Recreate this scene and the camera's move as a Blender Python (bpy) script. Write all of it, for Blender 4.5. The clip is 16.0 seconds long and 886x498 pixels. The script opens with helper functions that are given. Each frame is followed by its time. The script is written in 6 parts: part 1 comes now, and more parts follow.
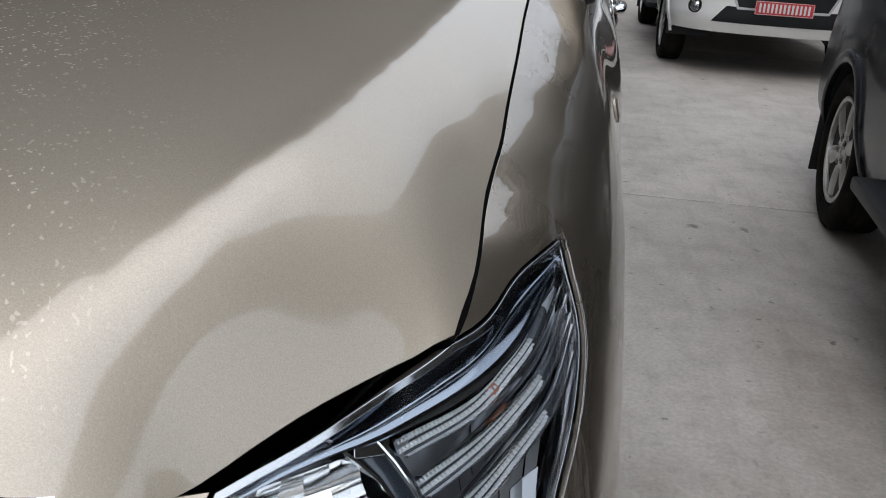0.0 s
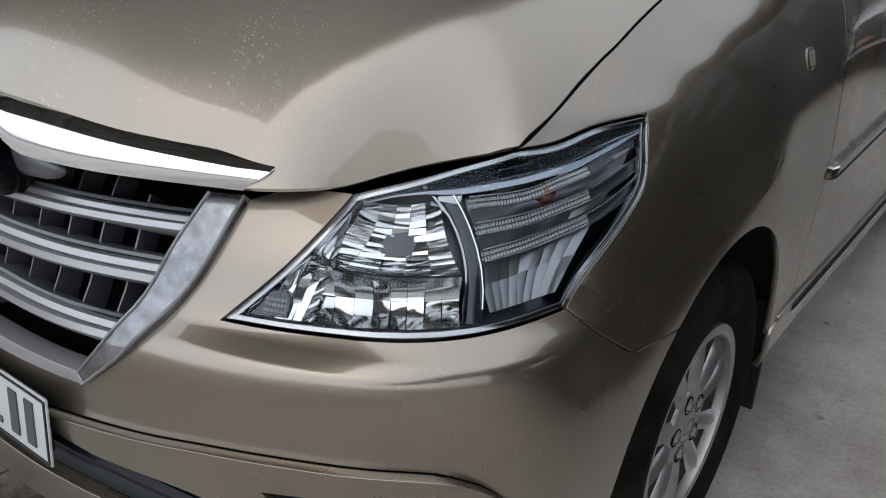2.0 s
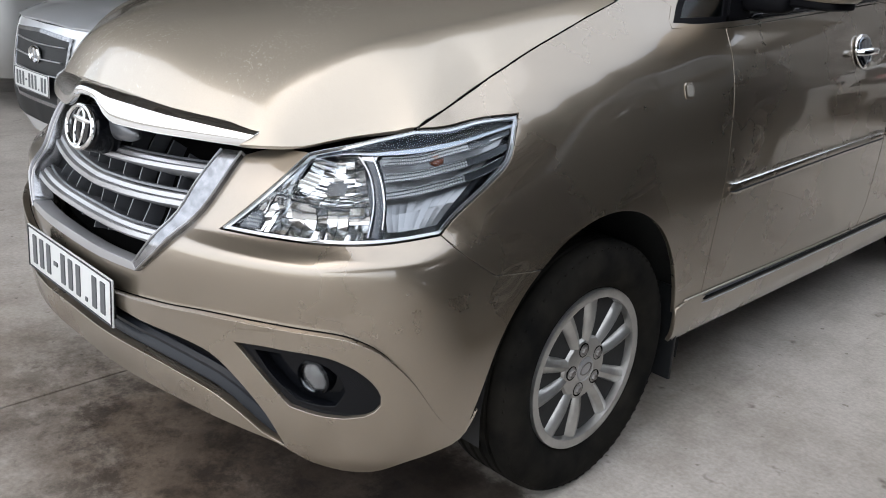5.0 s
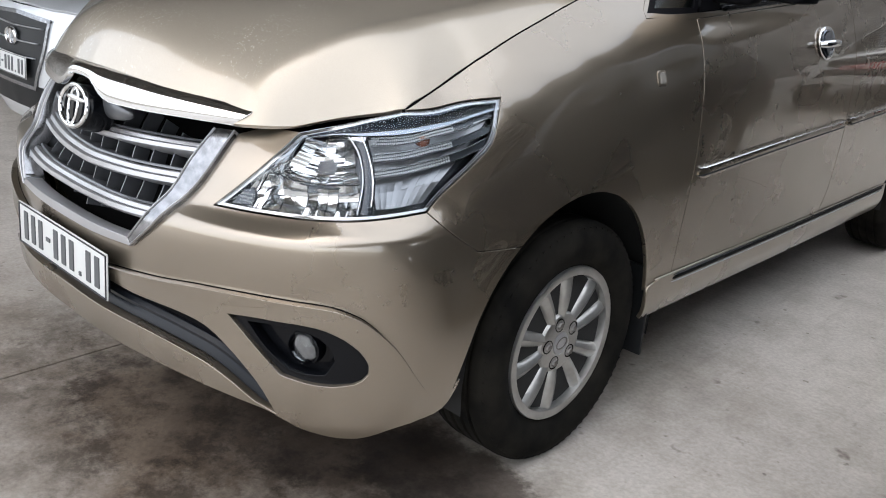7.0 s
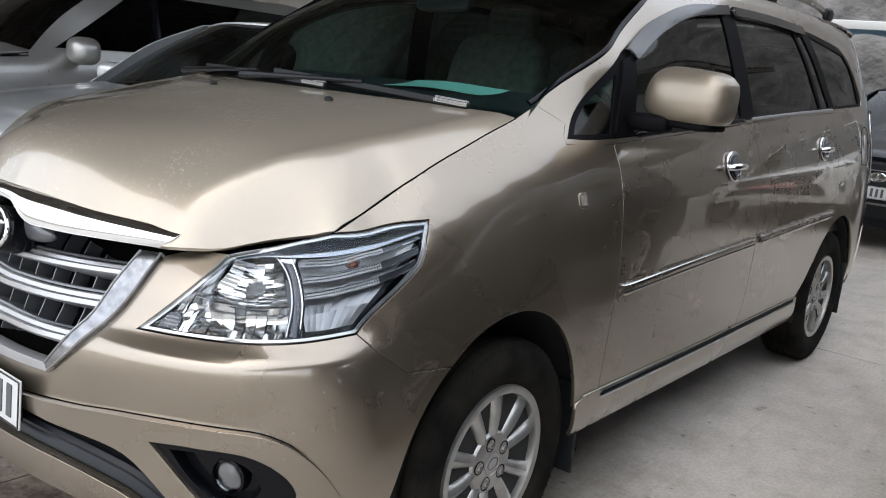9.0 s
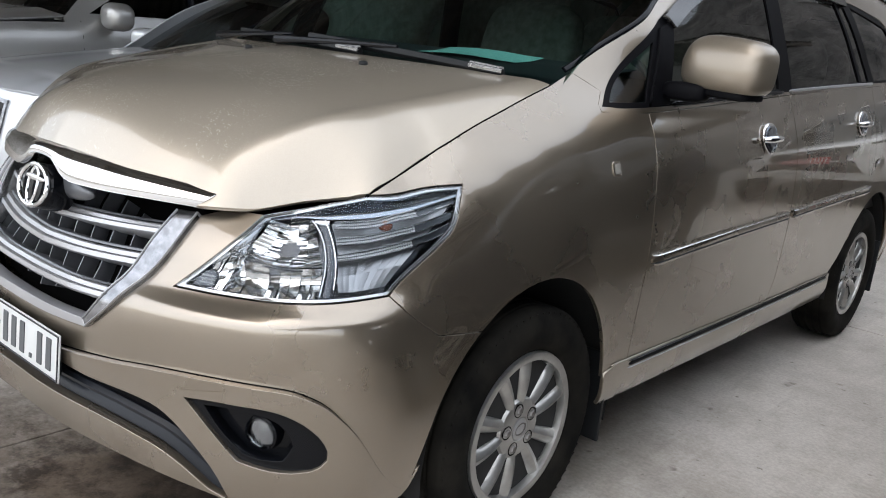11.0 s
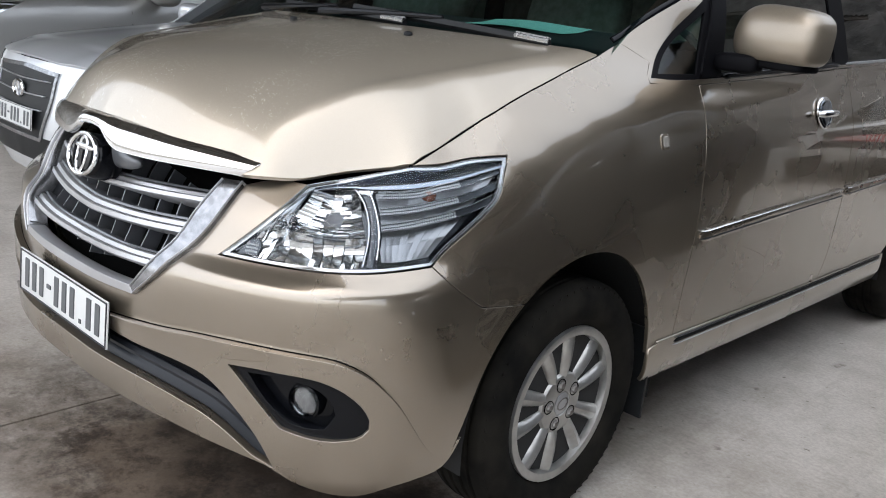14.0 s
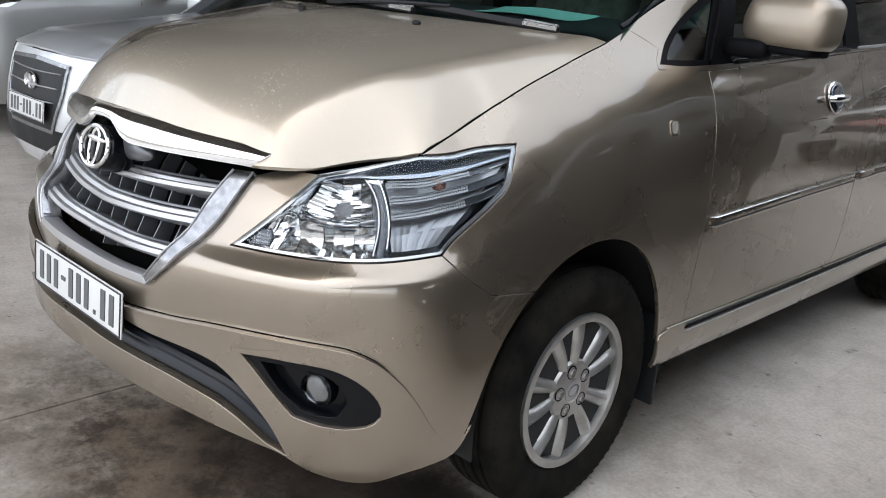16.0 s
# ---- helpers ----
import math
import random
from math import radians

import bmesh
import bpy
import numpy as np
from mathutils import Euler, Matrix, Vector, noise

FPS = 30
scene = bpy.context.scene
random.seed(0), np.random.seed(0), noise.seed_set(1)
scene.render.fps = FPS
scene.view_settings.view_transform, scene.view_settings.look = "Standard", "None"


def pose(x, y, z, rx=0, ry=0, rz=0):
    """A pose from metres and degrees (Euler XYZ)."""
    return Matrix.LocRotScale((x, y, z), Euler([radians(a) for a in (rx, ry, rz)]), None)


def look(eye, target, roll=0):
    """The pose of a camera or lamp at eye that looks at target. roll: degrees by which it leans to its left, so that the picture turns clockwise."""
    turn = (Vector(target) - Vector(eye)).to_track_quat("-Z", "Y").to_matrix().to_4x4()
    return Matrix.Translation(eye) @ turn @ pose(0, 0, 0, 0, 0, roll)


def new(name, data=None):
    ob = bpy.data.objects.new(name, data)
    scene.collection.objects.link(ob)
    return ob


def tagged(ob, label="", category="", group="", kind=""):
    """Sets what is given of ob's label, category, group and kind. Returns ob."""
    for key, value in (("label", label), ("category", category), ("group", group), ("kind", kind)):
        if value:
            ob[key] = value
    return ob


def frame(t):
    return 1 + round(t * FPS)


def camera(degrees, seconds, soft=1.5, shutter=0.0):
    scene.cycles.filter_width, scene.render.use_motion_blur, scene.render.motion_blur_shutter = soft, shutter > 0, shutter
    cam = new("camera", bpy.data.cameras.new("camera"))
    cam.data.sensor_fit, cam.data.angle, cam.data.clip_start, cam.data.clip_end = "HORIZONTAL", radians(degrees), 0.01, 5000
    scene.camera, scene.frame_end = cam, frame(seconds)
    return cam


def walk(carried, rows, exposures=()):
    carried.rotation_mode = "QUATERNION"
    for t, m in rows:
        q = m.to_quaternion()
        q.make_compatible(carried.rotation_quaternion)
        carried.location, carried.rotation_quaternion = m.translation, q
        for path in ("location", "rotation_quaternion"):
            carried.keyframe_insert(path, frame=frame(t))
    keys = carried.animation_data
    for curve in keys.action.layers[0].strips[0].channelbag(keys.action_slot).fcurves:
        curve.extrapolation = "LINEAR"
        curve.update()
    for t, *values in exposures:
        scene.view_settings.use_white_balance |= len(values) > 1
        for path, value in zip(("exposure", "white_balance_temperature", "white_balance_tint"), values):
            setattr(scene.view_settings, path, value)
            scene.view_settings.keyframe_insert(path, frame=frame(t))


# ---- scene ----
cam = camera(54.51, 16.0, soft=1.0)
PATH = [
    (0.0, [0.751, -1.076, 1.271], [0.539, 0.671, 0.554], 3.72),
    (0.5, [0.942, -1.089, 1.294], [0.268, 0.622, 0.507], 3.41),
    (1.0, [1.048, -1.141, 1.287], [0.132, 0.456, 0.505], 1.09),
    (1.5, [1.137, -1.264, 1.269], [0.117, 0.263, 0.476], 2.05),
    (2.0, [1.246, -1.383, 1.268], [0.174, 0.099, 0.46], 2.81),
    (2.5, [1.382, -1.438, 1.269], [0.229, 0.037, 0.565], 3.15),
    (3.0, [1.591, -1.445, 1.261], [0.31, -0.069, 0.579], 3.44),
    (3.5, [1.694, -1.48, 1.263], [0.373, -0.157, 0.552], 2.57),
    (6.0, [1.985, -1.649, 1.293], [0.646, -0.309, 0.649], 3.45),
    (6.5, [1.975, -1.667, 1.29], [0.695, -0.296, 0.594], 4.11),
    (7.0, [1.957, -1.678, 1.288], [0.68, -0.301, 0.599], 4.22),
    (7.5, [1.938, -1.69, 1.297], [0.698, -0.225, 0.738], 5.2),
    (8.0, [1.932, -1.683, 1.306], [0.726, -0.147, 0.874], 5.38),
    (8.5, [1.945, -1.682, 1.297], [0.758, -0.125, 0.891], 5.47),
    (9.0, [1.953, -1.687, 1.308], [0.74, -0.155, 0.881], 5.03),
    (9.5, [1.96, -1.7, 1.297], [0.741, -0.18, 0.844], 5.24),
    (12.0, [1.945, -1.702, 1.279], [0.672, -0.242, 0.779], 5.58),
    (12.5, [1.952, -1.699, 1.269], [0.657, -0.259, 0.772], 5.3),
    (13.0, [1.949, -1.695, 1.269], [0.647, -0.272, 0.74], 5.39),
    (13.5, [1.947, -1.701, 1.268], [0.645, -0.282, 0.732], 5.64),
    (14.0, [1.944, -1.696, 1.269], [0.638, -0.284, 0.721], 5.58),
    (14.5, [1.944, -1.692, 1.264], [0.639, -0.287, 0.696], 5.46),
    (15.0, [1.945, -1.693, 1.265], [0.632, -0.298, 0.69], 5.18),
    (15.5, [1.947, -1.699, 1.272], [0.628, -0.31, 0.696], 4.94),
    (16.0, [1.952, -1.7, 1.273], [0.634, -0.31, 0.696], 4.91),
]
walk(cam, [(t, look(eye, target, roll)) for t, eye, target, roll in PATH],
     exposures=[(t, e, k, 10) for t, e, k in ((0, .75, 6120), (0.5, .35, 6080), (1, .05, 6050), (1.5, .12, 6050), (2.5, .4, 6080), (3.5, .87, 6130), (7, 1.15, 6200), (9, 1.13, 6200), (16, 1.2, 6150))])

# ---- world, sun and large lights ----
world = bpy.data.worlds.new("overcast_sky")
scene.world = world
world.use_nodes = True
_nt = world.node_tree
_sky = _nt.nodes.new("ShaderNodeTexSky")
_sky.sky_type = "NISHITA"
_sky.sun_disc = False
_sky.sun_elevation, _sky.sun_rotation = radians(53), radians(185)
_sky.air_density, _sky.dust_density, _sky.ozone_density = 1.0, 3.0, 1.0
_cloud = _nt.nodes.new("ShaderNodeMix")
_cloud.data_type = "RGBA"
_cloud.inputs[0].default_value = 0.7
_cloud.inputs[7].default_value = (6.3, 6.4, 6.5, 1)
_nt.links.new(_sky.outputs[0], _cloud.inputs[6])
_nt.links.new(_cloud.outputs[2], _nt.nodes["Background"].inputs[0])
_nt.nodes["Background"].inputs[1].default_value = 0.15

sun = new("sun", bpy.data.lights.new("sun", "SUN"))
sun.data.energy, sun.data.angle, sun.data.color = 0.8, radians(120), (1.0, 0.985, 0.96)
sun.matrix_world = look((-0.5, -6.0, 8.0), (0, 0, 0))

# ---- materials ----
def material(name, base=(0.5, 0.5, 0.5), rough=0.5, metal=0.0, coat=0.0, spec=0.5, coat_rough=0.03):
    m = bpy.data.materials.new(name)
    m.use_nodes = True
    b = m.node_tree.nodes["Principled BSDF"]
    b.inputs["Base Color"].default_value = (*base, 1)
    b.inputs["Roughness"].default_value = rough
    b.inputs["Metallic"].default_value = metal
    b.inputs["Specular IOR Level"].default_value = spec
    b.inputs["Coat Weight"].default_value = coat
    b.inputs["Coat Roughness"].default_value = coat_rough
    return m


def node(m, kind, **inputs):
    n = m.node_tree.nodes.new(kind)
    for k, v in inputs.items():
        n.inputs[k.replace("_", " ")].default_value = v
    return n


def link(m, a, b):
    m.node_tree.links.new(a, b)


def bsdf(m):
    return m.node_tree.nodes["Principled BSDF"]


def noise_node(m, scale, detail=4, rough=0.55, coords="Object"):
    tc = node(m, "ShaderNodeTexCoord")
    n = node(m, "ShaderNodeTexNoise", Scale=scale, Detail=detail, Roughness=rough)
    link(m, tc.outputs[coords], n.inputs["Vector"])
    return n


def ramp(m, src, stops):
    r = node(m, "ShaderNodeValToRGB")
    els = r.color_ramp.elements
    while len(els) < len(stops):
        els.new(0.5)
    for e, (p, c) in zip(els, stops):
        e.position, e.color = p, (*c, 1)
    link(m, src, r.inputs[0])
    return r


def bump(m, src, strength, dist=0.002):
    b = node(m, "ShaderNodeBump", Strength=strength, Distance=dist)
    link(m, src, b.inputs["Height"])
    link(m, b.outputs[0], bsdf(m).inputs["Normal"])
    return b


def vary(m, scale, lo, hi, detail=4, p=(0.35, 0.65)):
    """Base colour between lo and hi by noise."""
    r = ramp(m, noise_node(m, scale, detail).outputs[0], [(p[0], lo), (p[1], hi)])
    link(m, r.outputs[0], bsdf(m).inputs["Base Color"])
    return m


def grain(m, scale, strength, dist=0.001):
    bump(m, noise_node(m, scale, 3).outputs[0], strength, dist)
    return m


def car_paint(name, lo, hi, metal=0.55, rough=0.34, dust=0.0, coat_ior=1.5):
    """Metallic paint: flakes under clear coat, with a little dust as uneven gloss."""
    m = material(name, hi, rough, metal, 1.0, 0.5, 0.04)
    bsdf(m).inputs["Coat IOR"].default_value = coat_ior
    vary(m, 900, lo, hi, 2, (0.3, 0.7))
    n = noise_node(m, 3.0, 6)
    r = ramp(m, n.outputs[0], [(0.3, (rough - 0.04,) * 3), (0.75, (rough + 0.07,) * 3)])
    link(m, r.outputs[0], bsdf(m).inputs["Roughness"])
    r2 = ramp(m, noise_node(m, 7.0, 8, 0.7).outputs[0], [(0.35, (0.012,) * 3), (0.8, (0.012 + dust,) * 3)])
    link(m, r2.outputs[0], bsdf(m).inputs["Coat Roughness"])
    return m


def clear_glass(name, tint, ior=1.45, rough=0.0):
    m = bpy.data.materials.new(name)
    m.use_nodes = True
    nt = m.node_tree
    nt.nodes.remove(nt.nodes["Principled BSDF"])
    out = nt.nodes["Material Output"]
    tr, gl = node(m, "ShaderNodeBsdfTransparent"), node(m, "ShaderNodeBsdfGlossy")
    tr.inputs[0].default_value = (*tint, 1)
    gl.inputs["Roughness"].default_value = rough
    fr = node(m, "ShaderNodeFresnel", IOR=ior)
    mx = node(m, "ShaderNodeMixShader")
    link(m, fr.outputs[0], mx.inputs[0])
    link(m, tr.outputs[0], mx.inputs[1])
    link(m, gl.outputs[0], mx.inputs[2])
    link(m, mx.outputs[0], out.inputs[0])
    return m


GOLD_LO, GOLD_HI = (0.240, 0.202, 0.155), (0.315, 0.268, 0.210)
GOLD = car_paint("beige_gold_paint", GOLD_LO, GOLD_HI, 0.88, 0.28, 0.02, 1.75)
SILVER = car_paint("silver_paint", (0.56, 0.58, 0.60), (0.66, 0.68, 0.70), 0.4, 0.34)
GREY = car_paint("warm_grey_paint", (0.33, 0.325, 0.31), (0.40, 0.395, 0.38), 0.6, 0.36)
WHITE = car_paint("white_paint", (0.68, 0.68, 0.66), (0.76, 0.76, 0.74), 0.0, 0.35)
BLACK = car_paint("black_paint", (0.005, 0.006, 0.009), (0.008, 0.009, 0.013), 0.0, 0.3)
bsdf(BLACK).inputs["Coat Weight"].default_value = 0.38
bsdf(BLACK).inputs["Specular IOR Level"].default_value = 0.1
CHROME = material("chrome", (0.80, 0.81, 0.82), 0.07, 1.0)
SATIN = material("satin_silver", (0.44, 0.44, 0.45), 0.34, 0.7, 0.2)
GREY_CHROME = vary(material("grey_chrome", (0.24, 0.245, 0.26), 0.16, 0.9), 40, (0.20, 0.205, 0.215), (0.34, 0.345, 0.36))
VISOR = material("smoked_black_acrylic", (0.008, 0.008, 0.009), 0.08, 0.0, 0.0, 1.0)
DARK_PLASTIC = grain(material("dark_plastic", (0.010, 0.011, 0.012), 0.45, spec=0.22), 600, 0.15, 0.0004)
GLOSS_BLACK = material("gloss_black_plastic", (0.004, 0.0045, 0.006), 0.16, 0.0, 0.0, 0.2)
SLATE = material("slate_grey_plastic", (0.12, 0.125, 0.135), 0.33, 0.3, 0.5)
GAP = material("dark_gap", (0.004, 0.004, 0.004), 0.9, spec=0.0)
RUBBER = vary(grain(material("tyre_rubber", (0.02, 0.02, 0.02), 0.88, spec=0.08), 220, 0.3, 0.0008), 9, (0.004, 0.004, 0.0038), (0.016, 0.0145, 0.012))
ALLOY = vary(material("alloy_wheel", (0.5, 0.5, 0.49), 0.34, 0.8, 0.3), 12, (0.33, 0.325, 0.31), (0.45, 0.445, 0.43))
STEEL = vary(material("worn_steel", (0.3, 0.3, 0.3), 0.5, 0.8), 15, (0.14, 0.13, 0.12), (0.28, 0.27, 0.26))
WINDSCREEN = clear_glass("windscreen_glass", (0.42, 0.62, 0.60))
TINTED = clear_glass("tinted_glass", (0.24, 0.26, 0.26), 1.45)
LENS = clear_glass("clear_lens", (0.95, 0.965, 0.97), 1.27)
REFLECTOR = material("lamp_reflector", (0.74, 0.75, 0.76), 0.09, 1.0)
LAMP_DARK = material("lamp_housing_dark", (0.075, 0.083, 0.095), 0.25, 0.6)
AMBER = material("amber_bulb", (0.17, 0.06, 0.035), 0.2, 0.0, 0.5)
PLATE = grain(material("plate_white", (0.60, 0.61, 0.60), 0.4), 90, 0.1)
PLATE_INK = material("plate_ink", (0.03, 0.03, 0.035), 0.5)
SEAT = grain(vary(material("beige_fabric", (0.3, 0.28, 0.24), 0.9), 30, (0.15, 0.14, 0.115), (0.23, 0.215, 0.185)), 400, 0.3)
DASH = grain(material("dash_plastic", (0.025, 0.026, 0.027), 0.6), 400, 0.2)
PAPER = vary(material("pale_green_paper", (0.4, 0.7, 0.62), 0.8), 60, (0.36, 0.68, 0.60), (0.46, 0.76, 0.68))

# the bonnet's paint: dried water spots and settled dust over the gold, its colour also lifted to stand in for light
# from above
MIRROR_PAINT = car_paint("faded_gold_paint", GOLD_LO, GOLD_HI, 0.7, 0.42, 0.05, 1.4)
BONNET_PAINT = car_paint("dusty_lifted_bonnet_paint", (0.36, 0.312, 0.248), (0.45, 0.395, 0.318), 0.50, 0.36, 0.05, 1.55)


def water_spots(m):
    tc = node(m, "ShaderNodeTexCoord")
    mp = node(m, "ShaderNodeMapping")
    mp.inputs["Scale"].default_value = (1.0, 1.0, 0.0)
    wn = node(m, "ShaderNodeTexNoise", Scale=70.0, Detail=2.0)
    link(m, tc.outputs["Object"], wn.inputs["Vector"])
    off = node(m, "ShaderNodeVectorMath")
    off.operation = "MULTIPLY_ADD"
    link(m, wn.outputs["Color"], off.inputs[0])
    off.inputs[1].default_value = (0.016, 0.010, 0.0)
    link(m, tc.outputs["Object"], off.inputs[2])
    link(m, off.outputs[0], mp.inputs[0])
    vor = node(m, "ShaderNodeTexVoronoi", Scale=190.0, Randomness=1.0)
    link(m, mp.outputs[0], vor.inputs["Vector"])
    wob = noise_node(m, 300, 3)
    add = node(m, "ShaderNodeMath")
    add.operation = "MULTIPLY_ADD"
    link(m, wob.outputs[0], add.inputs[0])
    add.inputs[1].default_value = 0.24
    link(m, vor.outputs["Distance"], add.inputs[2])
    spot = ramp(m, add.outputs[0], [(0.30, (1, 1, 1)), (0.40, (0, 0, 0))])
    pick = ramp(m, vor.outputs["Color"], [(0.32, (0, 0, 0)), (0.40, (1, 1, 1))])
    where = ramp(m, noise_node(m, 4.5, 5).outputs[0], [(0.43, (0, 0, 0)), (0.58, (1, 1, 1))])
    a, b = node(m, "ShaderNodeMath"), node(m, "ShaderNodeMath")
    a.operation = b.operation = "MULTIPLY"
    link(m, spot.outputs[0], a.inputs[0])
    link(m, pick.outputs[0], a.inputs[1])
    link(m, a.outputs[0], b.inputs[0])
    link(m, where.outputs[0], b.inputs[1])
    mix = node(m, "ShaderNodeMix")
    mix.data_type = "RGBA"
    src = bsdf(m).inputs["Base Color"].links[0].from_socket
    sep = node(m, "ShaderNodeSeparateXYZ")
    link(m, tc.outputs["Object"], sep.inputs[0])
    ax = node(m, "ShaderNodeMath")
    ax.operation = "ABSOLUTE"
    link(m, sep.outputs[0], ax.inputs[0])
    mid = ramp(m, ax.outputs[0], [(0.36, (1, 1, 1)), (0.48, (0.04, 0.04, 0.04))])
    b0, b = b, node(m, "ShaderNodeMath")
    b.operation = "MULTIPLY"
    link(m, b0.outputs[0], b.inputs[0])
    link(m, mid.outputs[0], b.inputs[1])
    link(m, b.outputs[0], mix.inputs[0])
    link(m, src, mix.inputs[6])
    mix.inputs[7].default_value = (0.76, 0.71, 0.62, 1)
    link(m, mix.outputs[2], bsdf(m).inputs["Base Color"])
    inv = node(m, "ShaderNodeMath")
    inv.operation = "SUBTRACT"
    inv.inputs[0].default_value = 1.0
    link(m, b.outputs[0], inv.inputs[1])
    link(m, inv.outputs[0], bsdf(m).inputs["Coat Weight"])


water_spots(BONNET_PAINT)
NAVY_CHROME = material("dark_blue_chrome", (0.24, 0.27, 0.32), 0.07, 1.0, 0.6)
DIVIDER = material("navy_lamp_plastic", (0.030, 0.037, 0.048), 0.18, 0.5, 0.4)
BEZEL = material("bezel_chrome", (0.42, 0.43, 0.45), 0.10, 1.0)
FLUTED = grain(material("fluted_lamp_plastic", (0.26, 0.27, 0.29), 0.28, 0.8, 0.4), 90, 0.1, 0.001)
SEAL = grain(material("black_window_seal", (0.004, 0.004, 0.005), 0.5, spec=0.06), 500, 0.1, 0.0004)
FROSTED = material("frosted_lens", (0.24, 0.225, 0.20), 0.25, 0.0, 0.5)
INTAKE = grain(material("navy_black_plastic", (0.010, 0.012, 0.016), 0.36, 0.0, 0.0, 0.25), 500, 0.1, 0.0004)
PLATE_BAR = material("plate_character_grey", (0.085, 0.09, 0.095), 0.5)
PRISM = material("clear_prism", (0.75, 0.77, 0.79), 0.22, 0.6, 0.6)
LINER = grain(material("wheel_arch_liner", (0.012, 0.012, 0.012), 0.85), 120, 0.3, 0.002)
STICKER = vary(material("worn_silver_sticker", (0.6, 0.6, 0.6), 0.35, 0.5), 300, (0.12, 0.12, 0.12), (0.75, 0.75, 0.74))
RED = material("red_lamp", (0.35, 0.012, 0.012), 0.15, 0.0, 0.6)

# ---- mesh helpers ----
def mesh_object(name, verts, faces, mat, parent=None, label="", smooth=True, normals=None):
    me = bpy.data.meshes.new(name)
    me.from_pydata([tuple(map(float, v)) for v in verts], [], [tuple(map(int, f)) for f in faces])
    if mat is not None:
        me.materials.append(mat)
    me.polygons.foreach_set("use_smooth", [smooth] * len(me.polygons))
    me.update()
    if normals is not None:
        me.normals_split_custom_set_from_vertices([tuple(map(float, n)) for n in normals])
    ob = new(name, me)
    if parent is not None:
        ob.parent = parent
    if label:
        ob["label"] = label
    return ob


def part(name, bm, mat, parent, label="", smooth_angle=35):
    """Links a bmesh as one mesh object under a thing or under a part."""
    me = bpy.data.meshes.new(name)
    bmesh.ops.recalc_face_normals(bm, faces=bm.faces[:])
    for f in bm.faces:
        f.smooth = True
    for e in bm.edges:
        if len(e.link_faces) == 2 and e.calc_face_angle(0) > radians(smooth_angle):
            e.smooth = False
    bm.to_mesh(me)
    bm.free()
    if mat is not None:
        me.materials.append(mat)
    ob = new(name, me)
    if parent is not None:
        ob.parent = parent
    if label:
        ob["label"] = label
    return ob


def thing(name, at=(0, 0, 0), rz=0.0, label="", category="", group="", kind=""):
    ob = new(name)
    ob.matrix_world = pose(*at, 0, 0, rz)
    ob.empty_display_size = 0.1
    return tagged(ob, label, category, group, kind)


def box(bm, cx, cy, cz, sx, sy, sz, bevel=0.0, m=None):
    r = bmesh.ops.create_cube(bm, size=1.0, matrix=(m or Matrix()) @ Matrix.Translation((cx, cy, cz)) @ Matrix.Diagonal((sx, sy, sz, 1)))
    if bevel:
        es = list({e for v in r["verts"] for e in v.link_edges})
        bmesh.ops.bevel(bm, geom=es, offset=bevel, segments=2, affect="EDGES", profile=0.6)


def lathe(bm, profile, segs=48, m=None, closed=False):
    """Revolves (r, h) pairs round the local x axis; h runs along +x."""
    m = m or Matrix()
    rings = []
    for r, h in profile:
        rings.append([bm.verts.new(m @ Vector((h, r * math.cos(a), r * math.sin(a)))) for a in (2 * math.pi * k / segs for k in range(segs))])
    pairs = list(zip(rings, rings[1:])) + ([(rings[-1], rings[0])] if closed else [])
    for a, b in pairs:
        for k in range(segs):
            bm.faces.new((a[k], a[(k + 1) % segs], b[(k + 1) % segs], b[k]))
    if not closed:
        for ring in (rings[0], rings[-1]):
            if (ring[0].co - ring[segs // 2].co).length > 1e-4:
                bm.faces.new(ring)
    return rings


def tube(bm, pts, rad, segs=8, caps=True, squash=1.0):
    """A tube along points; rad may be a list."""
    pts = [Vector(p) for p in pts]
    rads = rad if isinstance(rad, (list, tuple)) else [rad] * len(pts)
    rings = []
    for i, p in enumerate(pts):
        d = (pts[min(i + 1, len(pts) - 1)] - pts[max(i - 1, 0)]).normalized()
        a = d.cross(Vector((0, 0, 1)))
        a = a.normalized() if a.length > 1e-4 else Vector((1, 0, 0))
        b = a.cross(d)
        rings.append([bm.verts.new(p + rads[i] * (math.cos(t) * a + squash * math.sin(t) * b)) for t in (2 * math.pi * k / segs for k in range(segs))])
    for r0, r1 in zip(rings, rings[1:]):
        for k in range(segs):
            bm.faces.new((r0[k], r0[(k + 1) % segs], r1[(k + 1) % segs], r1[k]))
    if caps:
        bm.faces.new(rings[0])
        bm.faces.new(rings[-1])


def curve(pts, n=8):
    """Catmull-Rom through points, n steps a span."""
    p = np.array(pts, float)
    q = np.vstack([2 * p[0] - p[1], p, 2 * p[-1] - p[-2]])
    out = []
    for i in range(1, len(q) - 2):
        a, b, c, d = q[i - 1:i + 3]
        for t in np.arange(n) / n:
            out.append(0.5 * ((2 * b) + (c - a) * t + (2 * a - 5 * b + 4 * c - d) * t * t + (3 * b - a - 3 * c + d) * t ** 3))
    return np.array(out + [p[-1]])


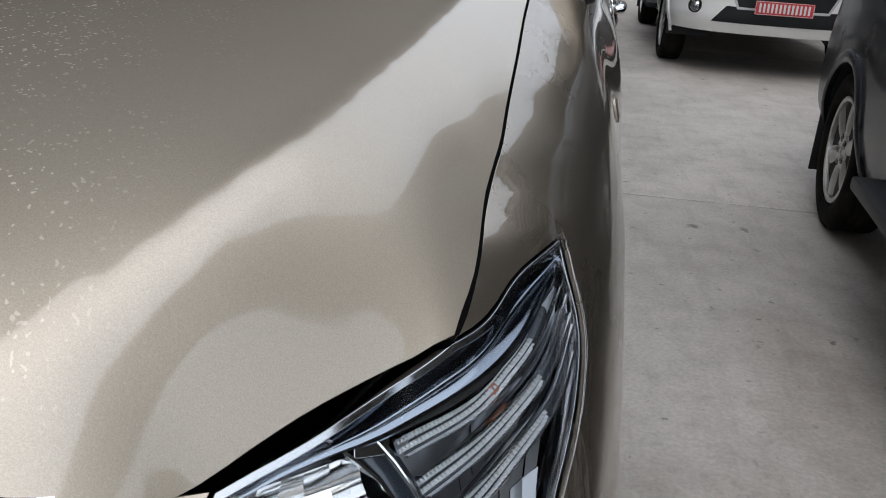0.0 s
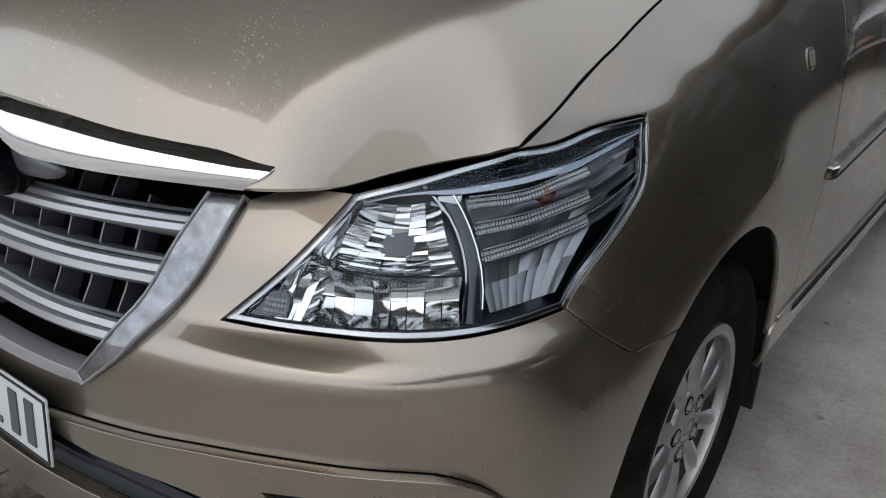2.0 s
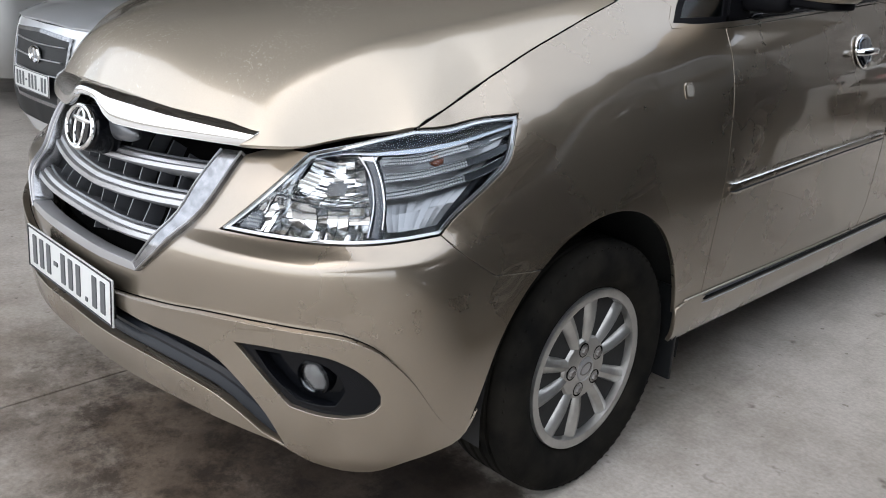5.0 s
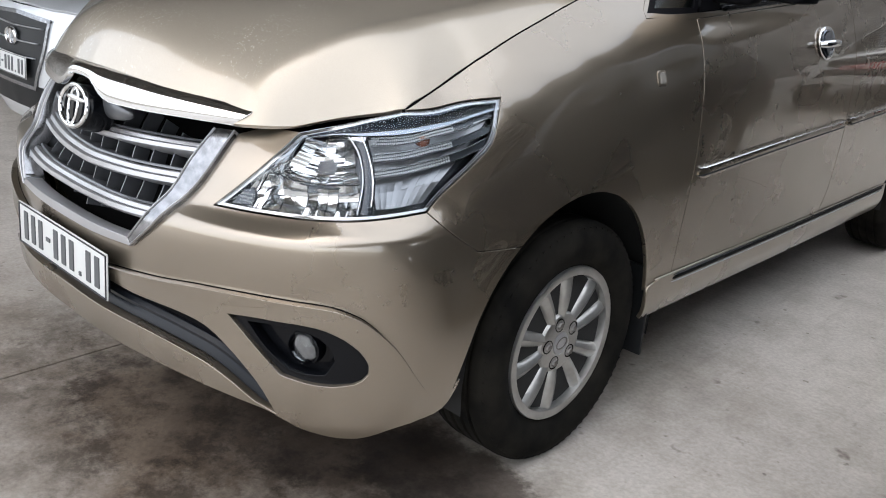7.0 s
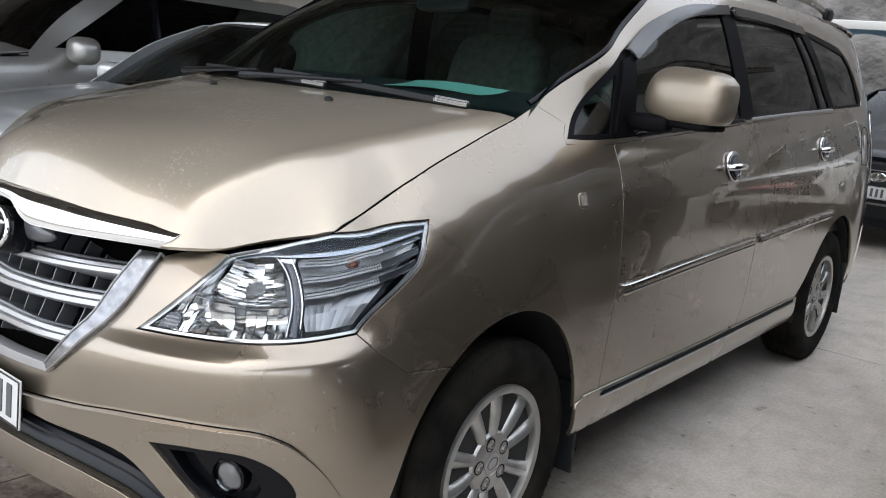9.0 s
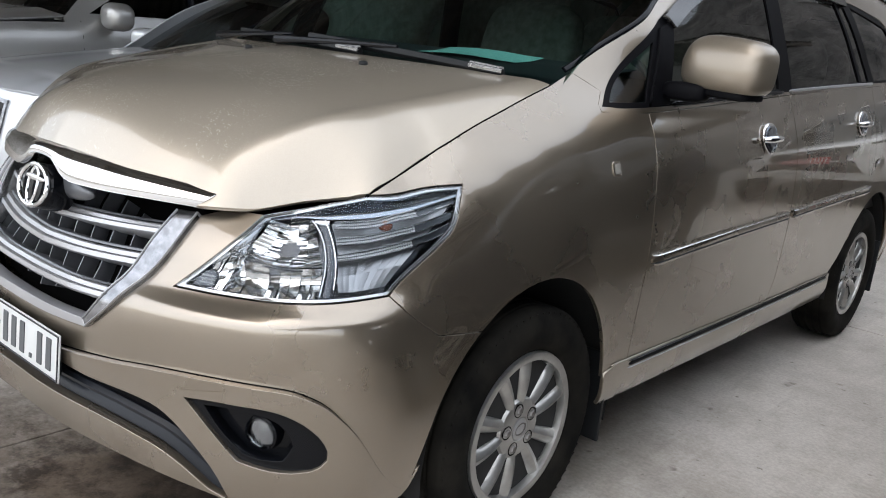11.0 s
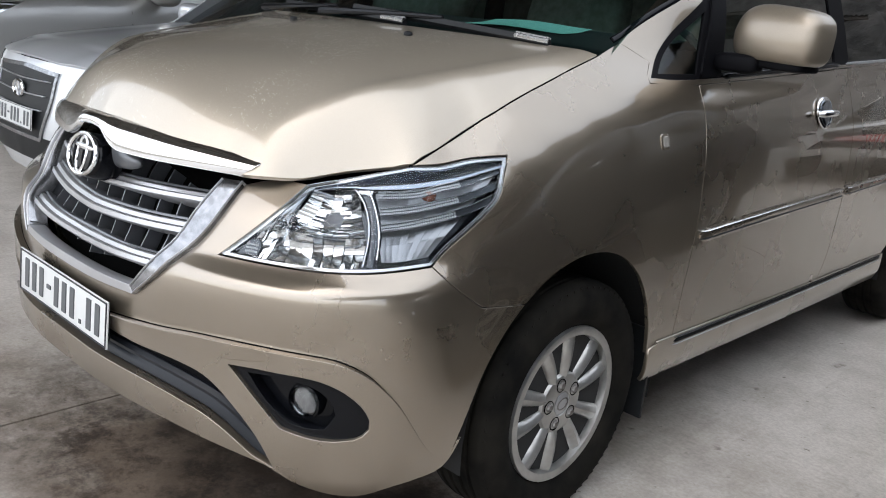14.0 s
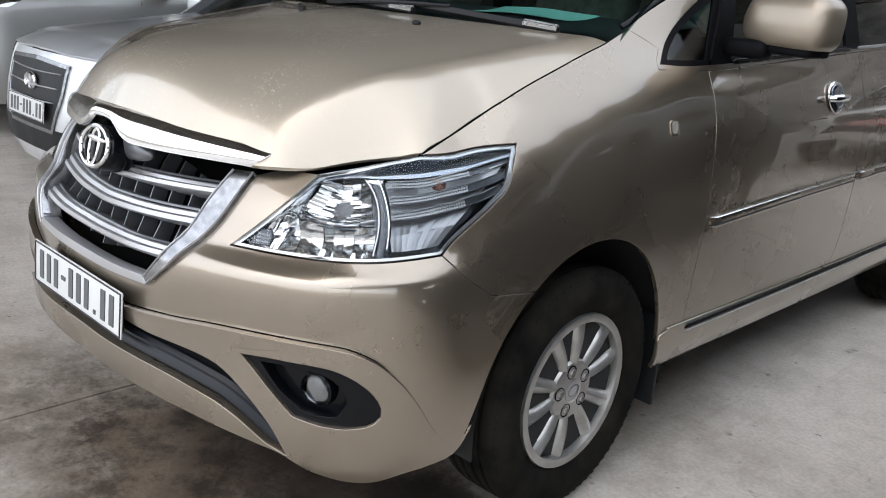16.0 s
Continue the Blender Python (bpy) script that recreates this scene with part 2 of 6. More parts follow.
def loop(*edges, step=0.02):
    """A closed outline out of edges (lists of points, each smoothed; corners where they meet), resampled."""
    out = []
    for e in edges:
        c = curve(e, 12) if len(e) > 2 else np.array(e, float)
        seg = np.linalg.norm(np.diff(c, axis=0), axis=1)
        s = np.concatenate([[0], np.cumsum(seg)])
        k = max(1, int(round(s[-1] / step)))
        t = np.linspace(0, s[-1], k + 1)
        r = np.stack([np.interp(t, s, c[:, j]) for j in range(2)], 1)
        if out and np.linalg.norm(out[-1] - r[0]) < 1e-4:
            r = r[1:]
        out.extend(r)
    if np.linalg.norm(out[0] - out[-1]) < 1e-4:
        out.pop()
    return np.array(out)


def area2(p):
    x, y = p[:, 0], p[:, 1]
    return float(np.sum(x * np.roll(y, -1) - np.roll(x, -1) * y))


def ccw(p):
    return p if area2(p) > 0 else p[::-1]


def grow(p, d):
    """Moves an outline outwards by d (inwards when negative)."""
    p = ccw(np.array(p, float))
    a, b = p - np.roll(p, 1, 0), np.roll(p, -1, 0) - p
    a /= np.linalg.norm(a, axis=1)[:, None] + 1e-12
    b /= np.linalg.norm(b, axis=1)[:, None] + 1e-12
    na, nb = np.stack([a[:, 1], -a[:, 0]], 1), np.stack([b[:, 1], -b[:, 0]], 1)
    n = na + nb
    n /= np.linalg.norm(n, axis=1)[:, None] + 1e-9
    k = np.clip(np.sum(n * na, 1), 0.45, 1)
    return p + n * (d / k)[:, None]


def inside(p, q):
    """Which of the points q lie in the outline p."""
    x, y = q[:, 0][:, None], q[:, 1][:, None]
    x0, y0 = p[:, 0][None], p[:, 1][None]
    x1, y1 = np.roll(p[:, 0], -1)[None], np.roll(p[:, 1], -1)[None]
    cross = ((y0 > y) != (y1 > y)) & (x < (x1 - x0) * (y - y0) / (y1 - y0 + 1e-15) + x0)
    return np.sum(cross, 1) % 2 == 1


def near_edge(p, q, d):
    a, b = p[None], np.roll(p, -1, 0)[None]
    ab = b - a
    t = np.clip(np.sum((q[:, None] - a) * ab, 2) / (np.sum(ab * ab, 2) + 1e-15), 0, 1)
    return np.min(np.linalg.norm(q[:, None] - a - t[..., None] * ab, axis=2), 1) < d


def panel(name, outline, surf, mat, parent, label="", off=0.0, thick=0.012, step=0.025, holes=(), gap=0.0, flip=False):
    """A sheet that follows surf inside an outline, with turned-in edges. off lifts it outwards; flip mirrors it to the other side."""
    from mathutils.geometry import delaunay_2d_cdt
    loops = [grow(outline, -gap)] + [grow(h, gap) for h in holes]
    lo, hi = loops[0].min(0), loops[0].max(0)
    gx, gy = np.meshgrid(np.arange(lo[0] + step / 2, hi[0], step), np.arange(lo[1] + step / 2, hi[1], step))
    gx[1::2] += step / 2
    g = np.stack([gx.ravel(), gy.ravel()], 1)
    keep = inside(loops[0], g) & ~near_edge(loops[0], g, step * 0.45)
    for h in loops[1:]:
        keep &= ~inside(h, g) & ~near_edge(h, g, step * 0.45)
    pts, edges, first = [], [], 0
    for lp in loops:
        pts.extend(map(tuple, lp))
        edges.extend((first + i, first + (i + 1) % len(lp)) for i in range(len(lp)))
        first += len(lp)
    pts.extend(map(tuple, g[keep]))
    vs, _, fs, vmap, _, _ = delaunay_2d_cdt([Vector(p) for p in pts], edges, [], 0, 1e-6)
    v2 = np.array([tuple(v) for v in vs])
    tri = np.array([f for f in fs if len(f) == 3])
    cen = v2[tri].mean(1)
    ok = inside(loops[0], cen)
    for h in loops[1:]:
        ok &= ~inside(h, cen)
    tri = tri[ok]
    pos, nor = surf_frame(surf, v2)
    pos = pos + nor * off
    a, b, c = pos[tri[:, 0]], pos[tri[:, 1]], pos[tri[:, 2]]
    turn = np.sum(np.cross(b - a, c - a) * nor[tri[:, 0]], 1) < 0
    tri[turn] = tri[turn][:, ::-1]
    verts, norms, faces = list(pos), list(nor), [list(t) for t in tri]
    if thick:
        count = {}
        for t in faces:
            for i in range(3):
                e = (t[i], t[(i + 1) % 3])
                count[e] = count.get(e, 0) + 1
        made = {}
        rim = [e for e in count if (e[1], e[0]) not in count]
        out = {}
        for i, j in rim:
            d = np.cross(pos[j] - pos[i], nor[i])
            d /= np.linalg.norm(d) + 1e-12
            for k in (i, j):
                out[k] = out.get(k, 0) + d
        for k, d in out.items():
            d = d / (np.linalg.norm(d) + 1e-9)
            made[k] = len(verts)
            verts += [pos[k] + d * 0.0012 - nor[k] * 0.0014, pos[k] + d * 0.0012 - nor[k] * thick]
            norms += [d * 0.8 + nor[k] * 0.2, d]
        for i, j in rim:
            faces.append([i, made[i], made[j], j])
            faces.append([made[i], made[i] + 1, made[j] + 1, made[j]])
    verts, norms = np.array(verts), np.array(norms)
    if flip:
        verts, norms = verts * (-1, 1, 1), norms * (-1, 1, 1)
        faces = [f[::-1] for f in faces]
    return mesh_object(name, verts, faces, mat, parent, label, True, norms)


def surf_frame(surf, p):
    e = 0.004
    a = surf(p)
    du = surf(p + (e, 0)) - surf(p - (e, 0))
    dv = surf(p + (0, e)) - surf(p - (0, e))
    n = np.cross(du, dv)
    n /= np.linalg.norm(n, axis=1)[:, None] + 1e-12
    return a, n


def pchip(x, y, q):
    """Monotone cubic through (x, y), straight beyond the ends."""
    x, y = np.array(x, float), np.array(y, float)
    h, d = np.diff(x), np.diff(y) / np.diff(x)
    m = np.zeros(len(x))
    m[0], m[-1] = d[0], d[-1]
    for i in range(1, len(x) - 1):
        if d[i - 1] * d[i] > 0:
            w1, w2 = 2 * h[i] + h[i - 1], h[i] + 2 * h[i - 1]
            m[i] = (w1 + w2) / (w1 / d[i - 1] + w2 / d[i])
    i = np.clip(np.searchsorted(x, q) - 1, 0, len(x) - 2)
    t = (q - x[i]) / h[i]
    r = (1 + 2 * t) * (1 - t) ** 2 * y[i] + t * (1 - t) ** 2 * h[i] * m[i] + t * t * (3 - 2 * t) * y[i + 1] + t * t * (t - 1) * h[i] * m[i + 1]
    r = np.where(q < x[0], y[0] + m[0] * (q - x[0]), r)
    return np.where(q > x[-1], y[-1] + m[-1] * (q - x[-1]), r)


class Shell:
    """The wrap-round wall of a car body. A plan outline (front middle, round the left side, to rear middle) and, at stations
    along it, how far the wall is set in at each height. Its points are (u, z): u metres along the outline, right side negative."""

    def __init__(self, plan, stations, blur=0.022, blur_u=0.030):
        c = curve(plan, 40)
        s = np.concatenate([[0], np.cumsum(np.linalg.norm(np.diff(c, axis=0), axis=1))])
        self.len = s[-1]
        self.us = np.arange(0, self.len, 0.01)
        self.p = np.stack([np.interp(self.us, s, c[:, k]) for k in range(2)], 1)
        t = np.gradient(self.p, axis=0)
        k = np.exp(-0.5 * (np.arange(-9, 10) / 4.0) ** 2)
        k /= k.sum()
        ext = np.vstack([t[9:0:-1] * (1, -1), t, np.repeat(t[-1:], 9, 0)])
        t = np.stack([np.convolve(ext[:, j], k, "valid") for j in range(2)], 1)
        t /= np.linalg.norm(t, axis=1)[:, None]
        self.n = np.stack([-t[:, 1], t[:, 0]], 1)
        self.zs = np.arange(0.10, 1.90, 0.01)
        su = [self.at(*xy) for xy, _ in stations]
        cols = np.array([pchip([z for z, _ in prof], [d for _, d in prof], self.zs) for _, prof in stations])
        grid = np.stack([pchip(su, cols[:, j], self.us) for j in range(len(self.zs))], 1)
        w = int(round(blur / 0.01 * 3))
        k = np.exp(-0.5 * (np.arange(-w, w + 1) * 0.01 / blur) ** 2)
        k /= k.sum()
        grid = np.apply_along_axis(lambda v: np.convolve(np.pad(v, w, "reflect", reflect_type="odd"), k, "valid"), 1, grid)
        w = int(round(blur_u / 0.01 * 3))
        k = np.exp(-0.5 * (np.arange(-w, w + 1) * 0.01 / blur_u) ** 2)
        k /= k.sum()
        grid = np.apply_along_axis(lambda v: np.convolve(np.concatenate([v[w:0:-1], v, np.repeat(v[-1], w)]), k, "valid"), 0, grid)
        self.grid = grid

    def at(self, x, y):
        """u of the outline's point nearest to (x, y)."""
        return float(self.us[np.argmin(np.sum((self.p - (x, y)) ** 2, 1))])

    def sy(self, y):
        """u on the straight side, beside y."""
        k = np.argmax(self.p[:, 0])
        side = (self.us > self.at(self.p[:, 0].max() * 0.9, self.p[0, 1] + 0.2)) & (self.us < self.len - 0.75)
        i = np.where(side)[0]
        return float(np.interp(y, self.p[i, 1], self.us[i]))

    def surf(self, q):
        u, z = np.abs(q[:, 0]), q[:, 1]
        fu, fz = np.clip(u / 0.01, 0, len(self.us) - 1.001), np.clip((z - self.zs[0]) / 0.01, 0, len(self.zs) - 1.001)
        i, j = fu.astype(int), fz.astype(int)
        a, b = fu - i, fz - j
        g = self.grid

        def w(t):
            return (-0.5 * t + t * t - 0.5 * t ** 3, 1 - 2.5 * t * t + 1.5 * t ** 3, 0.5 * t + 2 * t * t - 1.5 * t ** 3, -0.5 * t * t + 0.5 * t ** 3)
        wa, wb = w(a), w(b)
        nu, nz = g.shape
        d = 0
        for k in range(4):
            for m in range(4):
                d = d + wa[k] * wb[m] * g[np.clip(i + k - 1, 0, nu - 1), np.clip(j + m - 1, 0, nz - 1)]
        i2 = np.minimum(i + 1, nu - 1)
        p = self.p[i] * (1 - a)[:, None] + self.p[i2] * a[:, None]
        n = self.n[i] * (1 - a)[:, None] + self.n[i2] * a[:, None]
        xy = p + n * d[:, None]
        return np.stack([xy[:, 0] * np.where(q[:, 0] < 0, -1, 1), xy[:, 1], z], 1)


# ---- car parts shared by all cars ----
def place(surf, pts, off=0.0):
    p, n = surf_frame(surf, np.array(pts, float))
    return p + n * off, n


def sweep(bm, path, normals, profile, cap=True, taper=None):
    """Sweeps a closed profile of (side, height) along a path; height follows the normals."""
    path, rings = np.array(path, float), []
    for i in range(len(path)):
        t = path[min(i + 1, len(path) - 1)] - path[max(i - 1, 0)]
        t /= np.linalg.norm(t) + 1e-12
        n = normals[i] - t * np.dot(normals[i], t)
        n /= np.linalg.norm(n) + 1e-12
        b = np.cross(n, t)
        k = taper[i] if taper is not None else 1.0
        rings.append([bm.verts.new(path[i] + b * s * k + n * h * (0.4 + 0.6 * k)) for s, h in profile])
    m = len(profile)
    for a, c in zip(rings, rings[1:]):
        for k in range(m):
            bm.faces.new((a[k], a[(k + 1) % m], c[(k + 1) % m], c[k]))
    if cap:
        bm.faces.new(rings[0])
        bm.faces.new(rings[-1][::-1])


def along(pts, step=0.02):
    c = curve(pts, 12) if len(pts) > 2 else np.array(pts, float)
    s = np.concatenate([[0], np.cumsum(np.linalg.norm(np.diff(c, axis=0), axis=1))])
    t = np.linspace(0, s[-1], max(2, int(s[-1] / step) + 1))
    return np.stack([np.interp(t, s, c[:, j]) for j in range(c.shape[1])], 1)


def strip(name, pts, profile, mat, parent, label="", surf=None, off=0.0, mirror=True, step=0.02, ends=0.0):
    """A moulding along (u, z) points of a surface, and its mirror image."""
    p, n = place(surf or SH.surf, along(pts, step), off)
    taper = None
    if ends:
        s = np.concatenate([[0], np.cumsum(np.linalg.norm(np.diff(p, axis=0), axis=1))])
        taper = np.clip(np.minimum(s, s[-1] - s) / ends, 0.05, 1) ** 0.5
    made = []
    for sgn in ((1, -1) if mirror else (1,)):
        bm = bmesh.new()
        sweep(bm, p * (sgn, 1, 1), n * (sgn, 1, 1), profile, True, taper)
        made.append(part(name, bm, mat, parent, label))
    return made


def d_profile(w, h, base=-0.004):
    return [(-w / 2, base), (w / 2, base), (w / 2, h * 0.55), (w * 0.32, h * 0.9), (0, h), (-w * 0.32, h * 0.9), (-w / 2, h * 0.55)]


def super_blob(bm, c, half, p=3.0, nu=28, nv=16, m=None, shape=None):
    """A rounded block (superellipsoid); shape(v) may move its points."""
    rows = []
    for j in range(nv + 1):
        b = math.pi * (j / nv - 0.5)
        row = []
        for i in range(nu):
            a = 2 * math.pi * i / nu
            f = lambda t: math.copysign(abs(t) ** (2 / p), t)
            v = Vector((half[0] * f(math.cos(b)) * f(math.cos(a)), half[1] * f(math.cos(b)) * f(math.sin(a)), half[2] * f(math.sin(b))))
            v = (shape(v) if shape else v) + Vector(c)
            row.append(bm.verts.new((m or Matrix()) @ v))
        rows.append(row)
    for r0, r1 in zip(rows, rows[1:]):
        for i in range(nu):
            bm.faces.new((r0[i], r0[(i + 1) % nu], r1[(i + 1) % nu], r1[i]))
    bmesh.ops.remove_doubles(bm, verts=bm.verts[:], dist=1e-5)


def tyre_mesh(rad, wid, rim_r):
    """Tyre round the x axis with grooved tread; outer side towards +x."""
    bm = bmesh.new()
    w = wid / 2
    prof = [(rim_r - 0.004, w * 0.62), (rim_r + 0.008, w * 0.80), (rim_r + 0.035, w * 0.97), ((rad + rim_r) / 2 + 0.012, w), (rad - 0.032, w * 0.95), (rad - 0.012, w * 0.86)]
    tread, grooves = [], (0.62, 0.22, -0.22, -0.62)
    for g in grooves:
        c, hw = g * w * 0.8, 0.0045
        tread += [(rad, c + hw + 0.002), (rad - 0.007, c + hw), (rad - 0.007, c - hw), (rad, c - hw - 0.002)]
    full = prof + [(rad - 0.003, w * 0.76)] + tread + [(rad - 0.003, -w * 0.76)] + [(r, -h) for r, h in prof[::-1]]
    lathe(bm, full, 72)
    for k in range(72):
        a = 2 * math.pi * k / 72
        for s in (1, -1):
            m = Matrix.Rotation(a, 4, "X") @ Matrix.Translation((s * w * 0.79, 0, rad - 0.0150))
            box(bm, 0, 0, -.001, w * 0.15, rad * 0.080, 0.007, 0, m @ Matrix.Rotation(radians(s * 12), 4, "Z"))
    return bm


def rim_barrel(rim_r, depth):
    bm = bmesh.new()
    lathe(bm, [(rim_r - 0.014, -depth), (rim_r - 0.02, -0.02), (rim_r - 0.017, -0.003), (rim_r - 0.006, 0.0), (rim_r + 0.004, -0.002), (rim_r + 0.006, -0.010), (rim_r - 0.002, -0.02), (rim_r - 0.002, -depth)], 64, closed=True)
    return bm


def spoke_mesh(r0, r1, w0, w1, bow=0.012):
    """One spoke along +z from r0 to r1, domed towards +x."""
    bm = bmesh.new()
    rings = []
    for k in range(9):
        t = k / 8
        r = r0 + (r1 - r0) * t
        w = w0 + (w1 - w0) * t - 0.005 * math.sin(math.pi * t) * w1 / 0.05
        x = -0.022 + bow * math.sin(math.pi * (0.25 + 0.75 * t)) + 0.012 * t
        rings.append([bm.verts.new((x + d, s * w / 2, r)) for s, d in ((-1, -0.024), (-1, -0.010), (-0.62, 0.002), (0, 0.0075), (0.62, 0.002), (1, -0.010), (1, -0.024))])
    for a, b in zip(rings, rings[1:]):
        for k in range(6):
            bm.faces.new((a[k], a[k + 1], b[k + 1], b[k]))
    return bm


def wheel(parent, at, side, rad=0.325, wid=0.205, rim_r=0.203, spokes=10, alloy=None, turn=0.0, face=0.028):
    """A wheel under a car: tyre, rim, spokes, cap, nuts and brake disc. side: +1 left, -1 right."""
    alloy = alloy or ALLOY
    w = new("wheel")
    w.parent = parent
    w.matrix_local = Matrix.Translation(at) @ (Matrix.Rotation(math.pi, 4, "Z") if side < 0 else Matrix()) @ Matrix.Rotation(radians(turn), 4, "X")
    part("tyre", tyre_mesh(rad, wid, rim_r), RUBBER, w, "worn dusty black tyre")
    hx = wid / 2 - face
    rim = part("rim", rim_barrel(rim_r, 0.15), alloy, w)
    rim.location = (hx + face * 0.55, 0, 0)
    sw = 2 * math.pi * rim_r / spokes
    me = None
    for k in range(spokes):
        if me is None:
            s = part("spoke", spoke_mesh(0.066, rim_r - 0.006, sw * 0.31, sw * 0.42), alloy, w)
            me = s.data
        else:
            s = new("spoke", me)
            s.parent = w
        pair = (radians(2.4) if k % 2 else radians(-2.4)) * (spokes == 10)
        s.matrix_local = Matrix.Translation((hx + 0.008, 0, 0)) @ Matrix.Rotation(2 * math.pi * (k + 0.5) / spokes + pair, 4, "X")
    bm = bmesh.new()
    lathe(bm, [(0.088, -0.05), (0.086, -0.028), (0.078, -0.017), (0.070, -0.0145), (0.034, -0.013), (0.0315, -0.0155), (0.0005, -0.0155)], 40)
    hub = part("hub", bm, alloy, w)
    # added dark cylinder that stands in for shade inside the alloy barrel
    inner = bmesh.new()
    lathe(inner, [(rim_r - 0.0215, -0.022), (rim_r - 0.0215, -0.095)], 48)
    shade_band = part("rim_shade", inner, LINER, w, "dark band added as shade inside the rim")
    shade_band.location = (hx + face * 0.55, 0, 0)
    hub.location = (hx + 0.0175, 0, 0)
    bm = bmesh.new()
    lathe(bm, [(0.0295, -0.016), (0.0295, -0.0135), (0.027, -0.012), (0.0004, -0.0115)], 24)
    cap = part("hub_cap", bm, SATIN, w)
    cap.location = (hx + 0.018, 0, 0)
    bm = bmesh.new()
    lathe(bm, [(0.019, 0.0), (0.019, 0.0012), (0.0155, 0.0012), (0.0155, 0.0)], 24, Matrix.Diagonal((1, 1.2, 0.82, 1)), closed=True)
    mark = part("cap_mark", bm, STEEL, w)
    mark.location = (hx + 0.0064, 0, 0)
    for k in range(5):
        a = 2 * math.pi * (k + 0.25) / 5
        bm = bmesh.new()
        # near-flush black disc: the shade of a nut recess put in as colour
        lathe(bm, [(0.0185, -0.012), (0.0185, 0.0006), (0.0165, 0.0008), (0.0155, -0.001), (0.0004, -0.001)], 18)
        well = part("nut_well_shade", bm, GAP, w)
        well.location = (hx + 0.0040, 0.0545 * math.cos(a), 0.0545 * math.sin(a))
        bm = bmesh.new()
        lathe(bm, [(0.0105, -0.012), (0.0105, 0.004), (0.0085, 0.0065), (0.0004, 0.007)], 6)
        nut = part("wheel_nut", bm, STEEL, w)
        nut.location = (hx + 0.0040, 0.0545 * math.cos(a), 0.0545 * math.sin(a))
    bm = bmesh.new()
    lathe(bm, [(0.14, -0.06), (0.14, -0.045), (0.07, -0.043), (0.07, -0.03), (0.0005, -0.03)], 40)
    disc = part("brake_disc", bm, STEEL, w)
    disc.location = (hx, 0, 0)
    # blackened so the openings between the spokes look shaded
    bm = bmesh.new()
    lathe(bm, [(rim_r - 0.02, -0.10), (0.0005, -0.10)], 40)
    back = part("brake_shield", bm, GAP, w)
    back.location = (hx, 0, 0)
    return w


def bars_plate(parent, at, rz, width=0.47, height=0.11, tilt=0.0, ground=None, ink=None, glyphs="3-5", name="number_plate"):
    """A registration plate with plain bars where its characters stand."""
    pl = new(name)
    pl.parent = parent
    pl.matrix_local = pose(*at, tilt, 0, rz)
    bm = bmesh.new()
    box(bm, 0, 0, 0, width, 0.004, height, 0.0018)
    part("plate", bm, ground or PLATE, pl)
    bm = bmesh.new()
    for sx, sz, lx, lz in ((0, height / 2 - 0.004, width - 0.006, 0.003), (0, -height / 2 + 0.004, width - 0.006, 0.003), (width / 2 - 0.004, 0, 0.003, height - 0.006), (-width / 2 + 0.004, 0, 0.003, height - 0.006)):
        box(bm, sx, -0.003, sz, lx, 0.003, lz)
    part("border", bm, ink or PLATE_INK, pl)
    n = len(glyphs)
    cell = width * 0.9 / n
    for k, g in enumerate(glyphs):
        bm = bmesh.new()
        x = -width * 0.45 + cell * (k + 0.5)
        if g == "-":
            box(bm, x, -0.003, 0, cell * 0.5, 0.003, 0.010)
        elif g == ".":
            box(bm, x, -0.003, -height * 0.28, 0.010, 0.003, 0.010)
        else:
            box(bm, x, -0.003, 0, cell * 0.50, 0.003, height * 0.66)
        part("character_bar", bm, ink or PLATE_BAR, pl)
    return pl

# ---- the yard: floor, roof, walls ----
CONCRETE = material("worn_concrete", (0.42, 0.40, 0.37), 0.85)


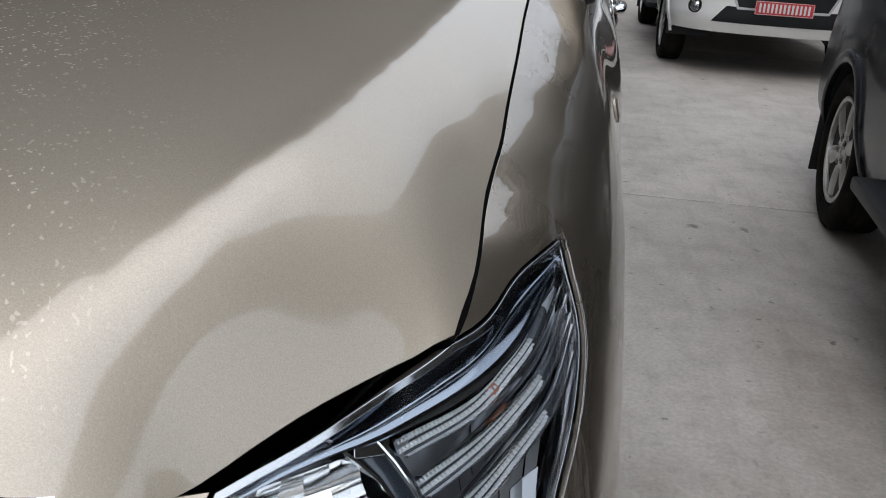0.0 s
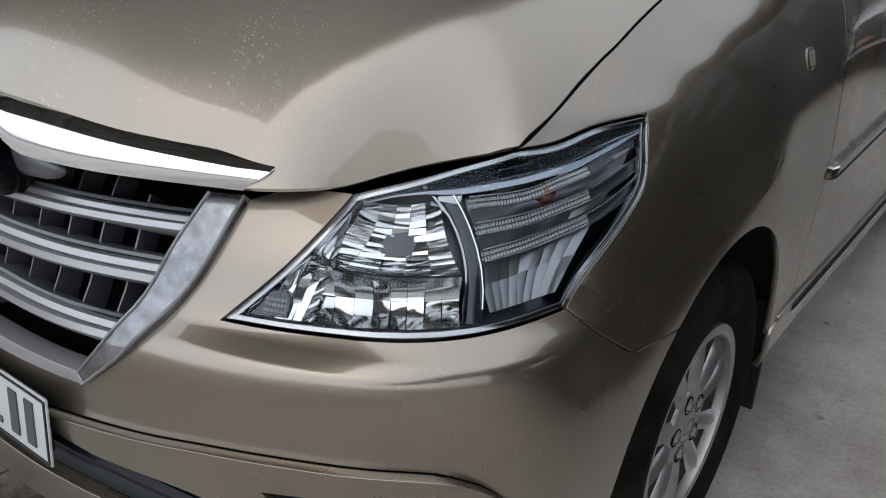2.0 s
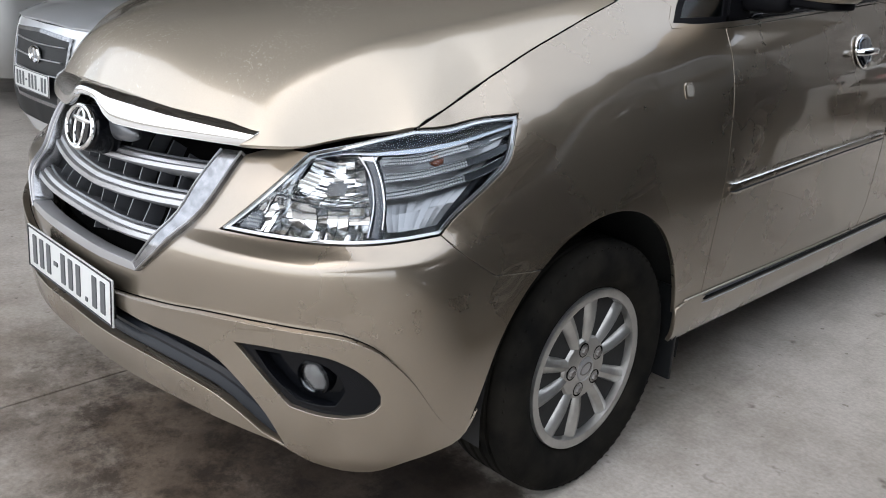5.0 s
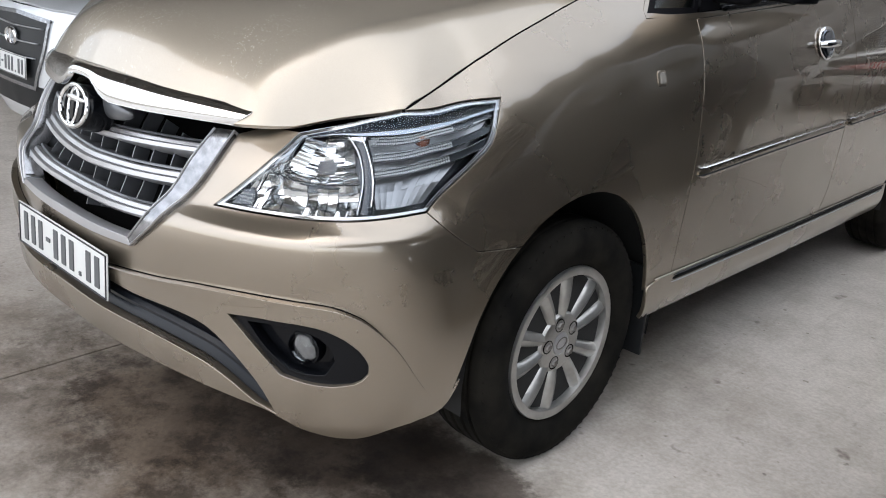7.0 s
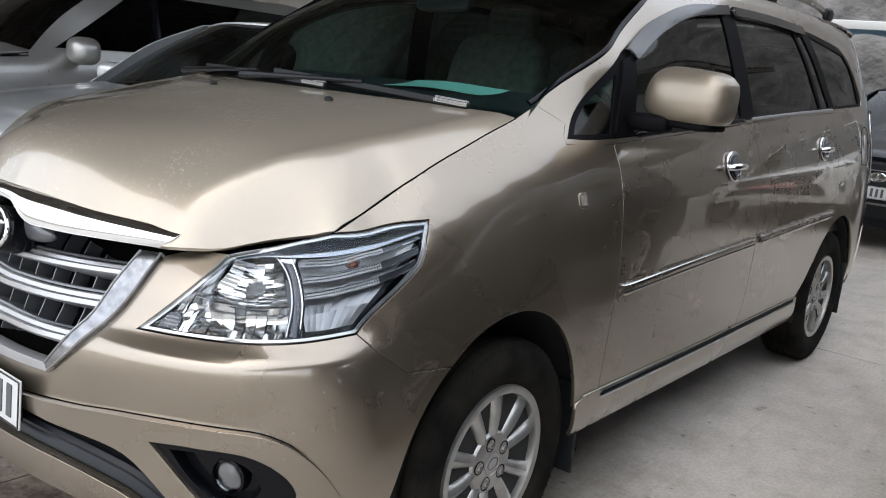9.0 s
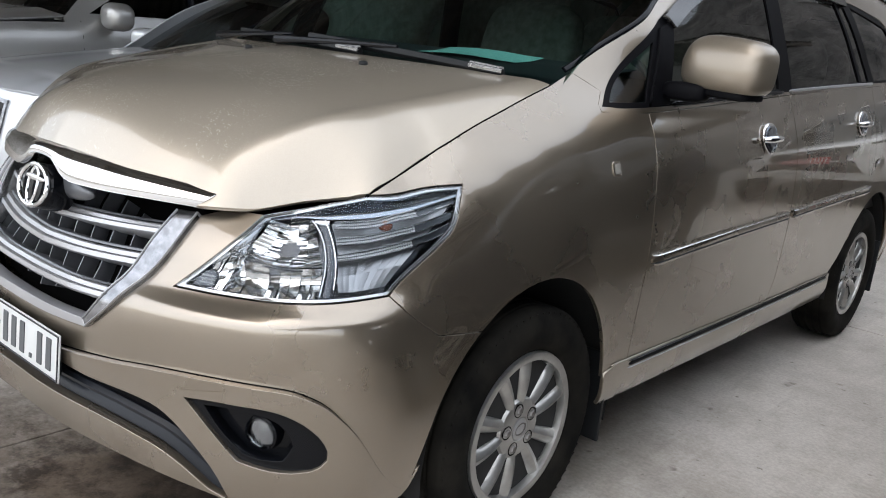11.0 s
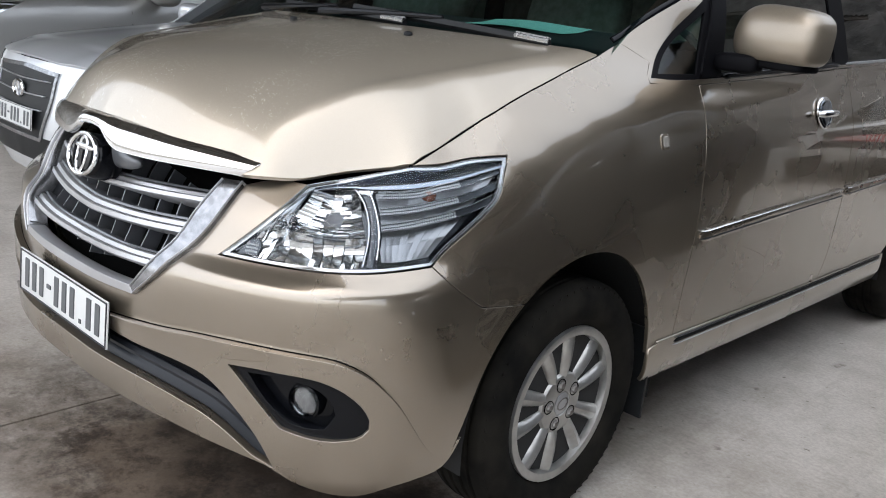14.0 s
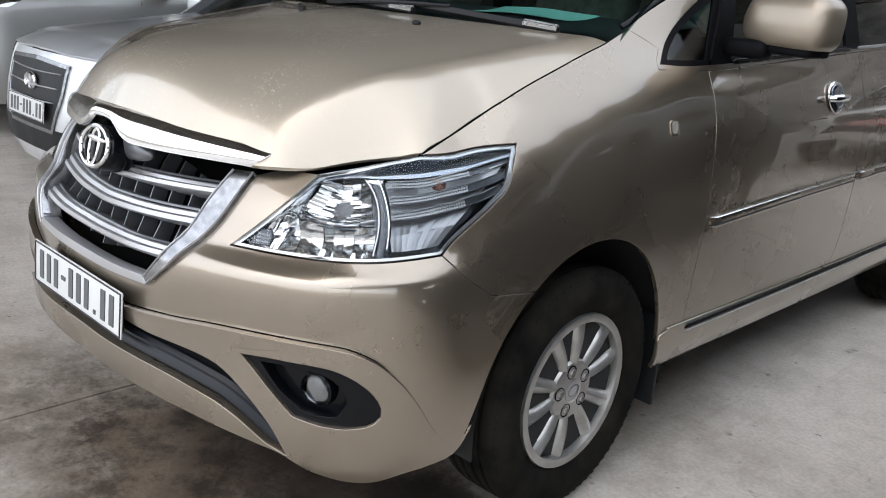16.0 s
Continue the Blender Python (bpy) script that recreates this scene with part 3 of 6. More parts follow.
def concrete_nodes(m):
    """Trowelled concrete in world space: pale and dark cloud, fine speckle, scuffs, and oil and water marks where cars
    have stood, deepened by painted shade under the car.
    """
    geo = node(m, "ShaderNodeNewGeometry")

    def nz(scale, detail, rough, stretch=None):
        n = node(m, "ShaderNodeTexNoise", Scale=scale, Detail=detail, Roughness=rough)
        src = geo.outputs["Position"]
        if stretch:
            mp = node(m, "ShaderNodeMapping")
            mp.inputs["Scale"].default_value = stretch
            mp.inputs["Rotation"].default_value = (0, 0, 0.5)
            link(m, src, mp.inputs[0])
            src = mp.outputs[0]
        link(m, src, n.inputs["Vector"])
        return n.outputs[0]

    def times(a, b):
        mx = node(m, "ShaderNodeMix")
        mx.data_type, mx.blend_type = "RGBA", "MULTIPLY"
        mx.inputs[0].default_value = 1.0
        link(m, a, mx.inputs[6])
        link(m, b, mx.inputs[7])
        return mx.outputs[2]
    big, mid, fine, scuff = nz(0.7, 5, 0.6), nz(5, 9, 0.7), nz(70, 5, 0.65), nz(3.0, 6, 0.6, (6, 0.7, 1))
    col = ramp(m, big, [(0.36, (0.43, 0.395, 0.355)), (0.62, (0.57, 0.53, 0.48))]).outputs[0]
    col = times(col, ramp(m, mid, [(0.32, (0.74, 0.72, 0.69)), (0.56, (1, 1, 1))]).outputs[0])
    col = times(col, ramp(m, fine, [(0.35, (0.80, 0.80, 0.79)), (0.62, (1, 1, 1))]).outputs[0])
    col = times(col, ramp(m, scuff, [(0.30, (0.90, 0.89, 0.88)), (0.48, (1, 1, 1))]).outputs[0])
    # drips and small dark marks
    col = times(col, ramp(m, nz(9.0, 3, 0.55), [(0.26, (0.42, 0.39, 0.36)), (0.33, (1, 1, 1))]).outputs[0])
    col = times(col, ramp(m, nz(26.0, 2, 0.5), [(0.24, (0.5, 0.48, 0.45)), (0.30, (1, 1, 1))]).outputs[0])
    # stain ellipses; those under the car also carry its shade in their colour
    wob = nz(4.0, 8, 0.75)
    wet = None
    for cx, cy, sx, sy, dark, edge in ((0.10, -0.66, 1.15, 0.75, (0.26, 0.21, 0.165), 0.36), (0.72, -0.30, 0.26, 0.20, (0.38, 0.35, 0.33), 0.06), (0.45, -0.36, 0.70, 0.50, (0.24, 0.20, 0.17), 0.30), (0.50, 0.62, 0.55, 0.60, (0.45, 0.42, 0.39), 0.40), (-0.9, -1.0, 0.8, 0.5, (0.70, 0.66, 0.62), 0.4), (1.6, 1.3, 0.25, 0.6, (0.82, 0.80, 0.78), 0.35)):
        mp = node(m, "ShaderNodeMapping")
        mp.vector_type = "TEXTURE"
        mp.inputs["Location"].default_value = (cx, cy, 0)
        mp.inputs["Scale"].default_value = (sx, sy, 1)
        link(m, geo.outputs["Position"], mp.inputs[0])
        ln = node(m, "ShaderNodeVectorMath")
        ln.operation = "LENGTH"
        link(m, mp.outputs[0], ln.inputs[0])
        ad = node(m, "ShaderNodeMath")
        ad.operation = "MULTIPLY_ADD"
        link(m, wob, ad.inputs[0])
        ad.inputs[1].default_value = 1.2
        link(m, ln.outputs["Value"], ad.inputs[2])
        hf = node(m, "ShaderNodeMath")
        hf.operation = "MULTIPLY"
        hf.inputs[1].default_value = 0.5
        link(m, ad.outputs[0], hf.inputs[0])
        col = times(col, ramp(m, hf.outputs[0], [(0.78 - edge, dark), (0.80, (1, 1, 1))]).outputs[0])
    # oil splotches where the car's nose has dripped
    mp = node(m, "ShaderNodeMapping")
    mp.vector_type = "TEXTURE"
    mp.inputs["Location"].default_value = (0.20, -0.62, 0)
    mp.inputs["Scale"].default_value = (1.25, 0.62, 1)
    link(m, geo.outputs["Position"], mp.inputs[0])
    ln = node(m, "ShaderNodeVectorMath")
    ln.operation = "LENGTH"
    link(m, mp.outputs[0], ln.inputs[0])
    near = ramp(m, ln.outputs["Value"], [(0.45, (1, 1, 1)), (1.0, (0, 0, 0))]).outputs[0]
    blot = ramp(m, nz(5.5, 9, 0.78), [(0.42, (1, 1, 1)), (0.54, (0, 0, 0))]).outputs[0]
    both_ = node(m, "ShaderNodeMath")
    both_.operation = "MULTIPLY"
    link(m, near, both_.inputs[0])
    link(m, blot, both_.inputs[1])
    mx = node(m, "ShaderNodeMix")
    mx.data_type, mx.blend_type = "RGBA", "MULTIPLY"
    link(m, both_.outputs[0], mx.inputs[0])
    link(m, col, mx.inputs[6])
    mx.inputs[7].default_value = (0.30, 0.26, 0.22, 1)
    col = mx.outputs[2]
    link(m, col, bsdf(m).inputs["Base Color"])
    link(m, ramp(m, mid, [(0.3, (0.5,) * 3), (0.7, (0.85,) * 3)]).outputs[0], bsdf(m).inputs["Roughness"])
    bump(m, fine, 0.4, 0.003)


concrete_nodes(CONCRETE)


def flat_sheet(name, x0, x1, y0, y1, z, mat, n=1, **tags):
    bm = bmesh.new()
    bmesh.ops.create_grid(bm, x_segments=n, y_segments=n, size=0.5, matrix=Matrix.Translation(((x0 + x1) / 2, (y0 + y1) / 2, z)) @ Matrix.Diagonal((x1 - x0, y1 - y0, 1, 1)))
    return tagged(part(name, bm, mat, None), **tags)


EARTH = vary(material("bare_earth", (0.2, 0.17, 0.13), 0.95), 0.8, (0.15, 0.13, 0.10), (0.24, 0.21, 0.16))
flat_sheet("ground", -400, 400, -400, 400, -0.16, EARTH, label="bare earth round the concrete yard", category="ground", kind="structure")

# concrete slabs with open joints between them
floor = thing("floor", label="worn stained concrete floor slabs with open joints", category="floor", kind="structure")
JX, JY = (-20.4, -15.4, -10.4, -5.4, -0.42, 4.6, 9.6, 14.6), (-17, -12, -7, -2.02, 2.98, 7.98, 13, 18, 24)
JOINT = material("joint_dirt", (0.05, 0.045, 0.04), 0.95)
flat_sheet("floor_bed", JX[0], JX[-1], JY[0], JY[-1], -0.035, JOINT, label="dark dirt in the slab joints", category="floor", kind="structure")
for x0, x1 in zip(JX, JX[1:]):
    for y0, y1 in zip(JY, JY[1:]):
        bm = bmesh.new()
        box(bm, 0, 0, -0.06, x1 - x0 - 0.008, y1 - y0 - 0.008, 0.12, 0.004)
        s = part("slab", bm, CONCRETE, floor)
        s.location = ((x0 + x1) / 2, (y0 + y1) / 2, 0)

# the shed roof over the near bay, open to the sky beyond its edge
ROOF_SHEET = vary(material("old_roof_sheet", (0.20, 0.20, 0.19), 0.6, 0.4), 1.3, (0.10, 0.095, 0.085), (0.20, 0.19, 0.175))
RUST_STEEL = vary(material("painted_steel_rust", (0.25, 0.2, 0.16), 0.6, 0.3), 6, (0.13, 0.10, 0.08), (0.30, 0.27, 0.24))


def corrugated(name, x0, x1, y0, y1, z0, z1, pitch=0.18, depth=0.03, mat=None):
    """Trapezoid sheeting with its ribs along x, from height z0 at x0 to z1 at x1."""
    bm = bmesh.new()
    ys, y = [], y0
    while y < y1:
        for f, d in ((0, 0), (.35, 0), (.5, 1), (.85, 1)):
            ys.append((y + f * pitch, d * depth))
        y += pitch
    a = [bm.verts.new((x0, yy, z0 + d)) for yy, d in ys]
    b = [bm.verts.new((x1, yy, z1 + d)) for yy, d in ys]
    for k in range(len(ys) - 1):
        bm.faces.new((a[k], a[k + 1], b[k + 1], b[k]))
    return part(name, bm, mat or ROOF_SHEET, None, smooth_angle=5)


# near bay over the car, far bay over the cars opposite; an open strip of sky between them, and the front left open
for nm, xa, xb, za, zb, ya, yb in (("ceiling_near_bay", -14.0, 0.6, 5.6, 4.3, -3.5, 7.4), ("ceiling_far_bay", 4.2, 9.6, 3.7, 4.3, -9.0, 13.0)):
    tagged(corrugated(nm, xa, xb, ya, yb, za, zb), label="old grey corrugated roof sheeting over the bay", category="roof", kind="structure")
    bm = bmesh.new()
    for yy in np.arange(ya + .1, yb, 2.75):
        tube(bm, [(xa, yy, za - .15), (xb, yy, zb - .15)], 0.06, 6)
    for k in range(int((xb - xa) / 1.2) + 1):
        xx = xa + .05 + k * 1.2
        box(bm, xx, (ya + yb) / 2, za + (zb - za) * (xx - xa) / (xb - xa) - .06, .05, yb - ya, .09)
    tagged(part("trim_roof_frame", bm, RUST_STEEL, None), label="painted steel rafters and purlins", category="roof frame", kind="structure")
for xx, yy, h in ((-4.2, 6.0, 4.6), (-8.8, -3.4, 5.0), (-8.8, 6.0, 5.0), (-6.5, -3.4, 4.7), (6.5, -8.6, 3.8)):
    bm = bmesh.new()
    tube(bm, [(xx, yy, 0), (xx, yy, h)], .055, 12)
    box(bm, xx, yy, .012, .22, .22, .024, .004)
    tagged(part("roof_column", bm, RUST_STEEL, None), label="painted steel roof column on a base plate", category="column", group="roof columns", kind="structure")
WALL = vary(material("stained_plaster", (0.5, 0.48, 0.44), 0.9), 1.7, (0.30, 0.285, 0.26), (0.46, 0.44, 0.41))
for nm, cx, cy, sx, sy, h in (("wall_west", -14.1, 1.9, .2, 11.4, 5.6), ("wall_east", 9.7, 4.7, .2, 16.8, 4.6), ("wall_north", -7.8, 7.5, 12.6, .2, 5.6)):
    bm = bmesh.new()
    box(bm, cx, cy, h / 2, sx, sy, h)
    tagged(part(nm, bm, WALL, None), label="stained plaster wall of the yard", category="wall", kind="structure")

# ---- the beige-gold people carrier ----
PLAN = [(0, -.885), (.16, -.880), (.30, -.860), (.45, -.822), (.58, -.770), (.69, -.708), (.78, -.622), (.835, -.52), (.862, -.40), (.874, -.2),
        (.879, .2), (.88, .8), (.88, 1.6), (.88, 2.4), (.874, 2.95), (.850, 3.30), (.79, 3.52), (.62, 3.63), (.3, 3.67), (0, 3.68)]
LOW = [(.28, .045), (.34, .018), (.41, .012), (.55, .008), (.75, 0)]


def shoulder(ze, d):
    """A wing's section, rolling over into the bonnet's edge at height ze, d inside the outline."""
    return [(.25, .01), (.45, 0), (ze - .38, .003), (ze - .29, .018), (ze - .19, .045), (ze - .11, .077), (ze - .07, .100), (ze - .03, .142), (ze, d), (ze + .05, d + .06)]


# sections of the body: a place on the outline, then how far the wall is set in at each height
NOSE_SECTIONS = [
    ((0, -.885), [(.25, .05), (.34, .02), (.42, .004), (.5, 0), (.56, .006), (.62, .018), (.7, .045), (.8, .075), (.86, .10), (.92, .15), (1.0, .25)]),
    ((.30, -.86), [(.25, .05), (.34, .015), (.45, 0), (.55, .002), (.61, .006), (.685, .020), (.70, .034), (.73, .058), (.80, .092), (.86, .13), (.92, .18)]),
    ((.58, -.77), [(.25, .03), (.32, .008), (.45, 0), (.55, 0), (.64, .002), (.69, .007), (.702, .012), (.714, .038), (.73, .054), (.80, .092), (.88, .153), (.95, .215)]),
]
CORNER_SECTIONS = [
    ((.78, -.622), [(.25, .03), (.3, .01), (.45, 0), (.58, 0), (.66, .003), (.704, .009), (.716, .015), (.728, .040), (.75, .058), (.80, .086), (.88, .146), (.95, .187)]),
    ((.845, -.48), [(.25, .02), (.35, .004), (.5, 0), (.62, .004), (.715, .022), (.735, .034), (.755, .052), (.82, .082), (.90, .122), (.95, .155)]),
]
WING_SECTIONS = [
    ((.862, -.40), shoulder(.977, .162)),
    ((.872, -.25), shoulder(1.042, .172)),
    ((.875, -.13), shoulder(1.088, .175)),
    ((.877, 0), shoulder(1.1325, .177)),
    ((.8785, .14), shoulder(1.180, .178)),
    ((.88, .30), [(.28, .04), (.34, .015), (.41, .012), (.6, .006), (.75, .004), (.9, .016), (1.0, .04), (1.08, .068), (1.13, .092), (1.19, .14), (1.24, .175)]),
]
CABIN_SECTIONS = [
    ((.88, .55), LOW + [(.95, .01), (1.06, .035), (1.13, .068), (1.2, .082), (1.3, .105), (1.38, .138), (1.42, .17), (1.5, .23)]),
    ((.88, .9), LOW + [(.95, .008), (1.06, .03), (1.15, .062), (1.2, .072), (1.4, .125), (1.52, .17), (1.58, .22), (1.62, .28)]),
    ((.88, 1.45), LOW + [(.95, .004), (1.1, .035), (1.18, .06), (1.25, .075), (1.4, .115), (1.55, .165), (1.62, .20), (1.66, .25)]),
    ((.88, 2.4), LOW + [(.95, .004), (1.1, .03), (1.22, .06), (1.3, .08), (1.45, .12), (1.56, .165), (1.63, .20), (1.67, .25)]),
]
TAIL_SECTIONS = [
    ((.868, 3.05), [(.3, .03), (.5, 0), (.75, 0), (.95, .004), (1.1, .025), (1.24, .06), (1.4, .11), (1.54, .17), (1.62, .22), (1.66, .27)]),
    ((.79, 3.52), [(.28, .03), (.5, 0), (.7, 0), (.9, .02), (1.1, .05), (1.25, .08), (1.4, .14), (1.55, .20), (1.66, .27)]),
    ((0, 3.68), [(.28, .04), (.5, 0), (.7, .01), (.9, .05), (1.1, .07), (1.25, .10), (1.5, .22), (1.66, .33)]),
]
STATIONS = NOSE_SECTIONS + CORNER_SECTIONS + WING_SECTIONS + CABIN_SECTIONS + TAIL_SECTIONS
SH = Shell(PLAN, STATIONS, 0.008)
car = thing("people_carrier", label="beige-gold people carrier parked on a concrete floor", category="car")


def F(x, y, z):
    """(u, z) of a place at the front or a corner."""
    return (SH.at(x, y), z)


def Y(y, z):
    """(u, z) of a place on the side."""
    return (SH.sy(y), z)


def both(name, outline, mat, label="", **kw):
    a = panel(name, outline, SH.surf, mat, kw.pop("parent", car), label, **kw)
    b = panel(name, outline, SH.surf, mat, a.parent, label, flip=True, **kw)
    return a, b


G = 0.0022
# outlines shared by neighbours
HL_IN, HL_TOP, HL_HOOD, HL_OUT, HL_BOT = F(.453, -.748, .728), F(.55, -.611, .884), F(.70, -.463, .940), F(.779, -.253, .965), F(.791, -.475, .753)
hl_inner = [HL_TOP, F(.50, -.68, .80), HL_IN]
hl_bottom = [HL_IN, F(.56, -.69, .730), F(.69, -.60, .737), HL_BOT]
hl_outer = [HL_BOT, (1.033, .784), (1.083, .817), (1.133, .848), (1.170, .872), (1.190, .895), (1.208, .925), (1.226, .955), HL_OUT]
hl_top = [HL_OUT, (1.15, .958), (1.066, .9445), HL_HOOD]
hl_hood = [HL_HOOD, F(.68, -.497, .932), F(.64, -.528, .919), F(.60, -.561, .905), F(.57, -.592, .893), HL_TOP]
HEADLIGHT = loop(hl_inner, hl_bottom, hl_outer, hl_top, hl_hood)

ARCH = [Y(-.036 + .374 * math.cos(radians(a)) + .02 * math.sin(radians(a)) ** 2, .318 + .417 * math.sin(radians(a))) for a in range(-8, 181, 9)]
SEAM_V = F(.82, -.371, .662)
k_cut = min(range(len(ARCH)), key=lambda i: abs(ARCH[i][1] - .655) + 9 * (i < 8))
arch_front, arch_back = ARCH[k_cut:], ARCH[:k_cut + 1]
GR_T, GR_B = (.478, .864), (.285, .607)
side_e = [GR_T, (.436, .770), (.365, .680), GR_B]


def m2(pts):
    return [(-u, z) for u, z in pts]


crease = [(0, .530), (.17, .533), (.36, .550), (.484, .564), (.635, .570), (.760, .568), (.815, .555), (.858, .530), (.914, .472), (.971, .385), (1.01, .340), (1.05, .314)]
bottom_edge = [arch_front[-1], (1.03, .306), (.917, .288), (.835, .271), (.731, .290), (.672, .314), (.625, .328), F(.42, -.83, .352), F(.2, -.88, .362), (0, .365)]
upper = loop([(0, .603), F(.15, -.88, .603), GR_B], side_e[::-1], [GR_T, (.53, .879), (.585, .884), HL_TOP], hl_inner, hl_bottom, [HL_BOT, F(.80, -.44, .71), SEAM_V],
             [SEAM_V, arch_front[0]], arch_front[:-1], [arch_front[-2], crease[-1]], crease[::-1])
up = upper[upper[:, 0] > 0.001]
upper_full = np.vstack([up, (up * (-1, 1))[::-1]])
LOWER_GR = loop([F(.30, -.86, .505), F(.44, -.82, .50), F(.52, -.79, .475), F(.60, -.755, .395), F(.650, -.735, .316)], [F(.650, -.735, .316), F(.60, -.755, .334)],
                [F(.60, -.755, .334), F(.53, -.785, .383), F(.45, -.82, .410), F(.3, -.86, .430), (0, .438)])
lg = np.vstack([[(0, .508)], LOWER_GR])
lg = lg[lg[:, 0] > 0.001]
LOWER_FULL = np.vstack([[(0, .508)], lg, [(0, .438)], (lg * (-1, 1))[::-1]])
FOG = loop([F(.548, -.785, .528), F(.63, -.745, .533), F(.71, -.68, .528), F(.765, -.63, .49), F(.785, -.61, .44), F(.77, -.63, .408), F(.735, -.66, .398)],
           [F(.735, -.66, .398), F(.70, -.69, .40), F(.655, -.735, .412)], [F(.655, -.735, .412), F(.61, -.76, .46), F(.548, -.785, .528)])
lower = loop(crease, [crease[-1], arch_front[-1]], bottom_edge)
lo_ = lower[lower[:, 0] > 0.001]
lower_full = np.vstack([lo_, (lo_ * (-1, 1))[::-1]])
panel("front_bumper", upper_full, SH.surf, GOLD, car, gap=G, step=.014)


def lower_surf(q):
    """The lower bumper stands proud of the upper one and runs out into the wheel arch."""
    p, n = surf_frame(SH.surf, q)
    return p + n * (0.0006 + 0.017 * np.clip((.985 - np.abs(q[:, 0])) / .20, 0, 1) ** .7)[:, None]


panel("lower_bumper", grow(lower_full, .0028), lower_surf, GOLD, car, thick=0.024, holes=[LOWER_FULL, FOG, FOG * (-1, 1)])
strip("bumper_groove", [(u, z + .0042) for u, z in crease[1:-3]], [(-.0016, -.006), (.0016, -.006), (.0016, .0010), (-.0016, .0010)], GAP, car, "dark joint over the lower bumper", ends=.05)
panel("lower_grille", grow(LOWER_FULL, 0.012), SH.surf, SEAL, car, "matt black lower air intake", off=-0.022)
FOG_IN = loop([F(.585, -.765, .515), F(.65, -.735, .518), F(.71, -.685, .505), F(.735, -.66, .46), F(.72, -.675, .418)], [F(.72, -.675, .418), F(.69, -.70, .416), F(.662, -.73, .424)], [F(.662, -.73, .424), F(.62, -.75, .466), F(.585, -.765, .515)])
both("fog_lamp_bezel", grow(FOG, 0.003), GLOSS_BLACK, "gloss black fog lamp surround", off=0.006, thick=0.03, holes=[FOG_IN])
both("fog_lamp_recess", grow(FOG_IN, 0.01), GLOSS_BLACK, off=-0.024, thick=0)


def on_joint(y, z):
    """The place near height z where the wing reaches the bonnet's straight side edge."""
    u, zz = SH.at(.868, y), np.linspace(z - .035, z + .035, 71)
    x = SH.surf(np.stack([np.full(71, u), zz], 1))[:, 0]
    return (u, float(np.interp(-(.692 + .008 * min(max((y + .42) / .2, 0), 1)), -x, zz)))


JOINT_UZ = [HL_HOOD] + [on_joint(y, z) for y, z in ((-.34, 1.008), (-.27, 1.036), (-.20, 1.062), (-.12, 1.091), (-.04, 1.116), (.05, 1.146))] + [on_joint(.14, 1.180)]
fender = loop(hl_outer, hl_top, JOINT_UZ, [JOINT_UZ[-1], Y(.235, 1.215)], [Y(.235, 1.215), Y(.303, 1.173)], [Y(.303, 1.173), Y(.267, 1.140)],
              [Y(.267, 1.140), Y(.266, 1.124)], [Y(.266, 1.124), Y(.478, 1.122)], [Y(.478, 1.122), Y(.474, .9), Y(.474, .7), Y(.462, .42)], [Y(.462, .42), Y(.40, .418), Y(.335, .405)], [Y(.335, .405), ARCH[2]],
              arch_back[2:], [arch_back[-1], SEAM_V], [SEAM_V, F(.80, -.44, .71), HL_BOT])
both("front_wing", fender, GOLD, gap=G)
seam_b = [Y(1.50, 1.182), Y(1.545, .98), Y(1.568, .8), Y(1.575, .53), Y(1.53, .41)]
seam_r = [Y(2.50, 1.226), Y(2.555, 1.0), Y(2.568, .84), Y(2.47, .62), Y(2.36, .49), Y(2.245, .41)]
both("front_door", loop([Y(.478, 1.122), Y(1.0, 1.152), Y(1.50, 1.182)], seam_b, [Y(1.53, .41), Y(.462, .42)], [Y(.462, .42), Y(.474, .7), Y(.474, .9), Y(.478, 1.122)]), GOLD, gap=G)
both("rear_door", loop([Y(1.50, 1.182), Y(2.0, 1.207), Y(2.50, 1.226)], seam_r, [Y(2.245, .41), Y(1.53, .41)], seam_b[::-1]), GOLD, gap=G)
both("side_skirt", loop([Y(.335, .405), Y(.40, .418), Y(.462, .42), Y(1.5, .41), Y(2.25, .41)], [Y(2.25, .41), Y(2.29, .285)], [Y(2.29, .285), Y(1.2, .290), Y(.345, .305)], [Y(.345, .305), Y(.335, .405)]), GOLD, off=0.006)
RARCH = [Y(2.765 + .40 * math.cos(radians(a)), .318 + .42 * math.sin(radians(a))) for a in range(-4, 176, 8)]
both("rear_quarter", loop(seam_r[:4], [seam_r[3], RARCH[-1 - 3]], RARCH[::-1][3:], [RARCH[0], Y(3.25, .32)], [Y(3.25, .32), Y(3.40, .62)], [Y(3.40, .62), Y(3.43, .9), Y(3.42, 1.25)], [Y(3.42, 1.25), Y(2.9, 1.245), Y(2.50, 1.226)]), GOLD, gap=0.0015)

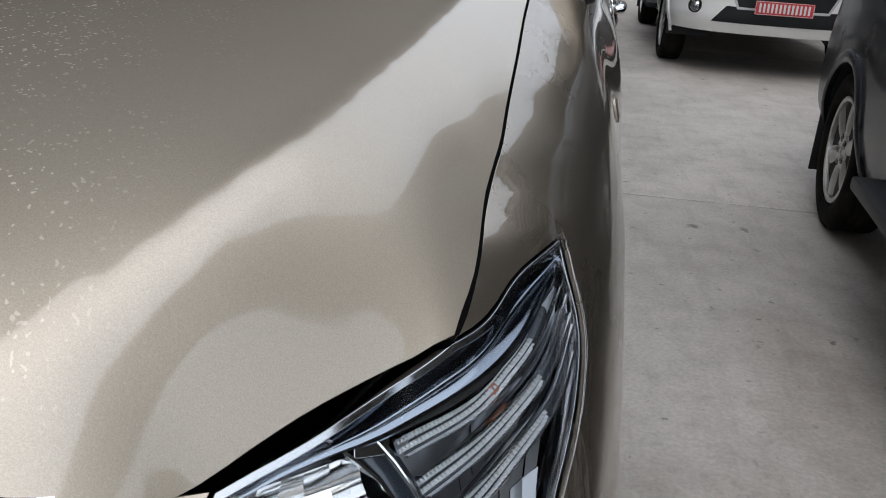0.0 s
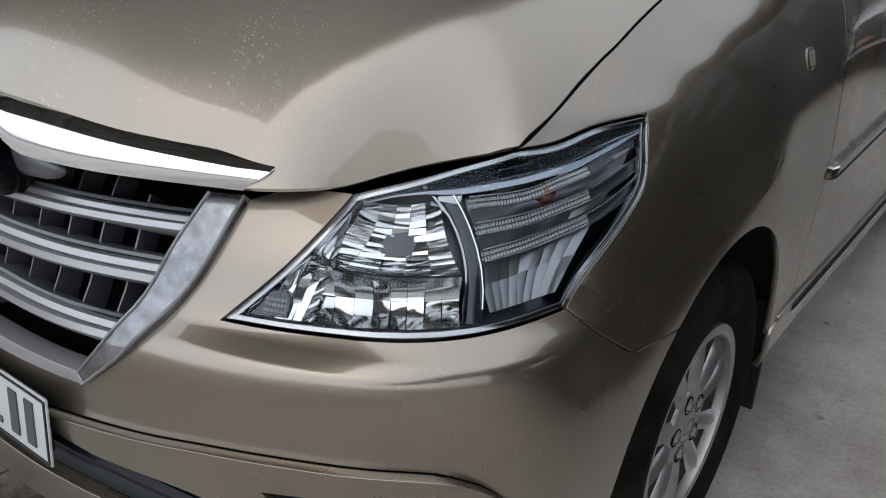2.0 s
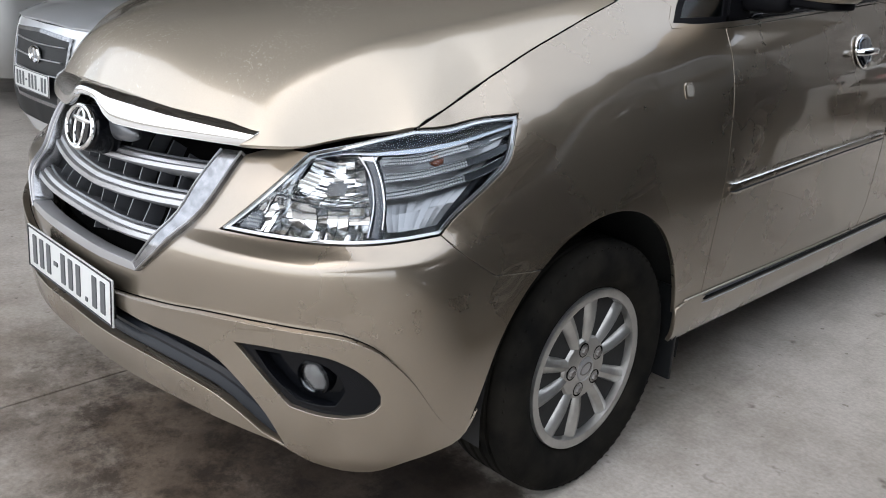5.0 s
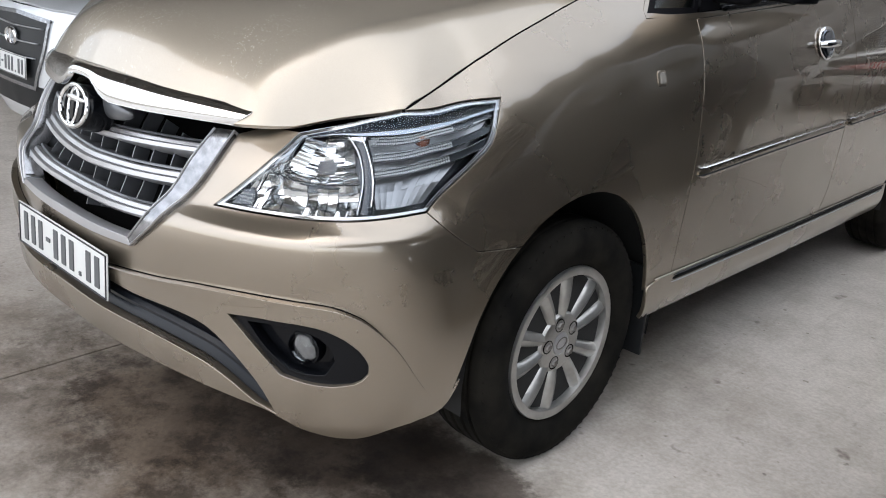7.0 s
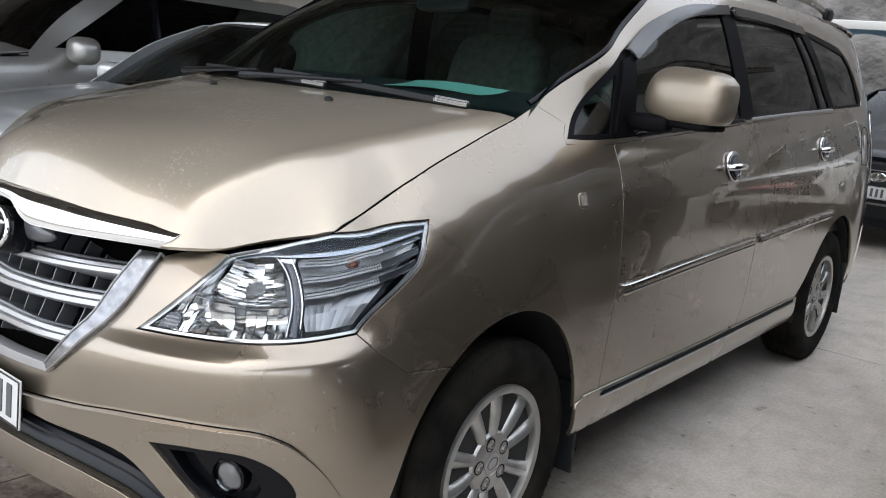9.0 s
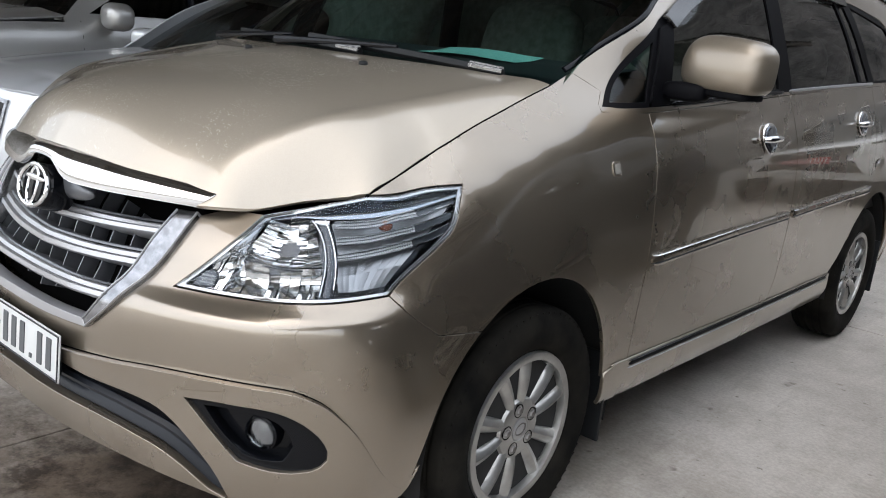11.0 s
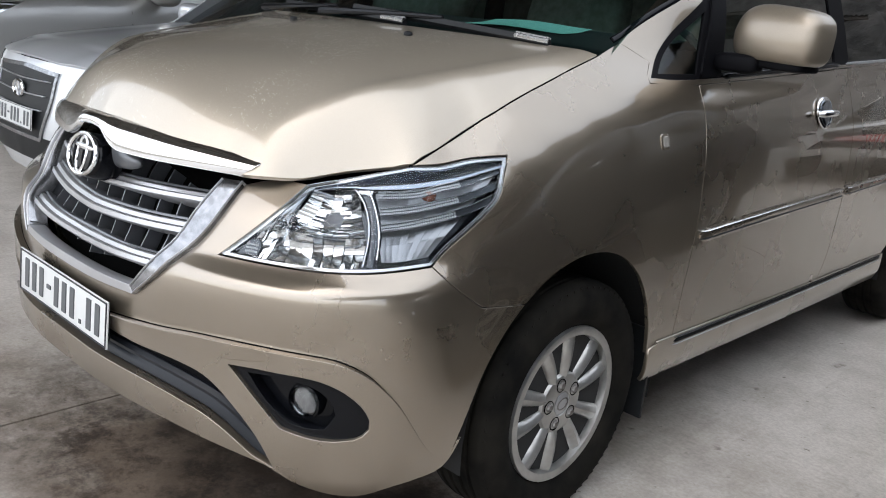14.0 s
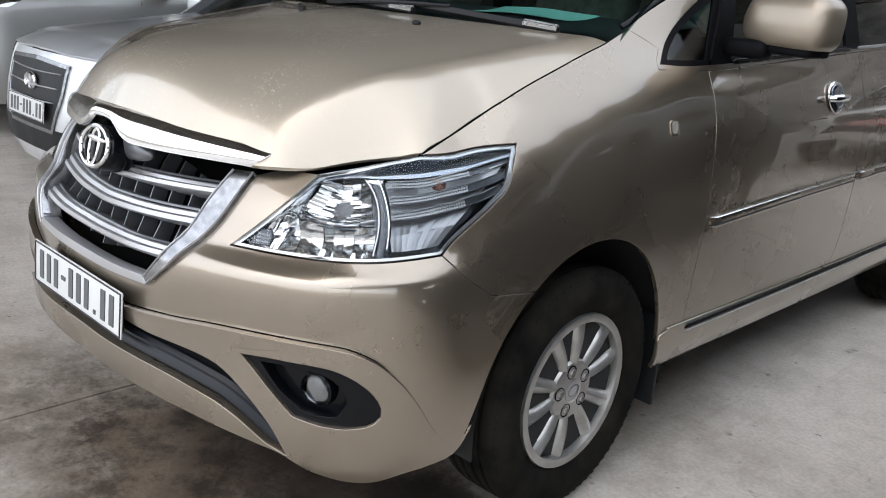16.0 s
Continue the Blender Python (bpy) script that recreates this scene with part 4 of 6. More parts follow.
# upper side frame with its windows
DLO = loop([Y(.275, 1.135), Y(.5, 1.136), Y(1.48, 1.192), Y(2.45, 1.238), Y(3.03, 1.262)], [Y(3.03, 1.262), Y(3.05, 1.29), Y(2.96, 1.42), Y(2.85, 1.50), Y(2.75, 1.53)],
           [Y(2.75, 1.53), Y(2.2, 1.568), Y(1.4, 1.572), Y(1.1, 1.545), Y(.8, 1.475), Y(.57, 1.375)], [Y(.57, 1.375), Y(.42, 1.265), Y(.275, 1.135)])
frame_outline = loop([Y(.235, 1.215), Y(.46, 1.34), Y(.82, 1.545), Y(1.08, 1.640)], [Y(1.08, 1.640), Y(1.5, 1.655), Y(2.5, 1.66), Y(3.1, 1.652), Y(3.38, 1.62)],
                     [Y(3.38, 1.62), Y(3.45, 1.42), Y(3.42, 1.25)], [Y(3.42, 1.25), Y(2.9, 1.245), Y(2.50, 1.228), Y(1.50, 1.184), Y(.478, 1.124), Y(.266, 1.124)], [Y(.266, 1.124), Y(.267, 1.140)], [Y(.267, 1.140), Y(.303, 1.173)], [Y(.303, 1.173), Y(.235, 1.215)])
both("side_frame", frame_outline, GOLD, holes=[DLO], gap=0.0)
W_TRI = loop([Y(.315, 1.148), Y(.478, 1.149)], [Y(.478, 1.149), Y(.53, 1.315)], [Y(.53, 1.315), Y(.41, 1.235), Y(.315, 1.148)])
W_F = loop([Y(.595, 1.155), Y(1.0, 1.178), Y(1.41, 1.2)], [Y(1.41, 1.2), Y(1.335, 1.548)], [Y(1.335, 1.548), Y(1.08, 1.52), Y(.82, 1.455), Y(.645, 1.375)], [Y(.645, 1.375), Y(.595, 1.155)])
W_R = loop([Y(1.53, 1.206), Y(2.33, 1.243)], [Y(2.33, 1.243), Y(2.09, 1.545)], [Y(2.09, 1.545), Y(1.45, 1.552)], [Y(1.45, 1.552), Y(1.53, 1.206)])
W_S = loop([Y(2.365, 1.245), Y(2.47, 1.249)], [Y(2.47, 1.249), Y(2.21, 1.54)], [Y(2.21, 1.54), Y(2.12, 1.545)], [Y(2.12, 1.545), Y(2.365, 1.245)])
W_Q = loop([Y(2.545, 1.253), Y(3.0, 1.275)], [Y(3.0, 1.275), Y(2.93, 1.42), Y(2.82, 1.495)], [Y(2.82, 1.495), Y(2.29, 1.55)], [Y(2.29, 1.55), Y(2.545, 1.253)])
both("window_frame", DLO, SEAL, "black window surround", off=-0.004, holes=[W_TRI, W_F, W_R, W_S, W_Q], thick=0.01)
for w in (W_TRI, W_F, W_R, W_S, W_Q):
    for pane in both("window_glass", grow(w, 0.004), TINTED if w is not W_TRI else WINDSCREEN, "dark tinted glass", off=-0.009, thick=0):
        pane.visible_shadow = False

# bonnet, windscreen, roof
C_Y, C_Z = [-.82, -.76, -.70, -.6, -.45, -.25, -.05, .15], [1.015, 1.055, 1.079, 1.104, 1.13, 1.16, 1.187, 1.212]
# the bonnet's side edge is the wing's upper edge
_j = SH.surf(curve(JOINT_UZ, 6))
_j = _j[np.concatenate([[True], np.diff(np.maximum.accumulate(_j[:, 1])) > 1e-4])]
E_Y, E_Z, E_X = list(_j[:, 1]) + [.3], list(_j[:, 2]) + [1.235], list(_j[:, 0]) + [float(_j[-1, 0])]
# the nose's edge over the chrome lip, and the edge along the bumper and the lamp
NOSE = [(0, -.80, .953), (.13, -.79, .950), (.27, -.765, .935), (.35, -.745, .912), (.40, -.728, .893)]
EDGE = [(.40, -.728, .893), (.44, -.716, .889), (.48, -.695, .891), (.51, -.668, .892), (.54, -.628, .893), (.57, -.587, .904), (.60, -.550, .915), (.64, -.507, .926), (.670, -.479, .934), (.691, -.459, .943)]


def crease_x(y):
    return pchip([-.80, -.728, -.65, -.61, -.55, -.46, -.34, -.22, -.08, .2], [.352, .402, .446, .474, .510, .546, .575, .598, .620, .660], y)


def crown(x, y):
    """The bonnet between its creases: gently crowned, turned down at the nose."""
    k = pchip([-.8, -.728, -.65, -.55, -.45, -.2, .15], [.140, .130, .108, .068, .046, .035, .020], y)
    return pchip(C_Y, C_Z, y) - k * np.minimum(x / crease_x(y), 1.2) ** np.interp(y, [-.65, -.3], [2.4, 2.2])


def nosed(x, y):
    nx, ny, nz = zip(*NOSE)
    yf, zf = pchip(nx, ny, np.minimum(x, .40)), pchip(nx, nz, np.minimum(x, .40))
    drop = crown(np.minimum(x, .40), yf) - zf
    return crown(x, y) - drop * np.exp(-np.clip(y - yf, -.01, 1) / .034)


def even(pts, n=400):
    """Points evenly spaced along a smooth curve."""
    c = curve(pts, 12)
    t = np.concatenate([[0], np.cumsum(np.linalg.norm(np.diff(c, axis=0), axis=1))])
    return np.stack([np.interp(np.linspace(0, t[-1], n), t, c[:, k]) for k in range(c.shape[1])], 1)


RIM = even(np.vstack([np.array(EDGE), np.stack([E_X, E_Y, E_Z], 1)[3:-1:5], [(E_X[-1], .2, 1.20)]]))


def bonnet_sheet(x1=.736, y0=-.84, y1=.216, h=.016):
    """Heights of the bonnet as a bent sheet: it follows the crown between the creases and is held at the nose and the rim."""
    nx, ny = int(round(x1 / h)) + 1, int(round((y1 - y0) / h)) + 1
    idx = np.arange(nx * ny).reshape(nx, ny)
    m, v = np.eye(nx * ny) * 1e-9, np.zeros(nx * ny)

    def add(cells, weights, value, w):
        c, k = np.stack(cells), np.array(weights, float)
        if k.ndim == 1:
            k = np.repeat(k[:, None], c.shape[1], 1)
        w, value = np.broadcast_to(w, c.shape[1]), np.broadcast_to(value, c.shape[1])
        for a in range(len(c)):
            np.add.at(v, c[a], k[a] * value * w ** 2)
            for b in range(len(c)):
                np.add.at(m, (c[a], c[b]), k[a] * k[b] * w ** 2)
    x, y = np.repeat(np.arange(nx) * h, ny), np.tile(y0 + np.arange(ny) * h, nx)
    # the sheet bends easily along its crease, less so towards the nose
    soft = (1 - .80 * np.clip((y + .80) / .14, 0, 1) * np.exp(-((x - crease_x(y)) / .040) ** 2)).reshape(nx, ny)
    left = np.abs(np.arange(-1, nx - 2))
    add((idx[left].ravel(), idx[:-1].ravel(), idx[1:].ravel()), (1, -2, 1), 0.0, soft[:-1].ravel())
    add((idx[:, :-2].ravel(), idx[:, 1:-1].ravel(), idx[:, 2:].ravel()), (1, -2, 1), 0.0, soft[:, 1:-1].ravel())
    add((idx[:-1, :-1].ravel(), idx[1:, :-1].ravel(), idx[:-1, 1:].ravel(), idx[1:, 1:].ravel()), (1, -1, -1, 1), 0.0, 1.4 * soft[:-1, :-1].ravel())
    nose = pchip([p[0] for p in NOSE], [p[1] for p in NOSE], np.minimum(x, .40))
    ok = (x < crease_x(y) - .025) & (y > nose - .01)
    add((idx.ravel()[ok],), (1,), nosed(x[ok], y[ok]), .6)
    # the shoulder: gently sloped off the crease, rolled down to the rim
    cy = np.linspace(-.728, .2, 40)
    cr = even(np.stack([crease_x(cy), cy, nosed(crease_x(cy), cy)], 1))
    s_, f_ = [g.ravel() for g in np.meshgrid(np.arange(20, 400, 8), np.linspace(.14, .9, 9))]
    sh = cr[s_] + (RIM[s_] - cr[s_]) * f_[:, None]
    lin = np.interp(s_, [0, 60, 160], [1.0, .80, .45])
    sh[:, 2] = cr[s_, 2] + (RIM[s_, 2] - cr[s_, 2]) * (lin * f_ + (1 - lin) * f_ ** 2.6)
    p = np.vstack([even(NOSE, 60), RIM[::3], sh])
    hold = np.array([3.0] * 60 + [3.0] * len(RIM[::3]) + [.35] * len(sh))
    fx, fy = p[:, 0] / h, (p[:, 1] - y0) / h
    i, j = np.clip(fx.astype(int), 0, nx - 2), np.clip(fy.astype(int), 0, ny - 2)
    a, b = fx - i, fy - j
    add((idx[i, j], idx[i + 1, j], idx[i, j + 1], idx[i + 1, j + 1]), ((1 - a) * (1 - b), a * (1 - b), (1 - a) * b, a * b), p[:, 2], hold)
    z = np.linalg.solve(m, v).reshape(nx, ny)
    return z, y0, h


SHEET, SHEET_Y, SHEET_H = bonnet_sheet()


def bonnet_surf(q):
    fx, fy = np.abs(q[:, 0]) / SHEET_H, (q[:, 1] - SHEET_Y) / SHEET_H
    nx, ny = SHEET.shape
    i, j = np.clip(fx.astype(int), 0, nx - 2), np.clip(np.floor(fy).astype(int), 0, ny - 2)
    a, b = fx - i, fy - j

    def w(t):
        return (-0.5 * t + t * t - 0.5 * t ** 3, 1 - 2.5 * t * t + 1.5 * t ** 3, 0.5 * t + 2 * t * t - 1.5 * t ** 3, -0.5 * t * t + 0.5 * t ** 3)
    z = 0
    for k, wk in enumerate(w(a)):
        for m, wm in enumerate(w(b)):
            z = z + wk * wm * SHEET[np.minimum(np.abs(i + k - 1), nx - 1), np.clip(j + m - 1, 0, ny - 1)]
    return np.stack([q[:, 0], q[:, 1], z], 1)


half = loop([p[:2] for p in NOSE], [p[:2] for p in EDGE], [EDGE[-1][:2]] + [(x, y) for x, y in zip(E_X[3:-1:4], E_Y[3:-1:4])] + [(E_X[-2], E_Y[-2])], [(E_X[-2], E_Y[-2]), (.5, .10), (.25, .05), (0, .035)])
hf = half[half[:, 0] > 0.001]
BONNET = np.vstack([hf, (hf * (-1, 1))[::-1]])
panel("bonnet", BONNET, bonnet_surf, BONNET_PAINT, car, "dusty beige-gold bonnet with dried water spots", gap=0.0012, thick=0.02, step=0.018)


def screen_surf(q):
    """x across, v from 0 at the base to 1 at the roof."""
    x, v = q[:, 0], q[:, 1]
    k = (x / .72) ** 2
    y0, z0 = .09 + .11 * k, 1.215 - .02 * k
    y1, z1 = .93 + .13 * k, 1.695 - .05 * k
    b = .035 * np.sin(np.pi * np.clip(v, -.2, 1.2))
    return np.stack([x * (1 - .12 * v), y0 + (y1 - y0) * v - .5 * b, z0 + (z1 - z0) * v + b], 1)


def grid_outline(x0, x1, v0, v1):
    return loop([(x0, v0), (x1, v0)], [(x1, v0), (x1, v1)], [(x1, v1), (x0, v1)], [(x0, v1), (x0, v0)], step=0.04)


panel("windscreen", grid_outline(-.71, .71, -.07, 1.0), screen_surf, WINDSCREEN, car, "green-tinted windscreen", thick=0, step=0.04, off=-.004).visible_shadow = False


def roof_surf(q):
    x, y = q[:, 0], q[:, 1]
    front = np.clip((1.35 - y) / .45, 0, 1) ** 2 * .03
    back = np.clip((y - 2.9) / .6, 0, 1.2) ** 2 * .05
    return np.stack([x, y, 1.722 - .067 * (np.abs(x) / .635) ** 2.5 - front - back], 1)


panel("roof", loop([(-.635, 1.07), (-.3, .96), (0, .925), (.3, .96), (.635, 1.07)], [(.635, 1.07), (.635, 3.1), (.60, 3.42)], [(.60, 3.42), (-.60, 3.42)], [(-.60, 3.42), (-.635, 3.1), (-.635, 1.07)], step=.04), roof_surf, GOLD, car, step=0.06)
ue = SH.sy(3.42)
hatch = loop([(ue, .62), (SH.len, .62)], [(SH.len, .62), (SH.len, 1.64)], [(SH.len, 1.64), (ue, 1.62)], [(ue, 1.62), (ue, .62)], step=.04)
both("tailgate", hatch, GOLD, step=.06)
both("rear_bumper", loop([Y(3.25, .32), (SH.len, .30)], [(SH.len, .30), (SH.len, .62)], [(SH.len, .62), Y(3.40, .62)], [Y(3.40, .62), Y(3.25, .32)], step=.04), GOLD, step=.06, off=.004)

# grille
GI_T, GI_B = (.415, .862), (.272, .622)
in_e = [GI_T, (.384, .800), (.343, .711), GI_B]
g_half = loop([(0, .93), F(.15, -.82, .925), (.36, .90), GR_T], side_e, [GR_B, F(.14, -.88, .601), (0, .598)])
g_half = g_half[g_half[:, 0] > .001]
GRILLE = np.vstack([g_half, (g_half * (-1, 1))[::-1]])
i_half = loop([(0, .955), F(.2, -.81, .95), GI_T], in_e, [GI_B, F(.14, -.88, .617), (0, .614)])
i_half = i_half[i_half[:, 0] > .001]
INNER = np.vstack([i_half, (i_half * (-1, 1))[::-1]])
grille = new("grille")
grille.parent = car
for sgn in (1, -1):
    q = loop(side_e, [GR_B, GI_B], in_e[::-1], [GI_T, GR_T])
    panel("grille_side", q, SH.surf, GREY_CHROME, grille, "grey chrome grille side", off=.010, thick=.045, flip=sgn < 0)
for pts_ in ([(u - .002, z) for u, z in side_e], [(u + .003, z) for u, z in in_e]):
    strip("side_edge", pts_, d_profile(.005, .014, -.01), SATIN, grille, "bright edge")
lo_bar = loop([(-GR_B[0], GR_B[1]), (0, .596), GR_B], [GR_B, GI_B], [GI_B, (0, .614), (-GI_B[0], GI_B[1])], [(-GI_B[0], GI_B[1]), (-GR_B[0], GR_B[1])])
panel("grille_bottom", lo_bar, SH.surf, SATIN, grille, "satin silver lower edge", off=.011, thick=.04)
panel("grille_back", grow(GRILLE, .01), SH.surf, GAP, grille, off=-.075, thick=0)
for zc, h, ue_ in ((.812, .0145, .405), (.745, .0165, .375), (.674, .0160, .338)):
    pts = [(-ue_ - .012, zc + .016), (-ue_ * .62, zc + .006), (-ue_ * .25, zc - .001), (0, zc - .004), (ue_ * .25, zc - .001), (ue_ * .62, zc + .006), (ue_ + .012, zc + .016)]
    strip("slat", pts, [(-h, -.045), (-h, -.005), (-h + .004, .001), (-.002, .002), (.0, -.004), (.0012, -.010), (.003, -.006), (h - .004, -.007), (h, -.013), (h, -.045)], SATIN, grille, mirror=False, off=-.006)
    strip("slat_lip", [(u, z + h + .005) for u, z in pts], [(-.005, -.055), (-.005, -.013), (.0, -.014), (.0025, -.020), (.0025, -.055)], SLATE, grille, "dark grey upper lip", mirror=False, off=-.006)
for k in range(-5, 6):
    u = k * .071
    if abs(u) > .36:
        continue
    top = .905 - .35 * abs(u) ** 1.5
    p, n = place(SH.surf, [(u, z) for z in np.linspace(.63 + .18 * abs(u), top, 8)], -.030)
    bm = bmesh.new()
    sweep(bm, p, n, [(-.0015, -.05), (.0015, -.05), (.0015, -.004), (-.0015, -.004)])
    part("rib", bm, SLATE, grille)


# chrome lip along the bonnet's nose, arched over the badge
def lip_surf(q):
    """x across, v from 0 at the grille up to 1 at the bonnet."""
    x, s = q[:, 0], np.clip(1 - q[:, 1], 0, 1.05)
    a = np.abs(x)
    y = pchip([-.01, 0, .13, .27, .40, .47, .51], [-.80, -.80, -.79, -.764, -.716, -.682, -.660], a)
    top = pchip([-.01, 0, .13, .27, .40, .47, .51], [.954, .954, .953, .944, .931, .922, .915], a)
    h = pchip([-.01, 0, .05, .085, .13, .20, .35, .47], [.022, .022, .025, .050, .064, .060, .046, .034], a)
    fw = pchip([-.01, 0, .12, .35, .47], [.036, .036, .044, .034, .026], a)
    b = np.sin(np.pi * np.clip(s, 0, 1)) * .012
    return np.stack([x, y + .010 - fw * s ** .7 - b * .6, top - .001 - h * s + b * .5], 1)


panel("grille_lip", loop([(-.462, 1), (-.23, 1), (0, 1), (.23, 1), (.462, 1)], [(.462, 1), (.474, .8), (.468, .4), (.446, 0)], [(.446, 0), (.2, 0), (0, 0), (-.2, 0), (-.446, 0)], [(-.446, 0), (-.468, .4), (-.474, .8), (-.462, 1)], step=.02), lambda q: lip_surf(q), CHROME, grille, "bright chrome lip arched over the badge", thick=.012, step=.03)

# badge: a plain chrome oval on a dark round
badge = new("badge")
badge.parent = grille
bm = bmesh.new()
super_blob(bm, (0, -.782, .862), (.16, .026, .030), 2.2)
part("badge_housing", bm, SLATE, grille, "dark grey badge surround")
B0 = Matrix.Translation((0, -.838, .857)) @ Matrix.Rotation(radians(-14), 4, "X")
bm = bmesh.new()
lathe(bm, [(.067, -.06), (.065, -.006), (.060, .000), (.0005, .001)], 48, B0 @ Matrix.Rotation(radians(-90), 4, "Z") @ Matrix.Diagonal((1, 1.08, .80, 1)))
part("badge_base", bm, GLOSS_BLACK, badge)


def oval_ring(rx, rz, cx, cz, r, name):
    bm = bmesh.new()
    n = 40
    rings = []
    for k in range(n):
        a = 2 * math.pi * k / n
        c = Vector((cx + rx * math.cos(a), -.008, cz + rz * math.sin(a)))
        o = Vector((math.cos(a), 0, math.sin(a)))
        rings.append([bm.verts.new(B0 @ (c + o * r * math.cos(t) + Vector((0, -1, 0)) * r * .8 * math.sin(t))) for t in (2 * math.pi * j / 8 for j in range(8))])
    for k in range(n):
        for j in range(8):
            bm.faces.new((rings[k][j], rings[k][(j + 1) % 8], rings[(k + 1) % n][(j + 1) % 8], rings[(k + 1) % n][j]))
    part(name, bm, CHROME, badge)


oval_ring(.068, .047, 0, 0, .0056, "badge_ring")
oval_ring(.022, .041, 0, 0, .0042, "badge_oval")
bm = bmesh.new()
super_blob(bm, (0, -.006, .018), (.046, .006, .008), 2.2, m=B0)
part("badge_centre", bm, CHROME, badge)

# registration plate on the bumper
bars_plate(car, (0, -.902, .524), 0, .48, .110, -3, glyphs="000-000.00")
bm = bmesh.new()
box(bm, 0, -.893, .524, .44, .012, .09, .004)
part("plate_holder", bm, DARK_PLASTIC, car)

# fog lamps: a funnel in the bezel with a round lamp
for sgn in (1, -1):
    fp, fn = place(SH.surf, [(SH.at(.69, -.705), .466)], -.014)
    fp, fn = Vector(fp[0] * (sgn, 1, 1)), Vector(fn[0] * (sgn, 1, 1))
    d = (fn + Vector((0, -.8, 0))).normalized()
    m = Matrix.Translation(fp) @ d.to_track_quat("X", "Z").to_matrix().to_4x4()
    fog = new("fog_lamp")
    fog.parent = car
    bm = bmesh.new()
    lathe(bm, [(.040, -.020), (.037, .002), (.034, .004), (.032, -.004), (.030, -.014)], 36, m)
    part("fog_ring", bm, GLOSS_BLACK, fog)
    bm = bmesh.new()
    lathe(bm, [(.031, -.004), (.026, -.016), (.018, -.028), (.010, -.034), (.007, -.010), (.0005, -.006)], 24, m)
    part("fog_reflector", bm, GREY_CHROME, fog)
    bm = bmesh.new()
    lathe(bm, [(.032, -.010), (.029, .003), (.019, .010), (.0005, .013)], 32, m)
    part("fog_lens", bm, LENS, fog, "round clear fog lamp glass")

# lower intake blade
_blade = [(0, .460), F(.30, -.86, .453), F(.45, -.82, .434), F(.53, -.785, .408), F(.60, -.755, .356), F(.642, -.738, .322)]
strip("intake_blade", [(-u, z) for u, z in _blade[:0:-1]] + _blade, [(-.020, -.03), (.020, -.03), (.020, -.012), (.012, -.004), (.004, -.005), (-.004, .001), (-.014, .004), (-.020, 0)], INTAKE, car, "navy black ribbed blade", mirror=False, off=-.004)

